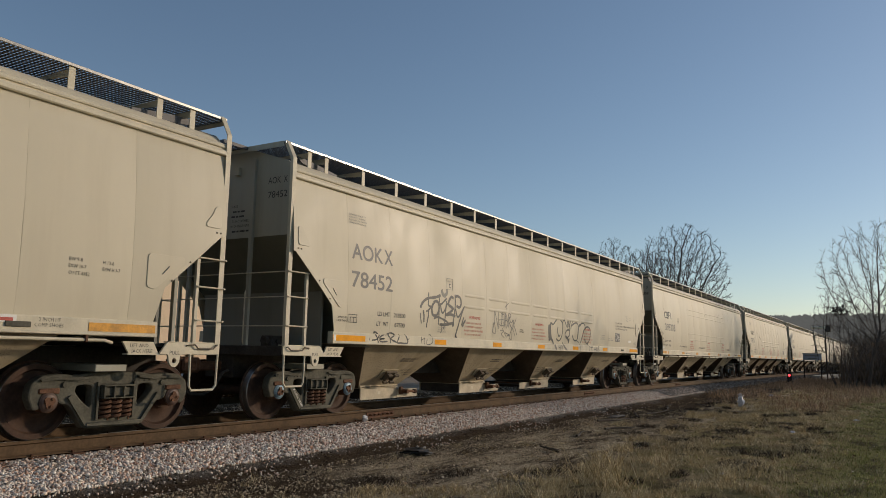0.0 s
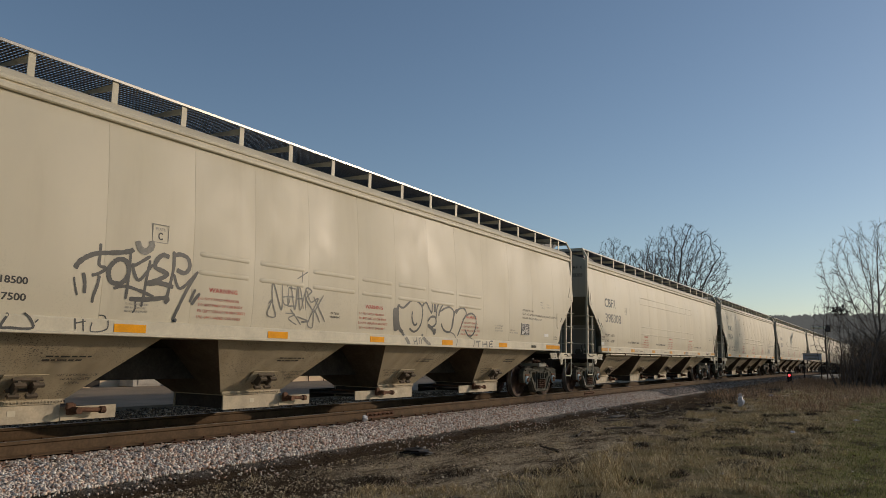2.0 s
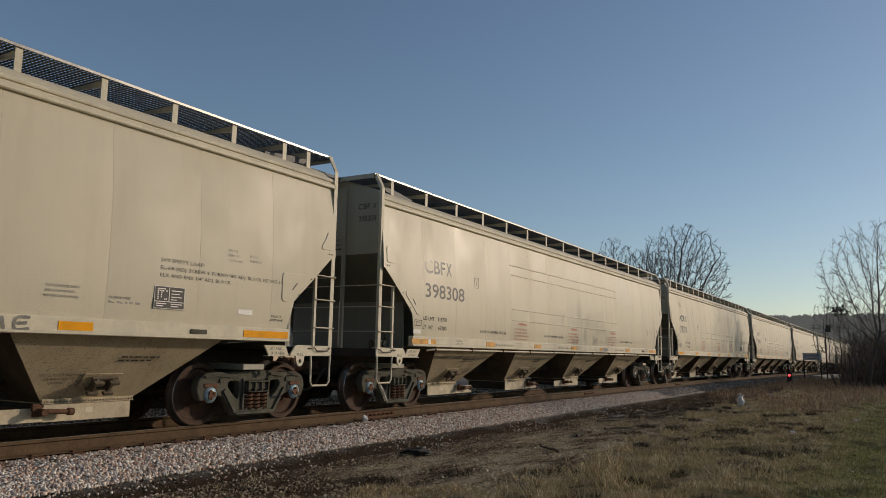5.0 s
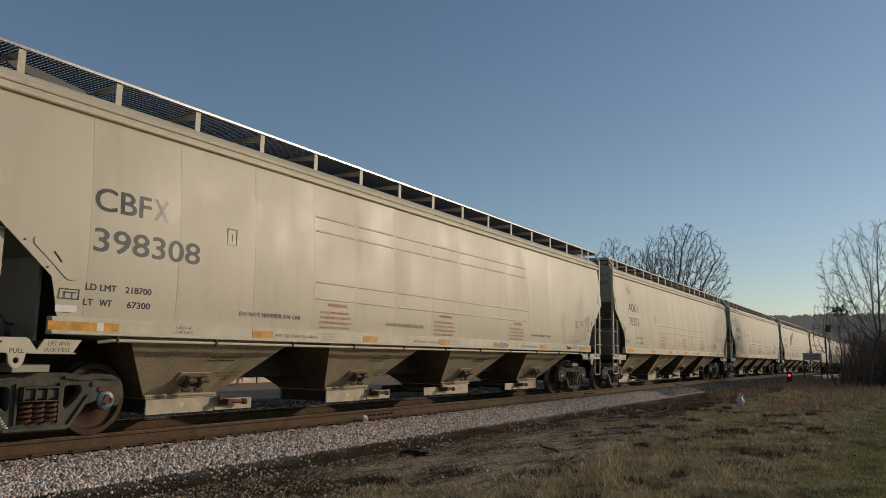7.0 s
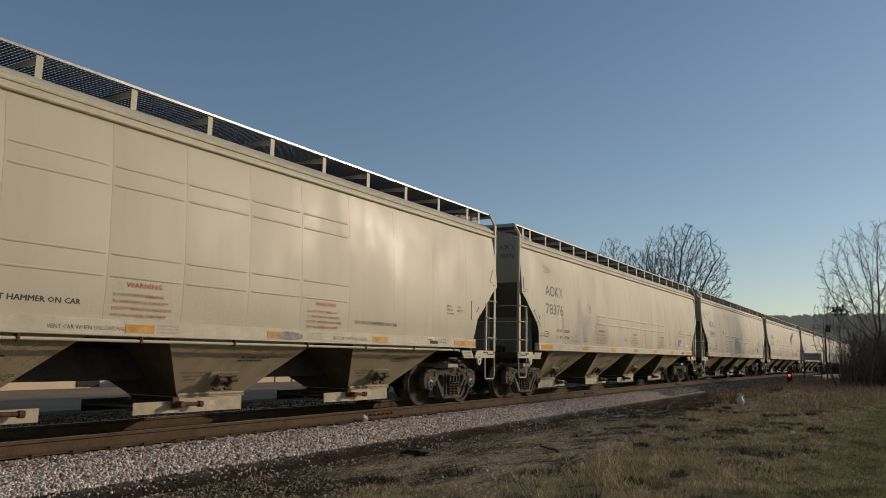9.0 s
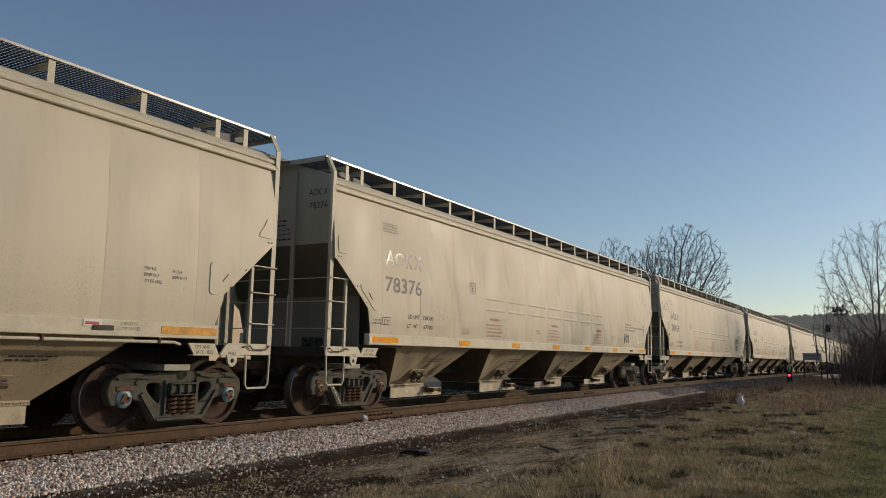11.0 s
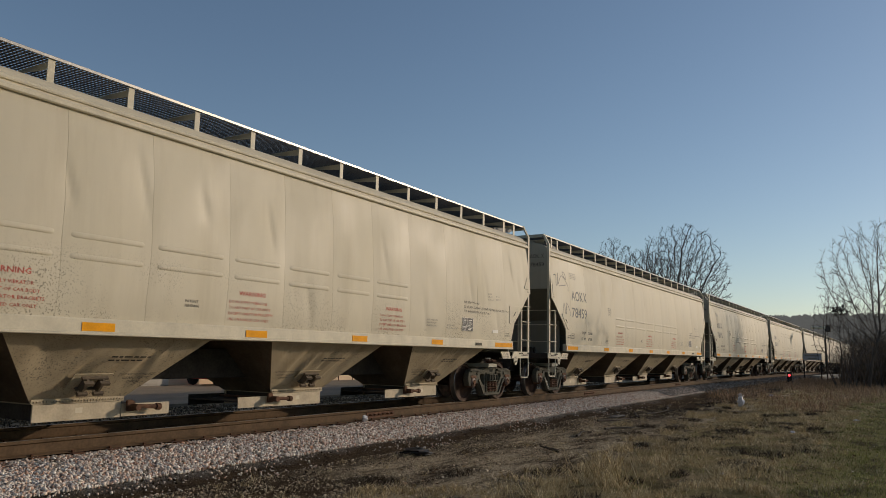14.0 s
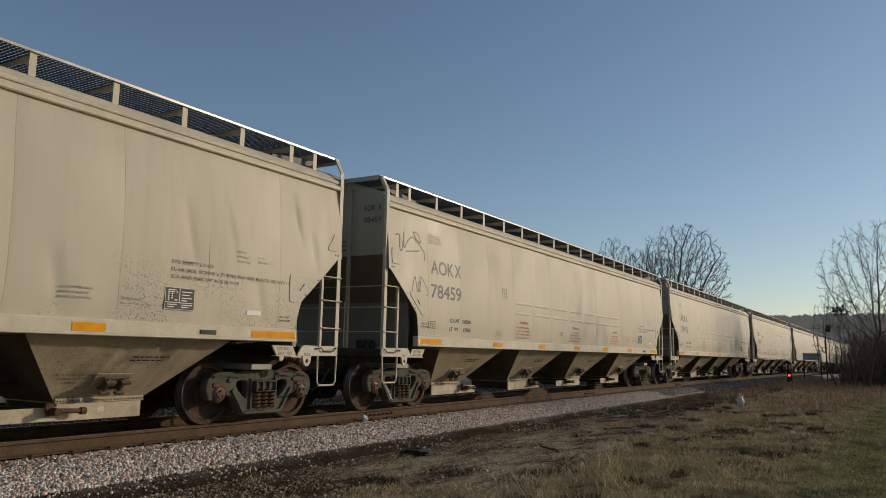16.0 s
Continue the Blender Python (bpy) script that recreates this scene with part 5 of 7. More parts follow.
def grown_tree(seed, trunk, centre, radii, buds, step, twig, twigs=2, lean=(0.0, 0.0), stems=1, rise=0.15, wander=0.3, power=2.3):
    """A leafless tree whose branches grow towards buds spread through an egg-shaped crown; the wood thins from fork to fork."""
    rng = np.random.default_rng(seed)
    goal = rng.normal(size=(buds, 3))
    goal /= np.linalg.norm(goal, axis=1)[:, None]
    goal = np.array(centre) + goal * np.array(radii) * (rng.random((buds, 1)) ** 0.45)
    goal = goal[goal[:, 2] > 0.25 * trunk]
    pts, up = [], []
    for k in range(stems):
        a = 2 * np.pi * k / stems + seed
        foot = np.array([0.25 * np.cos(a), 0.25 * np.sin(a), -0.15]) if stems > 1 else np.array([0, 0, -0.15])
        way = np.array([lean[0] + (0.35 * np.cos(a) if stems > 1 else 0), lean[1] + (0.35 * np.sin(a) if stems > 1 else 0), 1.0])
        pts.append(foot)
        up.append(-1)
        while pts[-1][2] < trunk:
            way = way + rng.normal(0, 0.05, 3)
            pts.append(pts[-1] + way / np.linalg.norm(way) * step)
            up.append(len(pts) - 2)
    born = [0] * len(pts)
    near = np.full(len(goal), 1e9)
    who = np.zeros(len(goal), int)
    done = 0
    for _ in range(140):
        for i in range(done, len(pts)):
            d = np.linalg.norm(goal - pts[i], axis=1)
            hit = d < near
            near[hit], who[hit] = d[hit], i
        done = len(pts)
        keep = near > step * 1.6
        goal, near, who = goal[keep], near[keep], who[keep]
        if not len(goal):
            break
        for i in np.unique(who):
            if born[i] > 2:
                near[who == i] = 0.0
                continue
            born[i] += 1
            born.append(0)
            d = goal[who == i] - pts[i]
            d = (d / np.linalg.norm(d, axis=1)[:, None]).mean(0)
            if up[i] >= 0:
                d = d + 0.6 * (pts[i] - pts[up[i]]) / step
            d = d + rng.normal(0, wander, 3) * 0.5 + np.array([0, 0, rise])
            pts.append(pts[i] + d / np.linalg.norm(d) * step)
            up.append(int(i))
    kids = [[] for _ in pts]
    for i, p in enumerate(up):
        if p >= 0:
            kids[p].append(i)
    rad = np.zeros(len(pts))
    for i in range(len(pts) - 1, -1, -1):
        rad[i] = max(twig, sum(rad[k] ** power for k in kids[i]) ** (1 / power))
    wood, crown = Build(), Build()
    starts = [i for i, p in enumerate(up) if p < 0]
    while starts:
        i = starts.pop()
        line = [pts[i]] if up[i] < 0 else [pts[up[i]], pts[i]]
        first = rad[i]
        while kids[i]:
            nxt = sorted(kids[i], key=lambda k: -rad[k])
            starts += nxt[1:]
            i = nxt[0]
            line.append(pts[i])
        if len(line) < 2:
            continue
        big = first > 3.2 * twig
        (wood if big else crown).tube(line, first, 7 if first > 8 * twig else (5 if big else 3), twig * 0.7)
    for i in range(len(pts)):
        if rad[i] > 2.2 * twig or up[i] < 0:
            continue
        base = (pts[i] - pts[up[i]]) / step
        for _ in range(twigs + (2 if not kids[i] else 0)):
            d = base + rng.normal(0, 0.55, 3) + np.array([0, 0, 0.1])
            d /= np.linalg.norm(d)
            ln = step * (0.5 + 1.1 * rng.random())
            mid = pts[i] + d * ln * 0.5
            d2 = d + rng.normal(0, 0.25, 3) + np.array([0, 0, 0.15])
            crown.tube([pts[i], mid, mid + d2 / np.linalg.norm(d2) * ln * 0.5], twig * 0.75, 3, twig * 0.45)
    return wood, crown


def plant_tree(name, label, x, y, z, args, mat, cat="tree"):
    wood, crown = grown_tree(**args)
    t = new(name)
    tagged(t, label, cat)
    t.location = (x, y, z)
    for nm, bld in (("trunk", wood), ("crown", crown)):
        if bld.v:
            part(nm, (name, nm, x, y), lambda b: b.add(bld.v, bld.f), mat, t, smooth=True)
    return t


plant_tree("bare_tree", "tall leafless tree with a wide branching crown behind the train", 79.0, 9.0, -0.5, dict(seed=3, trunk=5.0, centre=(0.3, 0.1, 9.9), radii=(5.0, 5.0, 5.6), buds=3800, step=0.36, twig=0.019, twigs=2, rise=0.03, wander=0.28), far_bark)
plant_tree("bare_tree", "leafless tree with fine upright twigs behind the train", 65.5, 9.0, -0.5, dict(seed=11, trunk=4.5, centre=(0, 0, 8.5), radii=(2.7, 2.7, 2.8), buds=1700, step=0.25, twig=0.016, twigs=2, rise=0.1, wander=0.25), far_bark)
plant_tree("bare_tree", "small leafless tree behind the train", 57.0, 9.0, -0.5, dict(seed=24, trunk=4.5, centre=(0, 0, 8.5), radii=(1.6, 1.6, 2.5), buds=900, step=0.22, twig=0.013, twigs=2, rise=0.15, wander=0.25), far_bark)
plant_tree("bare_tree", "slim leafless tree with grey bark at the edge of the grass", 53.6, -8.1, -0.6, dict(seed=8, trunk=3.2, centre=(0.2, -0.6, 6.0), radii=(3.4, 3.4, 4.6), buds=1900, step=0.26, twig=0.0085, twigs=3, rise=0.30, wander=0.22, lean=(0.0, -0.08)), bark)
plant_tree("bare_shrub", "many-stemmed leafless shrub among dead weeds", 53.0, -6.7, -0.6, dict(seed=25, trunk=1.0, centre=(0, 0.1, 3.2), radii=(1.5, 1.6, 3.2), buds=1100, step=0.22, twig=0.0085, twigs=3, stems=6, rise=0.4, wander=0.22), bark, "shrub")
plant_tree("bare_shrub", "leafless shrub with dense dark twigs", 56.0, -9.0, -0.6, dict(seed=31, trunk=0.8, centre=(0, 0, 3.0), radii=(2.4, 2.4, 3.0), buds=1300, step=0.24, twig=0.010, twigs=2, stems=6, rise=0.3, wander=0.25), bark, "shrub")
plant_tree("bare_shrub", "low leafless shrub among dead weeds", 52.0, -7.6, -0.6, dict(seed=33, trunk=0.5, centre=(0, 0, 1.7), radii=(1.4, 1.4, 1.7), buds=700, step=0.18, twig=0.008, twigs=2, stems=5, rise=0.25, wander=0.25), bark, "shrub")
plant_tree("bare_tree", "leafless roadside tree whose branches shade the train", 35.0, -12.6, -0.6, dict(seed=43, trunk=2.4, centre=(0, 0, 5.4), radii=(2.2, 2.2, 2.8), buds=800, step=0.26, twig=0.012, twigs=1, rise=0.2, wander=0.25), bark)


def leaf_nest(b):
    rng = random.Random(5)
    for _ in range(150):
        c = Vector((rng.gauss(0, 0.3), rng.gauss(0, 0.22) , rng.gauss(0, 0.15)))
        a, e = Vector((rng.gauss(0, 1), rng.gauss(0, 1), rng.gauss(0, 0.5))).normalized(), Vector((rng.gauss(0, 1), rng.gauss(0, 1), rng.gauss(0, 1))).normalized()
        b.add([c - a * 0.11, c + e * 0.06, c + a * 0.11, c - e * 0.06], [(0, 1, 2, 3)])


nest = part("squirrel_nest", "nest", leaf_nest, far_bark, None)
tagged(nest, "dark clump of dead leaves caught in bare branches", "nest", kind="stuff")
nest.location = (53.0, -6.72, 4.3)

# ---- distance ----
hill_mat = material("far_woods_with_haze_glow", (0.06, 0.052, 0.046), 0.95, 0, (0.08, 0.3), (0.012, 0.35), 0)
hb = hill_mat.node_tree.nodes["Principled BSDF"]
# faint glow added so the ridge pales as if behind haze
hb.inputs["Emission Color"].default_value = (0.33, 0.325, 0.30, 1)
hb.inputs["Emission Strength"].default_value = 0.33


def ridge_height(a):
    return 42 + 7 * noise.noise((a * 0.06, 0, 0)) + 3 * noise.noise((a * 0.25, 4, 0)) - 0.010 * max(0, a - 95) ** 2 - 0.02 * max(0, 70 - a) ** 2


vs, fs, n = [], [], 0
steps = [40 + 0.5 * k for k in range(161)]
for a in steps:
    q = radians(a)
    for r, h in ((560, -1.0), (640, 0.55), (760, 1.0), (1400, 1.1)):
        vs.append((r * math.sin(q), -9.7 + r * math.cos(q), -1.0 if h < 0 else max(0.0, ridge_height(a) - 4) * h))
for i in range(len(steps) - 1):
    fs += [(i * 4 + k, (i + 1) * 4 + k, (i + 1) * 4 + k + 1, i * 4 + k + 1) for k in range(3)]
me = bpy.data.meshes.new("backdrop")
me.from_pydata(vs, [], fs)
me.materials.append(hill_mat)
hill = new("backdrop", me)
tagged(hill, "low wooded ridge in the distance", "hill", kind="structure")
rng = np.random.default_rng(17)
b = Build()
for _ in range(16000):
    a = 40 + 80 * rng.random()
    r = 600 + 170 * rng.random()
    t = (r - 560) / 200
    z = max(0, ridge_height(a) - 4) * min(1, 0.55 + 0.45 * max(0, (r - 640) / 120)) * (1 if r > 640 else (r - 560) / 80)
    q = radians(a)
    h, w = 1.6 + 3.6 * rng.random() ** 1.2, 1.4 + 2.4 * rng.random()
    x, y = r * math.sin(q), -9.7 + r * math.cos(q)
    s, c = math.cos(q) * w / 2, -math.sin(q) * w / 2
    b.add([(x - 0.3 * s, y - 0.3 * c, z - 2), (x + 0.3 * s, y + 0.3 * c, z - 2), (x + s, y + c, z + h * 0.55), (x + 0.6 * s, y + 0.6 * c, z + h * 0.9), (x, y, z + h), (x - 0.6 * s, y - 0.6 * c, z + h * 0.88), (x - s, y - c, z + h * 0.5)], [(0, 1, 2, 3, 4, 5, 6)])
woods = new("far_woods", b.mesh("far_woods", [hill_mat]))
tagged(woods, "bare winter woods on the distant ridge", "woods", kind="stuff")

# ---- yard behind the train ----
stucco = material("tan_painted_wall", (0.80, 0.63, 0.43), 0.9, 0, (30, 0.06), (0.5, 0.08), 0.2, 0.01, 0.1)
concrete = material("pale_concrete", (0.50, 0.46, 0.39), 0.9, 0, (30, 0.12), (1.5, 0.2), 0.3, 0.01)
door_white = material("white_roller_door", (0.55, 0.58, 0.60), 0.5, 0, (30, 0.05), (1.0, 0.1), 0.05, 0.004)
red_paint = material("faded_red_paint", (0.42, 0.055, 0.045), 0.5, 0, (30, 0.12), (2.0, 0.2), 0.1, 0.005)
yellow_paint = material("yellow_bumper_paint", (0.75, 0.46, 0.04), 0.6, 0, (30, 0.1), (3, 0.15), 0)

hall = new("warehouse")
tagged(hall, "long tan warehouse with loading docks beyond the track", "building")
DOCKS = [(13.95, 16.65), (28.0, 30.7)]


def hall_wall(b):
    """The long front wall with openings for the dock doors."""
    cuts = [-30.0] + [q for d in DOCKS for q in d] + [36.0]
    for k in range(0, len(cuts), 2):
        b.box(cuts[k], cuts[k + 1], 18.0, 18.3, -0.7, 5.9)
    for a, c in DOCKS:
        b.box(a, c, 18.0, 18.3, -0.7, 1.0)
        b.box(a, c, 18.0, 18.3, 3.3, 5.9)


part("wall", "hallwall", hall_wall, stucco, hall)
part("wall", "hallside", lambda b: (b.box(-30, -29.7, 18.3, 40, -0.7, 5.9), b.box(35.7, 36, 18.3, 40, -0.7, 5.9), b.box(-30, 36, 40, 40.3, -0.7, 5.9)), stucco, hall)
part("roof", "hallroof", lambda b: b.box(-30, 36, 18.31, 39.99, 5.6, 5.75), concrete, hall)
part("parapet_cap", "hallcap", lambda b: b.box(-30.1, 36.1, 17.92, 18.36, 5.9, 6.0, 0.01), concrete, hall)


def dock_curtain(b, x0, x1):
    """The black head curtain over a dock door, hanging in soft folds."""
    vs, n, m = [], 28, 6
    for i in range(n + 1):
        x = x0 + (x1 - x0) * i / n
        for k in range(m + 1):
            vs.append((x, 17.62 - 0.05 * math.sin(i * 1.3 + 1.4 * k) * k / m - 0.05 * k / m, 4.05 - 0.78 * k / m))
    vs += [(x0 + (x1 - x0) * i / n, 17.99, 4.07) for i in range(n + 1)] + [(x0 + (x1 - x0) * i / n, 17.99, 3.30) for i in range(n + 1)]
    t0, l0 = (n + 1) * (m + 1), (n + 1) * (m + 2)
    fs = [(i * (m + 1) + k, i * (m + 1) + k + 1, (i + 1) * (m + 1) + k + 1, (i + 1) * (m + 1) + k) for i in range(n) for k in range(m)]
    fs += [(t0 + i, i * (m + 1), (i + 1) * (m + 1), t0 + i + 1) for i in range(n)] + [(l0 + i, l0 + i + 1, (i + 1) * (m + 1) + m, i * (m + 1) + m) for i in range(n)]
    fs += [tuple([t0] + [l0] + [k for k in range(m, -1, -1)]), tuple([t0 + n] + [n * (m + 1) + k for k in range(m + 1)] + [l0 + n])]
    b.add(vs, fs)


for a, c in DOCKS:
    dk = part("dock_door", ("dock", a), lambda b: [b.box(a, c, 18.15, 18.19, 1.0 + 0.46 * k, 1.452 + 0.46 * k, 0.01) for k in range(5)], door_white, hall, "white sectional dock door")
    part("dock_pad", ("pad", a), lambda b: (b.box(a - 0.35, a - 0.002, 17.6, 17.99, 1.2, 3.3, 0.03), b.box(c + 0.002, c + 0.13, 17.7, 17.99, 1.2, 3.25, 0.03), dock_curtain(b, a - 0.4, c + 0.45),
                                            [b.prism([(17.99, 1.35 + 0.21 * k), (17.66, 1.35 + 0.21 * k), (17.56, 1.50 + 0.21 * k), (17.60, 1.55 + 0.21 * k), (17.99, 1.50 + 0.21 * k)], 0, c + 0.14, c + 0.42) for k in range(9)]), black_rubber, dk, "black dock seal with ribbed edge")
    part("dock_bumper", ("bump", a), lambda b: b.box(c + 0.1, c + 0.48, 17.7, 17.99, 0.95, 1.18, 0.02), yellow_paint, dk, "yellow bumper block")
part("door", "halldoor", lambda b: b.box(15.0 + 3.2, 16.0 + 3.2, 17.96, 17.998, -0.47, 0.9, 0.01), dark_steel, hall, "dark steel service door")

blk = part("concrete_block", "block", lambda b: (b.box(20.0, 21.8, 17.0, 17.9, -0.48, -0.05, 0.03), b.box(20.25, 21.7, 16.97, 17.0, -0.38, -0.12)), concrete, None)
tagged(blk, "low pale concrete step block against the warehouse", "concrete block")


def trailer_body(b):
    b.box(-1.2, 1.2, -0.75, 0.75, 0.35, 0.95, 0.04)
    b.box(-1.15, 1.15, -0.7, 0.7, 0.28, 0.35)


tr = new("utility_trailer")
tagged(tr, "parked red utility trailer with white tail blocks", "trailer")
tr.location = (24.2, 16.4, -0.47)
part("body", "trbody", trailer_body, red_paint, tr, "faded red box body")
for sx in (-0.45, 0.75):
    part("tail_block", ("trtail", sx), lambda b: b.box(sx - 0.3, sx + 0.25, -0.82, -0.752, 0.14, 0.33, 0.02), white_sheet, tr, "white tail block")
for sy in (-0.8, 0.8):
    part("wheel", ("trwheel", sy), lambda b: b.lathe([(0.0, sy - 0.06), (0.2, sy - 0.08), (0.28, sy - 0.06), (0.28, sy + 0.06), (0.2, sy + 0.08), (0.0, sy + 0.06)], -0.95, 0.28, 20), black_rubber, tr)

rail_fence = new("pipe_railing")
tagged(rail_fence, "brown steel pipe railing in front of the warehouse", "railing")
for k in range(9):
    part("post", "rpost", lambda b: b.cyl((0, 16.9, -0.47), (0, 16.9, 0.6), 0.028, 8), rust_steel, rail_fence).location.x = 25.6 + k * 1.25
for z in (-0.05, 0.25, 0.58):
    part("rail_pipe", ("rpipe", z), lambda b: b.cyl((25.6, 16.9, z), (35.6, 16.9, z), 0.024, 8), rust_steel, rail_fence)

# ---- station end ----


def platform_strip(b):
    xs = [78.0 + 6.0 * k for k in range(13)]
    loop = [(-3.2, -0.7), (-2.45, -0.7), (-2.45, -0.14), (-2.48, -0.12), (-3.17, -0.12), (-3.2, -0.14)]
    n = len(loop)
    b.add([(x, y + bend(x)[0], z + bend(x)[1]) for x in xs for y, z in loop],
          [(i * n + k, i * n + (k + 1) % n, (i + 1) * n + (k + 1) % n, (i + 1) * n + k) for i in range(len(xs) - 1) for k in range(n)] + [tuple(range(n)), tuple(range((len(xs) - 1) * n, len(xs) * n))])


plat = part("platform", "platform", platform_strip, concrete, None)
tagged(plat, "low pale concrete platform strip beside the track", "platform", kind="structure")
sign_blue = material("grey_blue_sign_board", (0.36, 0.38, 0.40), 0.5, 0, (30, 0.08), (2, 0.15), 0)
sign = new("station_sign")
tagged(sign, "grey-blue station name board on two posts", "sign")
sign.location = (72.0, -3.42, -0.4)
sign.rotation_euler.z = radians(4)
part("board", "sgboard", lambda b: b.box(-0.03, 0.03, -0.72, 0.72, 1.60, 2.12, 0.01), sign_blue, sign)
part("board_frame", "sgframe", lambda b: (b.box(-0.04, 0.04, -0.78, 0.78, 2.12, 2.17), b.box(-0.04, 0.04, -0.78, 0.78, 1.55, 1.60)), trim_paint, sign)
part("writing_bar", "sgbar", lambda b: (b.box(-0.036, -0.031, -0.56, 0.56, 1.90, 2.02), b.box(-0.036, -0.031, -0.35, 0.35, 1.68, 1.76)), ink_pale, sign, "faded lettering too small to read")
for y in (-0.66, 0.66):
    part("post", ("sgpost", y), lambda b: b.box(0.035, 0.11, y - 0.05, y + 0.05, -0.2, 2.15), dark_steel, sign)

lamp_post = new("platform_lamp")
tagged(lamp_post, "dark platform lamp post with a broad flat head", "lamp post")
lamp_post.location = (75.0, -4.3, -0.5)
part("pole", "lppole", lambda b: b.tube([(0, 0, 0), (0, 0, 4.44)], 0.06, 8, 0.045), dark_steel, lamp_post)
part("head", "lphead", lambda b: (b.box(-0.25, 0.25, -0.05, 1.1, 4.44, 4.66, 0.03)), trim_paint, lamp_post, "pale flat lamp head")
part("bracket", "lpbox", lambda b: b.box(-0.2, 0.2, -0.45, -0.06, 4.2, 4.8, 0.03), dark_steel, lamp_post)

red_glow = bpy.data.materials.new("red_signal_lens")
red_glow.use_nodes = True
rb = red_glow.node_tree.nodes["Principled BSDF"]
rb.inputs["Base Color"].default_value = (0.6, 0.02, 0.02, 1)
rb.inputs["Emission Color"].default_value = (1.0, 0.05, 0.06, 1)
rb.inputs["Emission Strength"].default_value = 3.5
dwarf = new("dwarf_signal")
tagged(dwarf, "low dark signal box showing a red light", "signal")
dwarf.location = (59.4, -3.0, -0.5)
part("case", "dwcase", lambda b: (b.box(-0.14, 0.14, -0.15, 0.15, 0.2, 0.82, 0.03), b.box(-0.2, 0.2, -0.22, 0.22, -0.1, 0.2, 0.02)), dark_steel, dwarf)
part("hood", "dwhood", lambda b: b.box(-0.32, -0.141, -0.12, 0.12, 0.665, 0.685), dark_steel, dwarf)
part("lens", "dwlens", lambda b: b.cyl((-0.141, 0, 0.56), (-0.165, 0, 0.56), 0.085, 16), red_glow, dwarf, "glowing red lens")

# ---- the train ----
START = 8.145
CARS = []
KINDS = "BABAAABAABAA"
LABELS = {0: "beige covered grain hopper car with charcoal lettering, on rails", 1: "beige hopper car with black spray-painted scrawls on its side",
          2: "beige hopper car with four swage rows and worn lettering", 3: "beige hopper car with dented, mud-specked side sheets",
          4: "beige hopper car with faint scratched scrawls near its end"}
for index, kind in enumerate(KINDS):
    paint = PAINT[index if index < 5 else (5, 0, 2, 4, 1, 5, 4)[index - 5]]
    CARS.append(hopper_car(kind, paint, amber_worn if index in (0, 2) else amber, LABELS.get(index, "beige covered grain hopper car, part of a freight train"), cap_blue if index in (1, 2, 6) else cap_dark, index == 3))


def travelled(t):
    """Metres that the train has rolled after t seconds."""
    u = t / 16.0
    return 59.4846 * u - 5.0232 * u ** 2 + 11.3965 * u ** 3 - 9.8285 * u ** 4 + 3.7991 * u ** 5



# ---- lettering ----


def text_shape(body):
    cu = bpy.data.curves.new("text", "FONT")
    cu.body, cu.resolution_u = body, 5 if len(body) < 7 else 1
    ob = bpy.data.objects.new("text", cu)
    me = bpy.data.meshes.new_from_object(ob)
    vs = [(v.co.x, v.co.y) for v in me.vertices]
    fs = [tuple(p.vertices) for p in me.polygons]
    bpy.data.objects.remove(ob), bpy.data.curves.remove(cu), bpy.data.meshes.remove(me)
    return vs, fs


TEXT = {}


def fitted_text(body, width, height):
    """The text's corners, as wide as given, its capitals as high as given."""
    if body not in TEXT:
        TEXT[body] = text_shape(body)
    vs, fs = TEXT[body]
    x0, x1 = min(v[0] for v in vs), max(v[0] for v in vs)
    h = max(v[1] for v in vs)
    return [((x - x0) / (x1 - x0) * width, z / h * height) for x, z in vs], fs


def word_bars(width, height):
    """A line of writing too small to read, as short bars."""
    vs, fs, x, k = [], [], 0.0, 0
    while x < width:
        w = (0.09, 0.05, 0.12, 0.07)[k % 4]
        fs.append(tuple(range(len(vs), len(vs) + 4)))
        vs += [(x, 0), (min(x + w, width), 0), (min(x + w, width), height), (x, height)]
        x, k = x + w + 0.022, k + 1
    return vs, fs


def glyphs(count, faces):
    """The faces of each letter of a text."""
    root = list(range(count))

    def find(i):
        while root[i] != i:
            i = root[i]
        return i
    for f in faces:
        for i in f[1:]:
            root[find(i)] = find(f[0])
    out = {}
    for k, f in enumerate(faces):
        out.setdefault(find(f[0]), []).append(k)
    return list(out.values())


def side_text(parent, body, u, z, width, height, mat, bold=0.0):
    """Stencilled words on the side sheet; u, z: their lower left."""
    bold = bold or height * (0.09 if height > 0.055 else 0.012)
    vs, fs = fitted_text(body, width, height)
    pieces = glyphs(len(vs), fs) if height > 0.2 else [list(range(len(fs)))]
    for n_piece, ids in enumerate(pieces):
        def make(b):
            used = sorted({i for f in ids for i in fs[f]})
            at_new = {i: k for k, i in enumerate(used)}
            faces = [tuple(at_new[i] for i in fs[f]) for f in ids]
            for dx, dz, lift in ((0, 0, 0.0015), (bold, 0, 0.0019), (0, bold * 0.7, 0.0023))[:3 if bold else 1]:
                b.add([(u + vs[i][0] + dx, -(side_y(u + vs[i][0] + dx, z + vs[i][1]) + lift), z + vs[i][1] + dz) for i in used], faces)
        ob = part("letter" if height > 0.2 else "lettering", ("text", body, u, z, width, n_piece), make, mat, parent)
        if height <= 0.2:
            tagged(ob, kind="stuff")


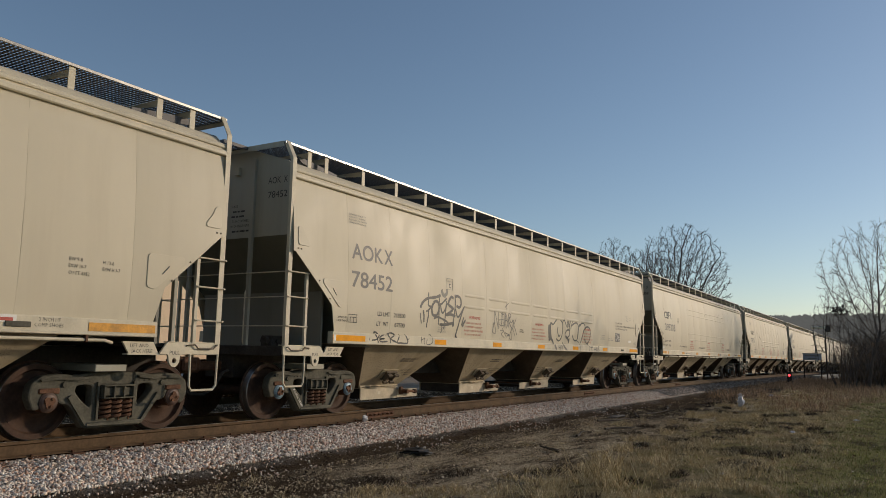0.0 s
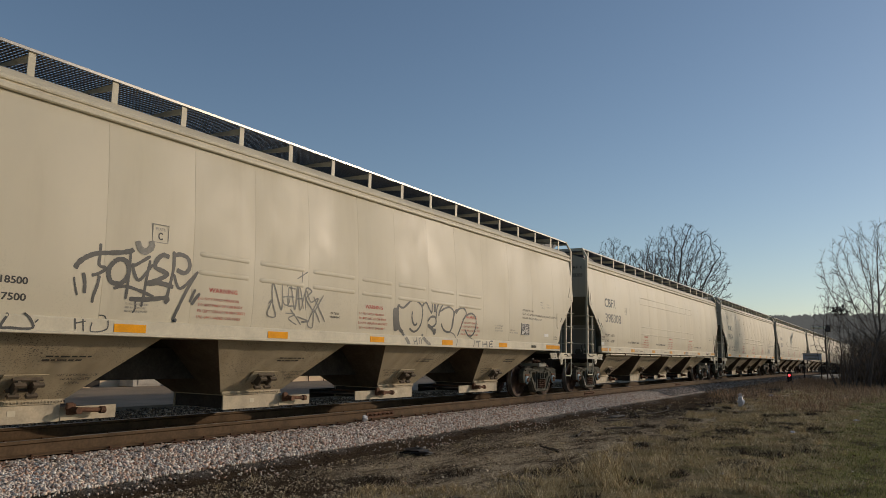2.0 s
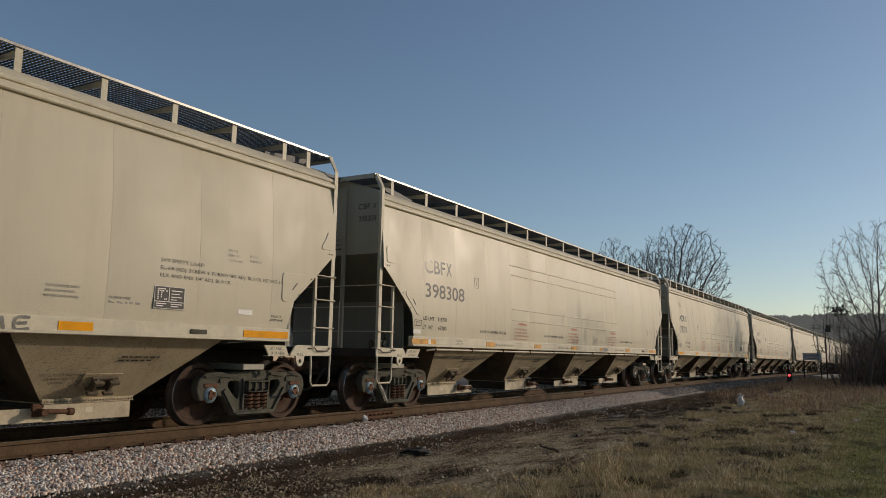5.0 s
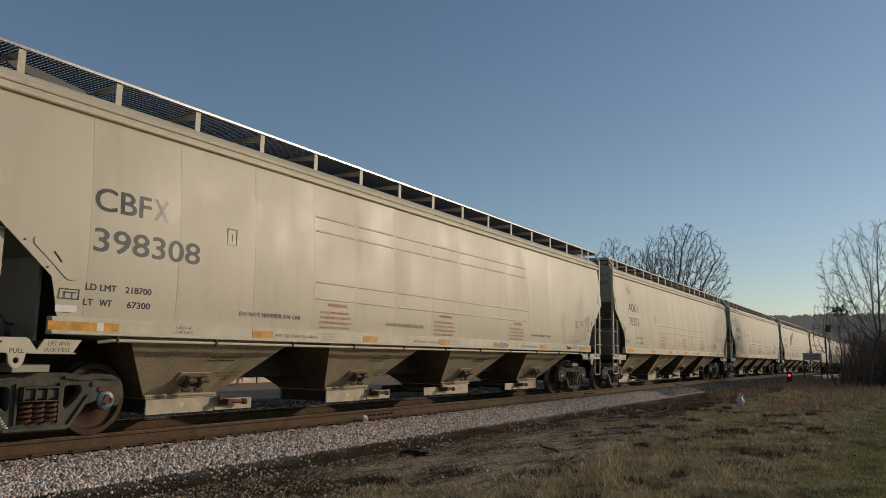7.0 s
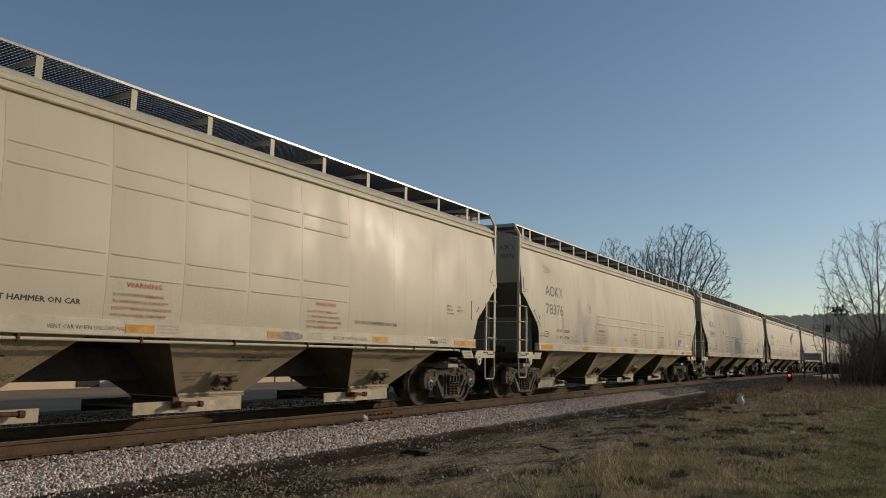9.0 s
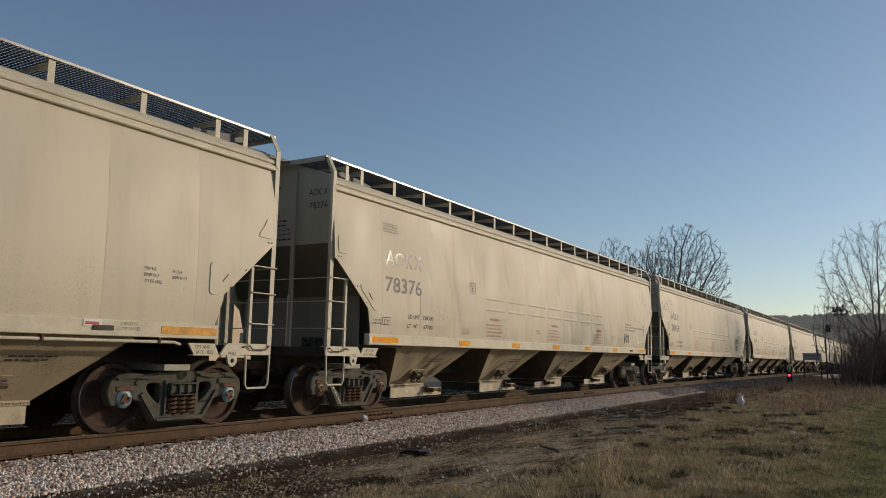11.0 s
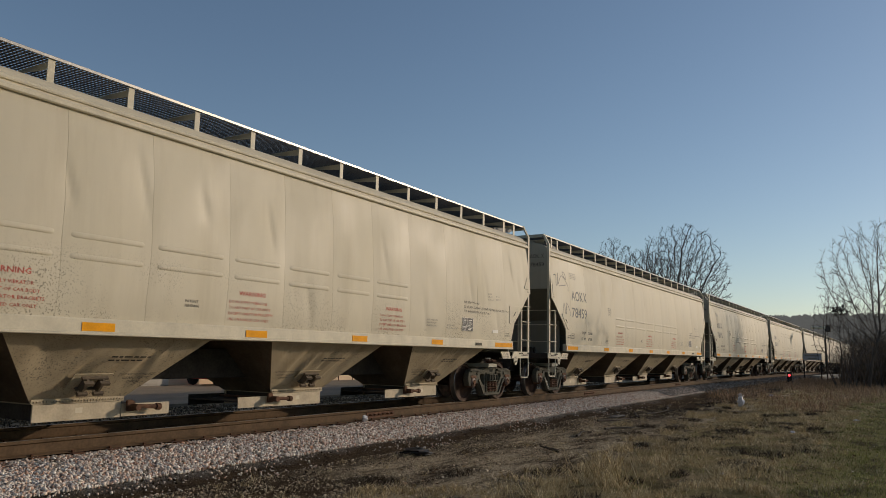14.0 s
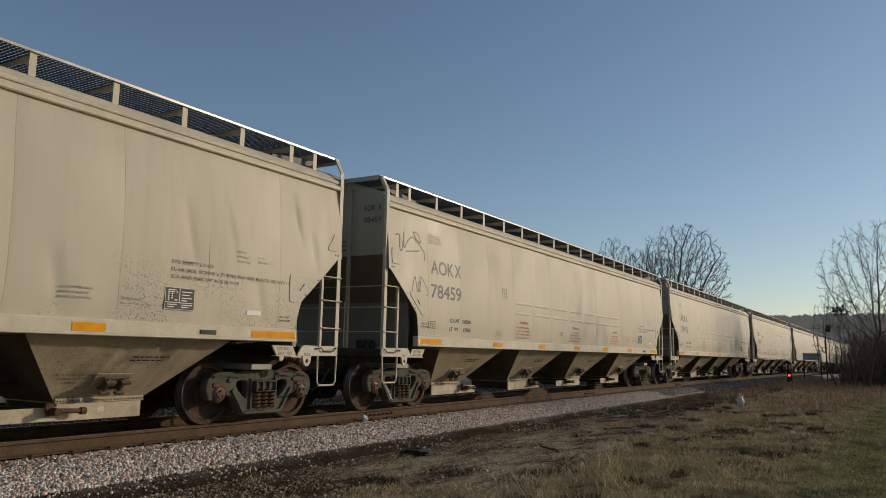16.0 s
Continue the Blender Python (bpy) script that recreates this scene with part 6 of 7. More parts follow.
def flat_text(parent, body, x, y, z, width, height, mat, facing="side"):
    """Words on a flat upright plate, facing the side or the end of the car."""
    def make(b):
        vs, fs = fitted_text(body, width, height) if body else word_bars(width, height * 0.7)
        b.add([(x + a, y, z + q) if facing == "side" else (x, y - a, z + q) for a, q in vs], fs)
    return tagged(part("lettering", ("flat", body, x, y, z), make, mat, parent), kind="stuff")


def bars(parent, u, z, rows, width, height, mat, seed=0):
    """Writing too small to read: rows of short bars."""
    rng = random.Random(seed + int(u * 10))

    def make(b):
        for k in range(rows):
            x = u
            end = u + width * rng.uniform(0.75, 1.0)
            while x < end:
                w = rng.uniform(0.03, 0.09)
                zz = z - k * height * 1.9
                y = -(side_y(x, zz) + 0.0015)
                b.add([(x, y, zz), (x + w, y, zz), (x + w, y, zz + height), (x, y, zz + height)], [(0, 1, 2, 3)])
                x += w + 0.025
    return tagged(part("small_print", ("bars", u, z, rows), make, mat, parent), kind="stuff")


def smooth_line(pts, n=6):
    out = []
    for i in range(len(pts) - 1):
        p0, p1, p2, p3 = pts[max(i - 1, 0)], pts[i], pts[i + 1], pts[min(i + 2, len(pts) - 1)]
        for k in range(n):
            t = k / n
            out.append(tuple(0.5 * (2 * b + (c - a) * t + (2 * a - 5 * b + 4 * c - d) * t * t + (3 * b - a - 3 * c + d) * t ** 3) for a, b, c, d in zip(p0, p1, p2, p3)))
    return out + [pts[-1]]


def stroke(parent, mat, width, flat, depth):
    pts = smooth_line([(flat[k], flat[k + 1]) for k in range(0, len(flat), 2)])
    rng = random.Random(len(flat) + int(flat[0] * 50))

    def make(b):
        vs = []
        n = len(pts)
        for i, p in enumerate(pts):
            a, c = pts[max(i - 1, 0)], pts[min(i + 1, n - 1)]
            d = Vector((c[0] - a[0], c[1] - a[1]))
            d = d.normalized() if d.length > 1e-6 else Vector((1, 0))
            w = width * 0.6 * (0.85 + 0.3 * rng.random()) * (0.6 if i in (0, n - 1) else 1)
            for s in (-1, 1):
                u, z = p[0] - d.y * w * s, p[1] + d.x * w * s
                vs.append((u, -depth(u, z), z))
        b.add(vs, [(2 * i, 2 * i + 1, 2 * i + 3, 2 * i + 2) for i in range(n - 1)])
    return part("spray_stroke", ("stroke", tuple(flat[:4]), width), make, mat, parent)


LAYER = [0]


def scrawl(parent, mat, width, *flat):
    LAYER[0] = (LAYER[0] + 1) % 12
    k = 0.0016 + 0.0003 * LAYER[0]
    return stroke(parent, mat, width, flat, lambda u, z: side_y(u, z) + k if z > 1.452 else 1.6105 + k)


def sill_scrawl(parent, mat, width, *flat):
    LAYER[0] = (LAYER[0] + 1) % 12
    k = 0.0016 + 0.0003 * LAYER[0]
    return stroke(parent, mat, width, flat, lambda u, z: 1.6105 + k if z < 1.446 else side_y(u, z) + 0.001 + k)


def glyph_box(parent, u, z, w, h, mat):
    def make(b):
        t = 0.012
        for x0, x1, z0, z1 in ((0, w, 0, t), (0, w, h - t, h), (0, t, t, h - t), (w - t, w, t, h - t), (0.25 * w, 0.25 * w + t, t, 0.6 * h), (0.62 * w, 0.62 * w + t, t, 0.6 * h), (0.2 * w, 0.9 * w, 0.6 * h, 0.6 * h + t)):
            y = [-(side_y(u + x0, z + z0) + 0.007), -(side_y(u + x1, z + z0) + 0.007)]
            b.add([(u + x0, y[0], z + z0), (u + x1, y[1], z + z0), (u + x1, y[1], z + z1), (u + x0, y[0], z + z1)], [(0, 1, 2, 3)])
    return part("stencil_mark", ("glyph", u, z), make, mat, parent)


def stencil_panel(parent, u, z, w, h):
    """A black data panel with white rules."""
    y = -(side_y(u + w / 2, z + h / 2) + 0.007)
    p = part("data_panel", ("panel", u), lambda b: b.box(u, u + w, y - 0.002, y + 0.004, z, z + h), ink_black, parent, "black data panel with white rules")
    rules = [(0.0, 1.0, 0.0, 0.02), (0.0, 1.0, 0.98, 1.0), (0.0, 0.015, 0.02, 0.98), (0.985, 1.0, 0.02, 0.98), (0.02, 0.98, 0.30, 0.33), (0.47, 0.49, 0.33, 0.97), (0.10, 0.36, 0.86, 0.90), (0.55, 0.90, 0.80, 0.84),
             (0.55, 0.82, 0.66, 0.70), (0.55, 0.90, 0.52, 0.56), (0.55, 0.74, 0.40, 0.44), (0.08, 0.40, 0.20, 0.24), (0.08, 0.30, 0.10, 0.14), (0.55, 0.92, 0.20, 0.24), (0.55, 0.80, 0.10, 0.14)]
    rng = random.Random(4)
    rules += [(0.10 + 0.055 * a, 0.10 + 0.055 * a + 0.04, 0.40 + 0.09 * c, 0.40 + 0.09 * c + 0.06) for a in range(6) for c in range(5) if rng.random() < 0.4]
    part("panel_print", ("pprint", u), lambda b: [b.box(u + w * a, u + w * c, y - 0.004, y - 0.0025, z + h * d, z + h * e) for a, c, d, e in rules], white_sheet, p)


WARN = ("DO NOT APPLY VIBRATOR", "TO ANY PART OF CAR BODY", "EXCEPT VIBRATOR BRACKETS", "USE ON LOADED CAR ONLY")


def warning(parent, u, z):
    side_text(parent, "WARNING", u + 0.19, z, 0.52, 0.062, ink_red)
    for k, (line, w) in enumerate(zip(WARN, (0.74, 0.82, 0.88, 0.80))):
        side_text(parent, line, u + 0.02, z - 0.115 - 0.083 * k, w, 0.04, ink_red)


def common_marks(car, kind, mark, number, limit, weight, faded=False):
    letters, last = (mark[:3], mark[3:])
    wide = 1.24 if kind == "A" else 1.06
    side_text(car, letters, 2.19 if kind == "A" else 2.13, 2.74, wide * 0.735, 0.275, ink_gloss if number in ("78376", "398308") else ink_grey, 0.012)
    side_text(car, last, (2.19 if kind == "A" else 2.13) + wide * 0.785, 2.74, wide * 0.215, 0.275, ink_pale_gloss if faded else ink_grey, 0.012)
    side_text(car, number, 2.18 if kind == "A" else 2.14, 2.245, 1.24 if kind == "A" else 1.58, 0.275, ink_grey, 0.012)
    o = 0.0 if kind == "A" else -0.88
    side_text(car, "LD LMT", 2.965 + o, 1.775, 0.40, 0.075, ink_black)
    side_text(car, limit, 3.49 + o, 1.775, 0.375, 0.075, ink_black)
    side_text(car, "LT", 2.955 + o, 1.595, 0.12, 0.075, ink_black)
    side_text(car, "WT", 3.16 + o, 1.595, 0.16, 0.075, ink_black)
    side_text(car, weight, 3.535 + o, 1.595, 0.33, 0.075, ink_black)
    glyph_box(car, 2.11 if kind == "A" else 1.76, 1.62 if kind == "A" else 1.65, 0.255, 0.145 if kind == "A" else 0.12, ink_black)
    x, y = 0.755, -0.90
    flat_text(car, letters, x, y, 3.84, 0.28, 0.11, ink_black, "end")
    flat_text(car, last, x, y - 0.34, 3.84, 0.085, 0.11, ink_black, "end")
    flat_text(car, number, x, y - 0.01, 3.60, 0.42, 0.11, ink_black, "end")
    for k, (line, w) in enumerate((("SHOES", 0.14), ("", 0.28), ("", 0.30), ("36 INCH WHEELS", 0.40), ("NO 24 BRAKE BEAM", 0.42), ("", 0.40))):
        flat_text(car, line, x, -0.08 - 0.03 * (k % 2), 3.50 - 0.085 * k, w, 0.042, ink_black, "end")
    for d, u in ((1, 0.64), (-1, 20.16)):
        flat_text(car, "PULL", u + d * 0.76 - 0.08, -1.5175, 1.035, 0.16, 0.05, ink_black)
        flat_text(car, "LIFT AND", min(u + d * 1.12, u + d * 1.42), -1.4865, 1.122, 0.27, 0.045, ink_black)
        flat_text(car, "JACK HERE", min(u + d * 1.08, u + d * 1.40), -1.4865, 1.052, 0.31, 0.045, ink_black)
    for truck in [q for q in car.children if q.name.startswith("truck")][:1]:
        def slanted(b):
            vs, fs = fitted_text(mark + " " + number, 0.40, 0.042)
            w = radians(-52)
            b.add([(-0.60 + x * math.cos(w) - q * math.sin(w), -1.1185, 0.485 + x * math.sin(w) + q * math.cos(w)) for x, q in vs], fs)
        part("frame_lettering", ("slant", number), slanted, white_sheet, truck)
    for a, c in HOPPERS:
        mid = (a + c) / 2
        t = math.atan2(0.79, 0.825)
        left = mid > 10
        for line, du, s, w in (("SELF LOCK/UNLOCK", -0.92 if left else 0.30, 0.10, 0.56), ("GEARS-GATE", -0.84 if left else 0.38, 0.03, 0.40), ("OPEN", -0.74 if left else 0.48, -0.04, 0.19), ("", 0.02, 0.42, 0.60), ("", 0.0, 0.36, 0.50)):
            def make(b):
                vs, fs = fitted_text(line, w, 0.04) if line else word_bars(w, 0.024)
                b.add([(mid + du + x, -0.909 - math.sin(t) * (s + q) - 0.009 * math.cos(t), 0.69 + math.cos(t) * (s + q) - 0.009 * math.sin(t)) for x, q in vs], fs)
            part("lettering", ("hop", line, mid, w), make, ink_black, car)["kind"] = "stuff"


def kind_a_marks(car, number, limit, weight, faded=False):
    common_marks(car, "A", "AOKX", number, limit, weight, faded)
    for k, (line, w) in enumerate((("OWNERSHIP SUBJECT TO", 0.48), ("A SECURITY AGREEMENT", 0.48), ("FILED WITH THE SURFACE", 0.50), ("TRANSPORTATION BOARD", 0.49))):
        side_text(car, line, 2.13, 3.52 - 0.05 * k, w, 0.026, ink_pale)
    side_text(car, "2 INCH HF", 1.84, 1.685, 0.24, 0.036, ink_black)
    side_text(car, "COMP SHOES", 1.80, 1.625, 0.31, 0.036, ink_black)
    glyph = part("plate_mark", "platec", lambda b: [b.box(5.42 + a, 5.42 + c, -(side_y(5.5, 2.6) + 0.006), -(side_y(5.5, 2.6) + 0.002), 2.46 + d, 2.46 + e) for a, c, d, e in
                 ((0, 0.25, 0, 0.008), (0, 0.25, 0.232, 0.24), (0, 0.008, 0.008, 0.232), (0.242, 0.25, 0.008, 0.232))], ink_pale, car)
    side_text(car, "PLATE", 5.47, 2.62, 0.15, 0.035, ink_pale)
    side_text(car, "C", 5.51, 2.50, 0.065, 0.09, ink_black)
    for u in (6.20, 9.78, 13.42):
        warning(car, u, 1.89)
    side_text(car, "PATENT", 9.02, 1.73, 0.22, 0.036, ink_black)
    side_text(car, "PENDING", 9.02, 1.67, 0.24, 0.036, ink_black)
    side_text(car, "50% EMPTY LOAD", 16.56, 2.225, 0.72, 0.05, ink_black)
    side_text(car, "EL-60I (ADJ. SCREW 6 TURNS) NO ADJ. BLOCK SEE NYS-114", 16.56, 2.125, 2.3, 0.05, ink_black)
    side_text(car, 'ELX AND ENX 1/4" ADJ. BLOCK', 16.56, 2.03, 1.20, 0.05, ink_black)
    side_text(car, "EW 9-8", 17.70, 2.50, 0.17, 0.032, ink_pale)
    side_text(car, "EXW 10-7", 17.70, 2.43, 0.22, 0.032, ink_pale)
    side_text(car, "CU FT 6352", 17.70, 2.36, 0.27, 0.032, ink_pale)
    side_text(car, "H 13-6", 18.12, 2.46, 0.16, 0.032, ink_pale)
    side_text(car, "EXW H 3-7", 18.12, 2.39, 0.24, 0.032, ink_pale)
    stencil_panel(car, 16.49, 1.62, 0.48, 0.29)
    for line, w, k in (("CLOSE HOPPER SLIDES", 0.42, 0), ("AND ROOF HATCHES", 0.37, 1), ("BEFORE CAR IS MOVED", 0.42, 2)):
        side_text(car, line, 15.05, 1.78 - 0.058 * k, w, 0.03, ink_pale)
        side_text(car, line, 5.10, 1.64 - 0.045 * k, w * 0.8, 0.024, ink_pale)
    side_text(car, "EXTERIOR PAINT", 15.86, 1.70, 0.30, 0.03, ink_pale)
    bars(car, 15.86, 1.645, 1, 0.5, 0.028, ink_pale)
    part("sticker", "sticker", lambda b: b.box(17.94, 18.22, -(side_y(18, 1.65) + 0.006), -(side_y(18, 1.65) + 0.002), 1.62, 1.69), white_sheet, car, "small white sticker")
    side_text(car, "2 INCH HF", 18.62, 1.61, 0.22, 0.032, ink_black)
    side_text(car, "COMP SHOES", 18.60, 1.555, 0.28, 0.032, ink_black)


def kind_b_marks(car, number, limit, weight, faded=False):
    common_marks(car, "B", "CBFX", number, limit, weight, faded)
    part("barcode_sticker", "bcode", lambda b: b.box(1.74, 2.0, -(side_y(1.8, 1.55) + 0.007), -(side_y(1.8, 1.55) + 0.002), 1.50, 1.58), white_sheet, car, "white sticker")
    part("plate_mark", "plateb", lambda b: [b.box(4.21 + a, 4.21 + c, -(side_y(4.3, 2.7) + 0.006), -(side_y(4.3, 2.7) + 0.002), 2.59 + d, 2.59 + e) for a, c, d, e in
         ((0, 0.18, 0, 0.008), (0, 0.18, 0.232, 0.24), (0, 0.008, 0.008, 0.232), (0.172, 0.18, 0.008, 0.232), (0.085, 0.1, 0.06, 0.16))], ink_pale, car)
    for u in (4.51, 8.15, 14.63):
        side_text(car, "DO NOT HAMMER ON CAR", u, 1.60, 1.30, 0.062, ink_black)
    for u in (6.26, 9.84, 13.36):
        warning(car, u, 1.85)
    for u, w in ((5.24, 1.0), (9.06, 0.98), (14.02, 0.97)):
        flat_text(car, "VENT CAR WHEN UNLOADING", u, -1.6115, 1.315, w, 0.05, ink_black)
    for u in (6.35, 10.52, 13.4):
        for k, line in enumerate(("CLOSE HOPPER SLIDES", "AND ROOF HATCHES", "BEFORE CAR IS MOVED")):
            flat_text(car, line, u, -1.6115, 1.385 - 0.042 * k, 0.34, 0.022, ink_pale)
    flat_text(car, "2 INCH HF", 3.40, -1.6115, 1.365, 0.26, 0.04, ink_black)
    flat_text(car, "COMP SHOES", 3.36, -1.6115, 1.305, 0.34, 0.04, ink_black)
    flat_text(car, "2 INCH HF", 17.47, -1.6115, 1.385, 0.25, 0.042, ink_black)
    flat_text(car, "COMP SHOES", 17.42, -1.6115, 1.325, 0.34, 0.042, ink_black)
    side_text(car, "EW 9-8", 17.757, 2.095, 0.17, 0.042, ink_black)
    side_text(car, "EXW 10-7", 17.757, 2.015, 0.22, 0.042, ink_black)
    side_text(car, "CU FT 6352", 17.757, 1.935, 0.27, 0.042, ink_black)
    side_text(car, "H 13-6", 18.19, 2.095, 0.15, 0.042, ink_black)
    side_text(car, "EXW H 3-7", 18.19, 2.015, 0.24, 0.042, ink_black)
    part("label_plate", "lplate", lambda b: b.box(16.98, 17.22, -1.617, -1.6115, 1.36, 1.44), white_sheet, car, "white label with red print")
    part("label_print", "lprint", lambda b: b.box(17.0, 17.18, -1.6185, -1.6175, 1.375, 1.41), ink_red, car)


kind_b_marks(CARS[0], "398274", "218700", "67300")
kind_a_marks(CARS[1], "78452", "218500", "67500")
kind_b_marks(CARS[2], "398308", "218700", "67300", True)
kind_a_marks(CARS[3], "78376", "218300", "67700", True)
kind_a_marks(CARS[4], "78459", "218500", "67500")
kind_a_marks(CARS[5], "78476", "218500", "67500")
kind_b_marks(CARS[6], "398311", "218700", "67300")

# sprayed scrawls on the sides
scrawl(CARS[1], spray, 0.05, 4.40, 2.01, 4.45, 2.09, 4.56, 2.17, 4.69, 2.22, 4.96, 2.26, 5.12, 2.30, 5.16, 2.33)
scrawl(CARS[1], spray, 0.035, 4.71, 2.34, 4.71, 2.20, 4.71, 2.08, 4.80, 2.06)
scrawl(CARS[1], spray, 0.035, 4.62, 1.95, 4.71, 1.98, 4.80, 2.04, 4.85, 2.08)
scrawl(CARS[1], spray, 0.035, 4.72, 1.96, 4.71, 1.86, 4.67, 1.72, 4.66, 1.63)
scrawl(CARS[1], spray, 0.02, 4.40, 1.91, 4.42, 1.82, 4.46, 1.70)
scrawl(CARS[1], spray, 0.035, 4.51, 1.97, 4.54, 1.86, 4.55, 1.73)
scrawl(CARS[1], spray, 0.05, 4.90, 2.14, 4.84, 2.05, 4.85, 1.95, 4.90, 1.89, 5.01, 1.89, 5.09, 1.97, 5.11, 2.08, 5.06, 2.17, 4.97, 2.18, 4.90, 2.14)
scrawl(CARS[1], spray, 0.03, 5.12, 2.30, 5.12, 2.08, 5.11, 1.89, 5.10, 1.70)
scrawl(CARS[1], spray, 0.035, 5.41, 2.27, 5.21, 2.14, 5.16, 2.12, 5.26, 1.95, 5.45, 2.17)
scrawl(CARS[1], spray, 0.035, 4.92, 1.82, 5.07, 1.86, 5.29, 1.82, 5.50, 1.76)
scrawl(CARS[1], spray, 0.05, 5.70, 2.29, 5.60, 2.31, 5.51, 2.23, 5.49, 2.14, 5.61, 2.10, 5.68, 2.06, 5.54, 1.98, 5.39, 1.92, 5.59, 1.94, 5.79, 1.91)
scrawl(CARS[1], spray, 0.035, 5.41, 2.22, 5.37, 1.96, 5.34, 1.68, 5.32, 1.63)
scrawl(CARS[1], spray, 0.05, 5.15, 1.71, 5.41, 1.72, 5.71, 1.76, 5.68, 1.69)
scrawl(CARS[1], spray, 0.02, 5.24, 1.69, 5.25, 1.61, 5.22, 1.54)
scrawl(CARS[1], spray, 0.04, 5.77, 2.38, 5.78, 2.17, 5.74, 1.95, 5.70, 1.76)
scrawl(CARS[1], spray, 0.05, 5.77, 2.32, 5.88, 2.35, 6.01, 2.31, 6.04, 2.19, 5.96, 2.11, 5.83, 2.14)
scrawl(CARS[1], spray, 0.035, 5.79, 2.08, 5.91, 1.90, 6.19, 2.15)
scrawl(CARS[1], spray, 0.04, 6.17, 2.13, 6.03, 1.91, 5.92, 1.69, 5.84, 1.49, 5.90, 1.49)
scrawl(CARS[1], spray, 0.035, 6.16, 1.91, 6.12, 1.82, 6.08, 1.73)
scrawl(CARS[1], spray, 0.04, 6.24, 1.86, 6.17, 1.78, 6.12, 1.70)
scrawl(CARS[1], spray_thin, 0.07, 5.21, 2.44, 5.25, 2.35, 5.33, 2.32, 5.42, 2.39, 5.41, 2.47)
scrawl(CARS[1], spray_thin, 0.017, 7.55, 1.81, 7.62, 1.87, 7.54, 1.65, 7.72, 1.63, 7.63, 1.85, 7.63, 2.13, 7.84, 1.73, 7.82, 2.17, 7.86, 1.86, 7.97, 1.82, 8.00, 1.94, 7.83, 1.93)
scrawl(CARS[1], spray_thin, 0.017, 7.93, 2.10, 8.01, 2.14, 8.14, 1.75, 8.18, 2.17, 8.26, 1.75, 8.38, 2.07, 8.51, 1.90, 8.68, 1.97, 8.57, 1.77, 8.47, 1.54, 8.59, 1.50, 8.60, 1.77, 8.76, 1.58)
scrawl(CARS[1], spray_thin, 0.017, 8.29, 2.42, 8.28, 2.19)
scrawl(CARS[1], spray_thin, 0.017, 8.16, 2.24, 8.42, 2.38)
scrawl(CARS[1], spray_thin, 0.017, 7.93, 1.69, 8.15, 1.68, 8.01, 1.61, 8.21, 1.52)
scrawl(CARS[1], spray_thin, 0.017, 8.03, 1.76, 8.32, 1.52)
sill_scrawl(CARS[1], spray, 0.024, 3.01, 1.28, 2.97, 1.38, 2.89, 1.46, 2.95, 1.48, 3.03, 1.43, 2.96, 1.35, 2.81, 1.33)
sill_scrawl(CARS[1], spray, 0.024, 3.27, 1.44, 3.11, 1.42, 3.05, 1.36, 3.20, 1.37, 3.06, 1.35, 3.09, 1.31, 3.30, 1.32)
sill_scrawl(CARS[1], spray, 0.024, 3.39, 1.29, 3.37, 1.39, 3.30, 1.44, 3.42, 1.48, 3.53, 1.45, 3.40, 1.37, 3.60, 1.31)
sill_scrawl(CARS[1], spray, 0.024, 3.70, 1.46, 3.62, 1.31, 3.71, 1.30, 3.97, 1.31, 3.88, 1.47)
sill_scrawl(CARS[1], spray, 0.045, 2.73, 1.35, 2.75, 1.35)
sill_scrawl(CARS[1], spray, 0.045, 4.00, 1.39, 4.01, 1.38)
sill_scrawl(CARS[1], spray, 0.014, 4.45, 1.44, 4.47, 1.31)
sill_scrawl(CARS[1], spray, 0.014, 4.45, 1.38, 4.59, 1.41)
sill_scrawl(CARS[1], spray, 0.014, 4.55, 1.45, 4.57, 1.29)
sill_scrawl(CARS[1], spray, 0.014, 4.67, 1.40, 4.67, 1.29, 4.87, 1.33, 4.86, 1.47, 4.77, 1.49)
scrawl(CARS[1], spray, 0.14, 10.92, 1.96, 10.94, 1.71, 11.00, 1.53)
scrawl(CARS[1], spray, 0.06, 11.03, 2.02, 10.99, 1.93, 11.02, 1.72, 11.08, 1.58, 11.21, 1.50)
scrawl(CARS[1], spray, 0.035, 11.03, 2.02, 11.09, 1.98, 11.19, 1.98, 11.31, 2.05, 11.45, 2.13, 11.61, 2.14, 11.76, 2.09, 11.85, 2.01, 11.86, 1.86, 11.82, 1.70, 11.72, 1.58, 11.57, 1.53, 11.42, 1.59)
scrawl(CARS[1], spray, 0.035, 11.49, 1.92, 11.48, 1.80, 11.54, 1.69, 11.62, 1.66, 11.68, 1.71)
scrawl(CARS[1], spray, 0.035, 11.85, 2.05, 11.92, 2.11, 12.01, 2.12, 12.12, 2.01, 12.21, 1.94, 12.23, 2.12)
scrawl(CARS[1], spray, 0.06, 12.32, 2.12, 12.33, 1.95)
scrawl(CARS[1], spray, 0.035, 12.38, 1.83, 12.40, 2.03, 12.48, 2.16)
scrawl(CARS[1], spray, 0.035, 12.47, 1.88, 12.53, 2.02, 12.65, 2.14)
scrawl(CARS[1], spray, 0.035, 12.07, 1.75, 12.17, 1.84, 12.31, 1.86, 12.38, 1.81, 12.37, 1.71, 12.25, 1.65, 12.09, 1.68)
scrawl(CARS[1], spray, 0.06, 12.09, 1.68, 12.26, 1.61, 12.36, 1.52, 12.36, 1.62)
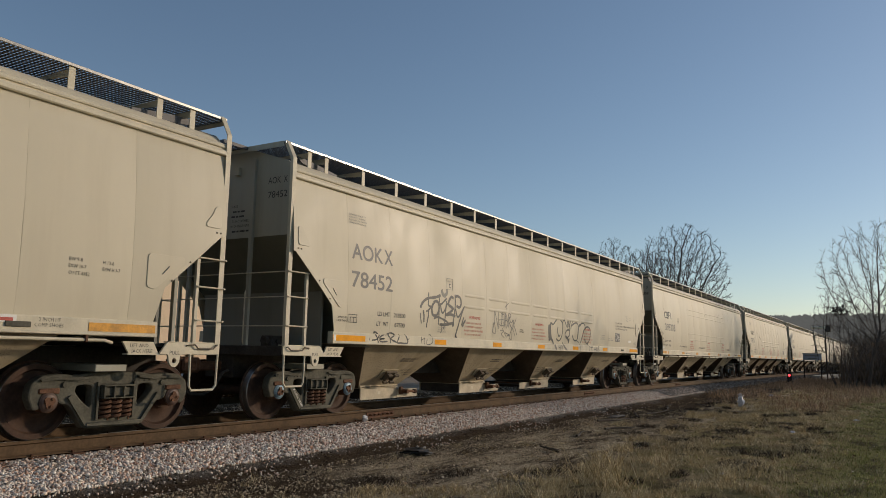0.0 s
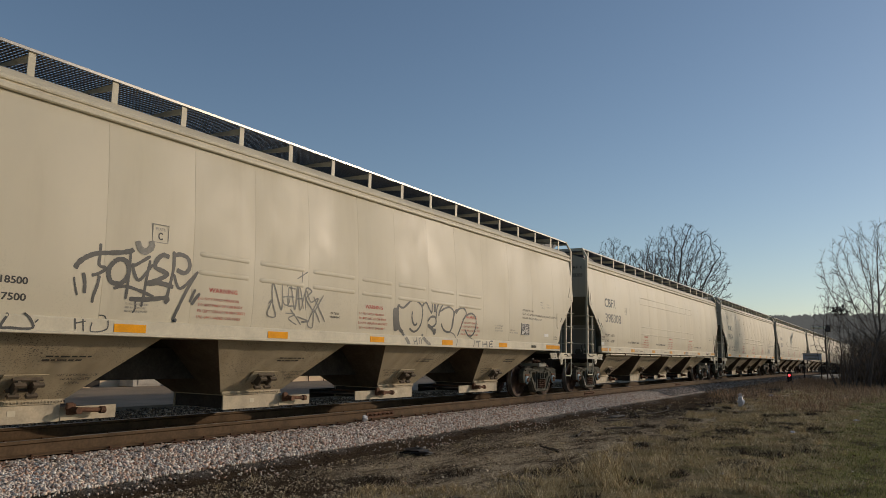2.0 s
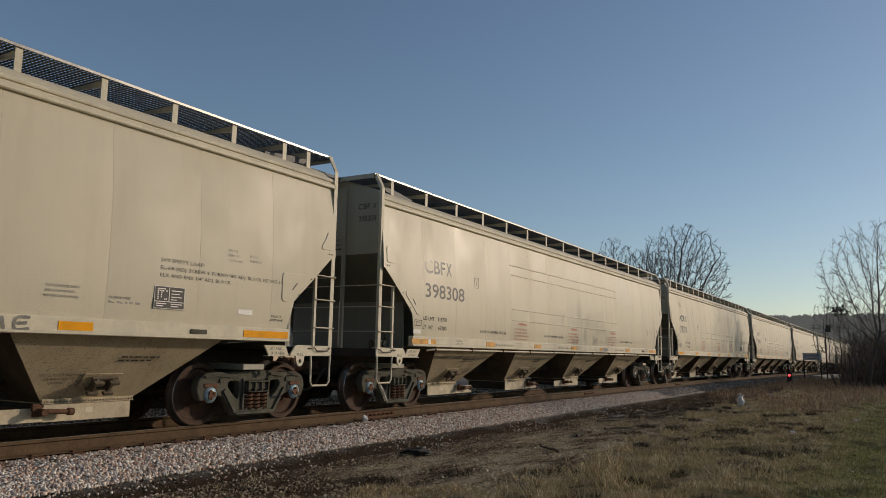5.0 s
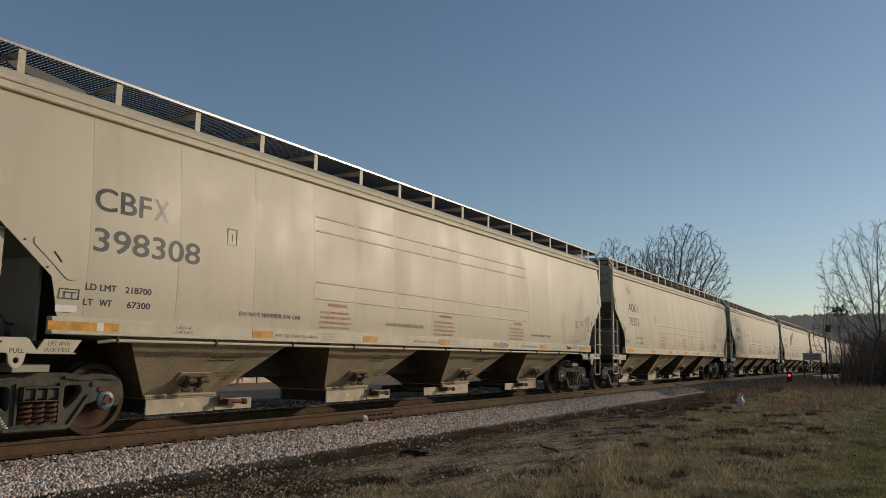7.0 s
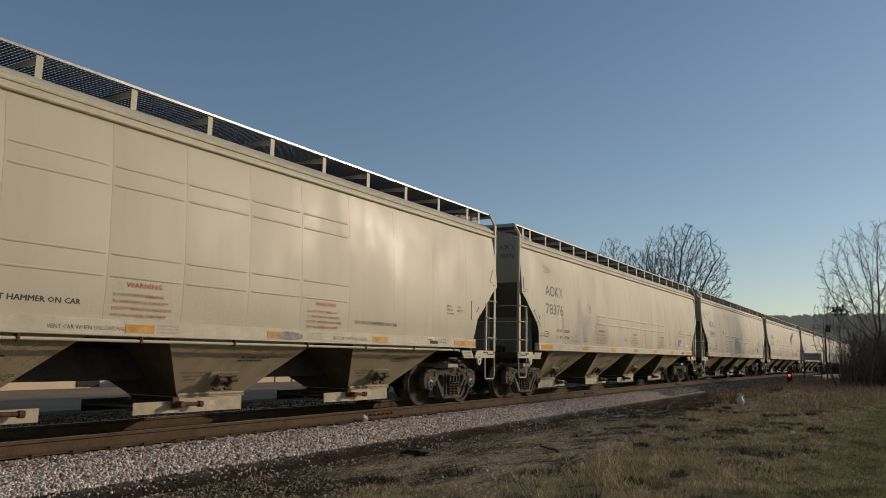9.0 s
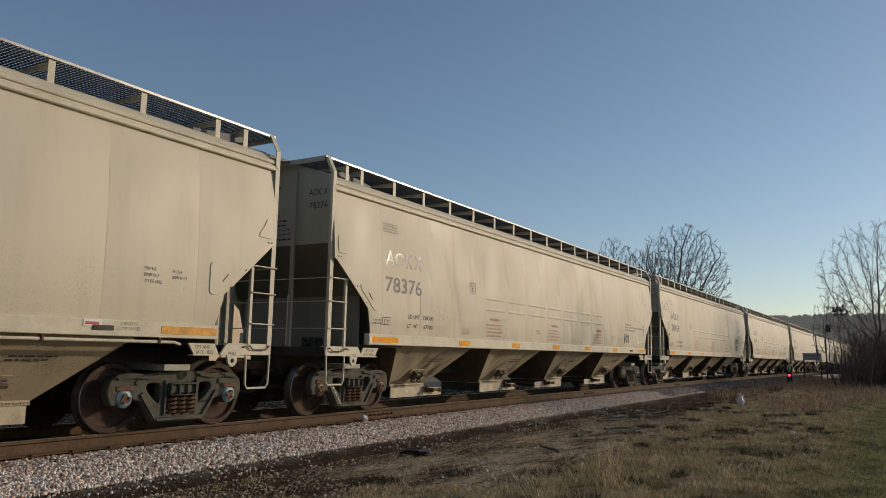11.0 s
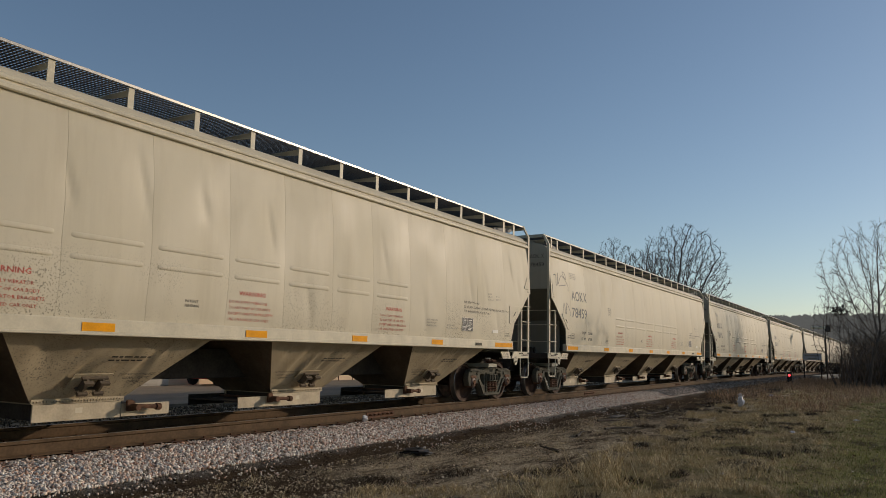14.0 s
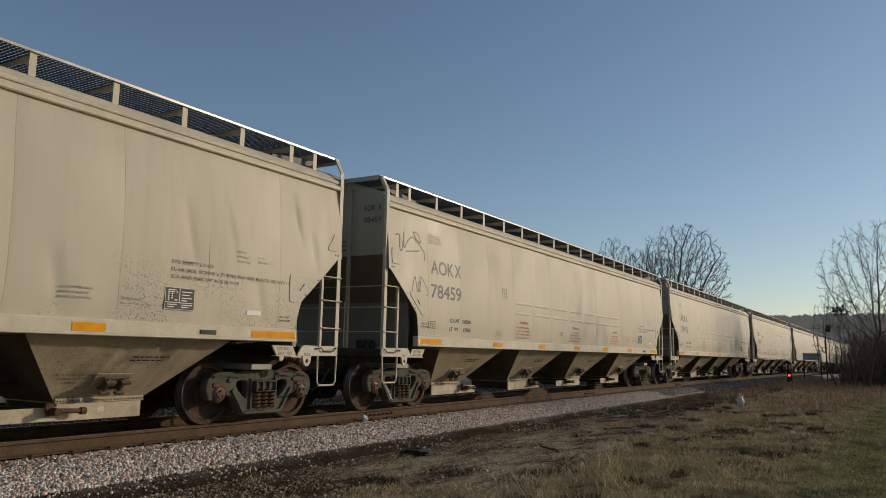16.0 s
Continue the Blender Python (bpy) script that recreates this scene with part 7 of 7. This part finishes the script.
scrawl(CARS[1], spray, 0.035, 12.53, 1.98, 12.73, 2.06, 12.93, 2.09, 13.09, 2.01, 13.09, 1.81, 13.00, 1.60, 12.85, 1.57, 12.69, 1.62, 12.59, 1.73)
scrawl(CARS[1], spray, 0.06, 13.04, 1.64, 13.13, 1.98, 13.29, 2.04)
scrawl(CARS[1], spray, 0.035, 13.31, 1.50, 13.52, 1.85, 13.64, 1.99, 13.54, 2.10, 13.33, 2.08, 13.21, 1.97)
scrawl(CARS[1], spray, 0.035, 13.49, 1.85, 13.68, 1.97, 13.90, 2.01, 14.07, 1.93, 14.10, 1.75, 14.00, 1.56, 13.80, 1.51, 13.62, 1.64)
sill_scrawl(CARS[1], spray_thin, 0.07, 11.20, 1.49, 11.29, 1.40, 11.43, 1.26)
sill_scrawl(CARS[1], spray_thin, 0.06, 11.91, 1.50, 11.94, 1.40, 12.19, 1.27)
sill_scrawl(CARS[1], spray_thin, 0.02, 12.99, 1.57, 13.15, 1.53, 13.24, 1.45, 13.25, 1.35, 13.19, 1.27)
sill_scrawl(CARS[1], spray_thin, 0.02, 13.81, 1.50, 13.99, 1.44, 14.02, 1.35, 13.98, 1.28)
sill_scrawl(CARS[1], spray_thin, 0.02, 11.55, 1.38, 11.59, 1.29)
sill_scrawl(CARS[1], spray_thin, 0.02, 11.56, 1.33, 11.68, 1.36)
sill_scrawl(CARS[1], spray_thin, 0.02, 11.64, 1.42, 11.69, 1.28)
sill_scrawl(CARS[1], spray_thin, 0.02, 11.74, 1.40, 11.77, 1.30)
sill_scrawl(CARS[1], spray_thin, 0.02, 11.73, 1.39, 11.81, 1.42)
sill_scrawl(CARS[1], spray_thin, 0.02, 11.81, 1.40, 11.84, 1.37, 11.89, 1.43)
sill_scrawl(CARS[1], spray_thin, 0.02, 11.84, 1.37, 11.83, 1.29)
sill_scrawl(CARS[1], spray_thin, 0.03, 14.09, 1.39, 14.32, 1.41)
sill_scrawl(CARS[1], spray_thin, 0.03, 14.21, 1.40, 14.22, 1.28)
sill_scrawl(CARS[1], spray_thin, 0.03, 14.42, 1.41, 14.43, 1.28)
sill_scrawl(CARS[1], spray_thin, 0.03, 14.42, 1.34, 14.62, 1.35)
sill_scrawl(CARS[1], spray_thin, 0.03, 14.61, 1.42, 14.64, 1.28)
sill_scrawl(CARS[1], spray_thin, 0.03, 14.92, 1.42, 14.77, 1.41, 14.76, 1.29, 14.92, 1.30)
sill_scrawl(CARS[1], spray_thin, 0.03, 14.77, 1.35, 14.89, 1.36)
scrawl(CARS[4], spray_thin, 0.022, 0.91, 3.36, 1.07, 3.37, 1.07, 3.11, 1.15, 3.12, 1.23, 3.46, 1.21, 3.15, 1.34, 3.29, 1.50, 3.39, 1.68, 3.34, 1.57, 3.50, 1.74, 3.48, 1.82, 3.32, 1.64, 3.37, 1.94, 3.14, 1.94, 2.97)
scrawl(CARS[4], spray_thin, 0.022, 1.25, 3.08, 1.79, 3.15)
scrawl(CARS[4], spray_thin, 0.022, 1.46, 2.25, 1.57, 2.61, 1.69, 2.27, 1.78, 2.52, 1.68, 2.45, 1.76, 2.25, 1.78, 2.63, 2.08, 2.31, 1.69, 2.25)
scuffed = material("scuffed_bare_steel", (0.30, 0.285, 0.26), 0.6, 0, (35, 0.35), (9, 0.45), 0.2, 0.004)


def scuff(b):
    """An irregular patch of paint loss on the side sill, a film of bare metal."""
    rng = random.Random(8)
    ring = [(12.99 + (0.28 + 0.09 * rng.random()) * math.cos(a), 1.345 + (0.045 + 0.035 * rng.random()) * math.sin(a)) for a in [2 * math.pi * k / 18 for k in range(18)]]
    vs, fs = flat_shape([ring], 0.0006, 0.0)
    b.add([(x, y - 1.6175, z) for x, y, z in vs], fs)


part("worn_patch", "scuff", scuff, scuffed, CARS[2], "scuffed bare patch on the side sill")
scrawl(CARS[1], spray_thin, 0.022, 7.97, 2.09, 8.13, 2.08)
scrawl(CARS[1], spray_thin, 0.022, 7.97, 1.95, 8.11, 1.95)
scrawl(CARS[1], spray_thin, 0.022, 7.97, 1.8, 8.15, 1.81)
scrawl(CARS[1], spray_thin, 0.022, 7.97, 2.09, 7.97, 1.8)
scrawl(CARS[1], spray_thin, 0.022, 8.15, 1.77, 8.22, 2.12, 8.34, 1.78)
scrawl(CARS[1], spray_thin, 0.022, 8.16, 1.93, 8.31, 1.94)
scrawl(CARS[1], spray_thin, 0.022, 8.4, 1.76, 8.38, 2.1, 8.52, 2.07, 8.4, 1.94, 8.6, 1.74)
scrawl(CARS[1], spray_thin, 0.022, 8.57, 1.99, 8.88, 1.6)
scrawl(CARS[1], spray_thin, 0.022, 8.81, 2.03, 8.58, 1.71)
scrawl(CARS[1], spray_thin, 0.022, 8.19, 1.65, 8.47, 1.59, 8.31, 1.57)


def on_line(x):
    """Where a car stands whose front coupler is at x: both trucks on the line."""
    (y1, z1), (y2, z2) = bend(x + TRUCKS[0]), bend(x + TRUCKS[1])
    run = TRUCKS[1] - TRUCKS[0]
    sy, sz = (y2 - y1) / run, (z2 - z1) / run
    return pose(x, y1 - TRUCKS[0] * sy, z1 - TRUCKS[0] * sz, 0, -math.degrees(math.atan(sz)), math.degrees(math.atan(sy)))


def motions():
    ts = [0.5 * k for k in range(33)]
    spins = [0.125 * k for k in range(129)]
    for index, car in enumerate(CARS):
        x0 = START + LENGTH * (index - 1)
        walk(car, [(t, on_line(x0 - travelled(t))) for t in ts])
        for truck in car.children:
            if truck.name.startswith("truck"):
                for w in truck.children:
                    if w.name.startswith("wheelset"):
                        x = w.location.x
                        first = (index * 47 + x * 31) % 120
                        walk(w, [(t, pose(x, 0, WHEEL_R, 0, first - math.degrees(travelled(t) / WHEEL_R), 0)) for t in spins])


motions()
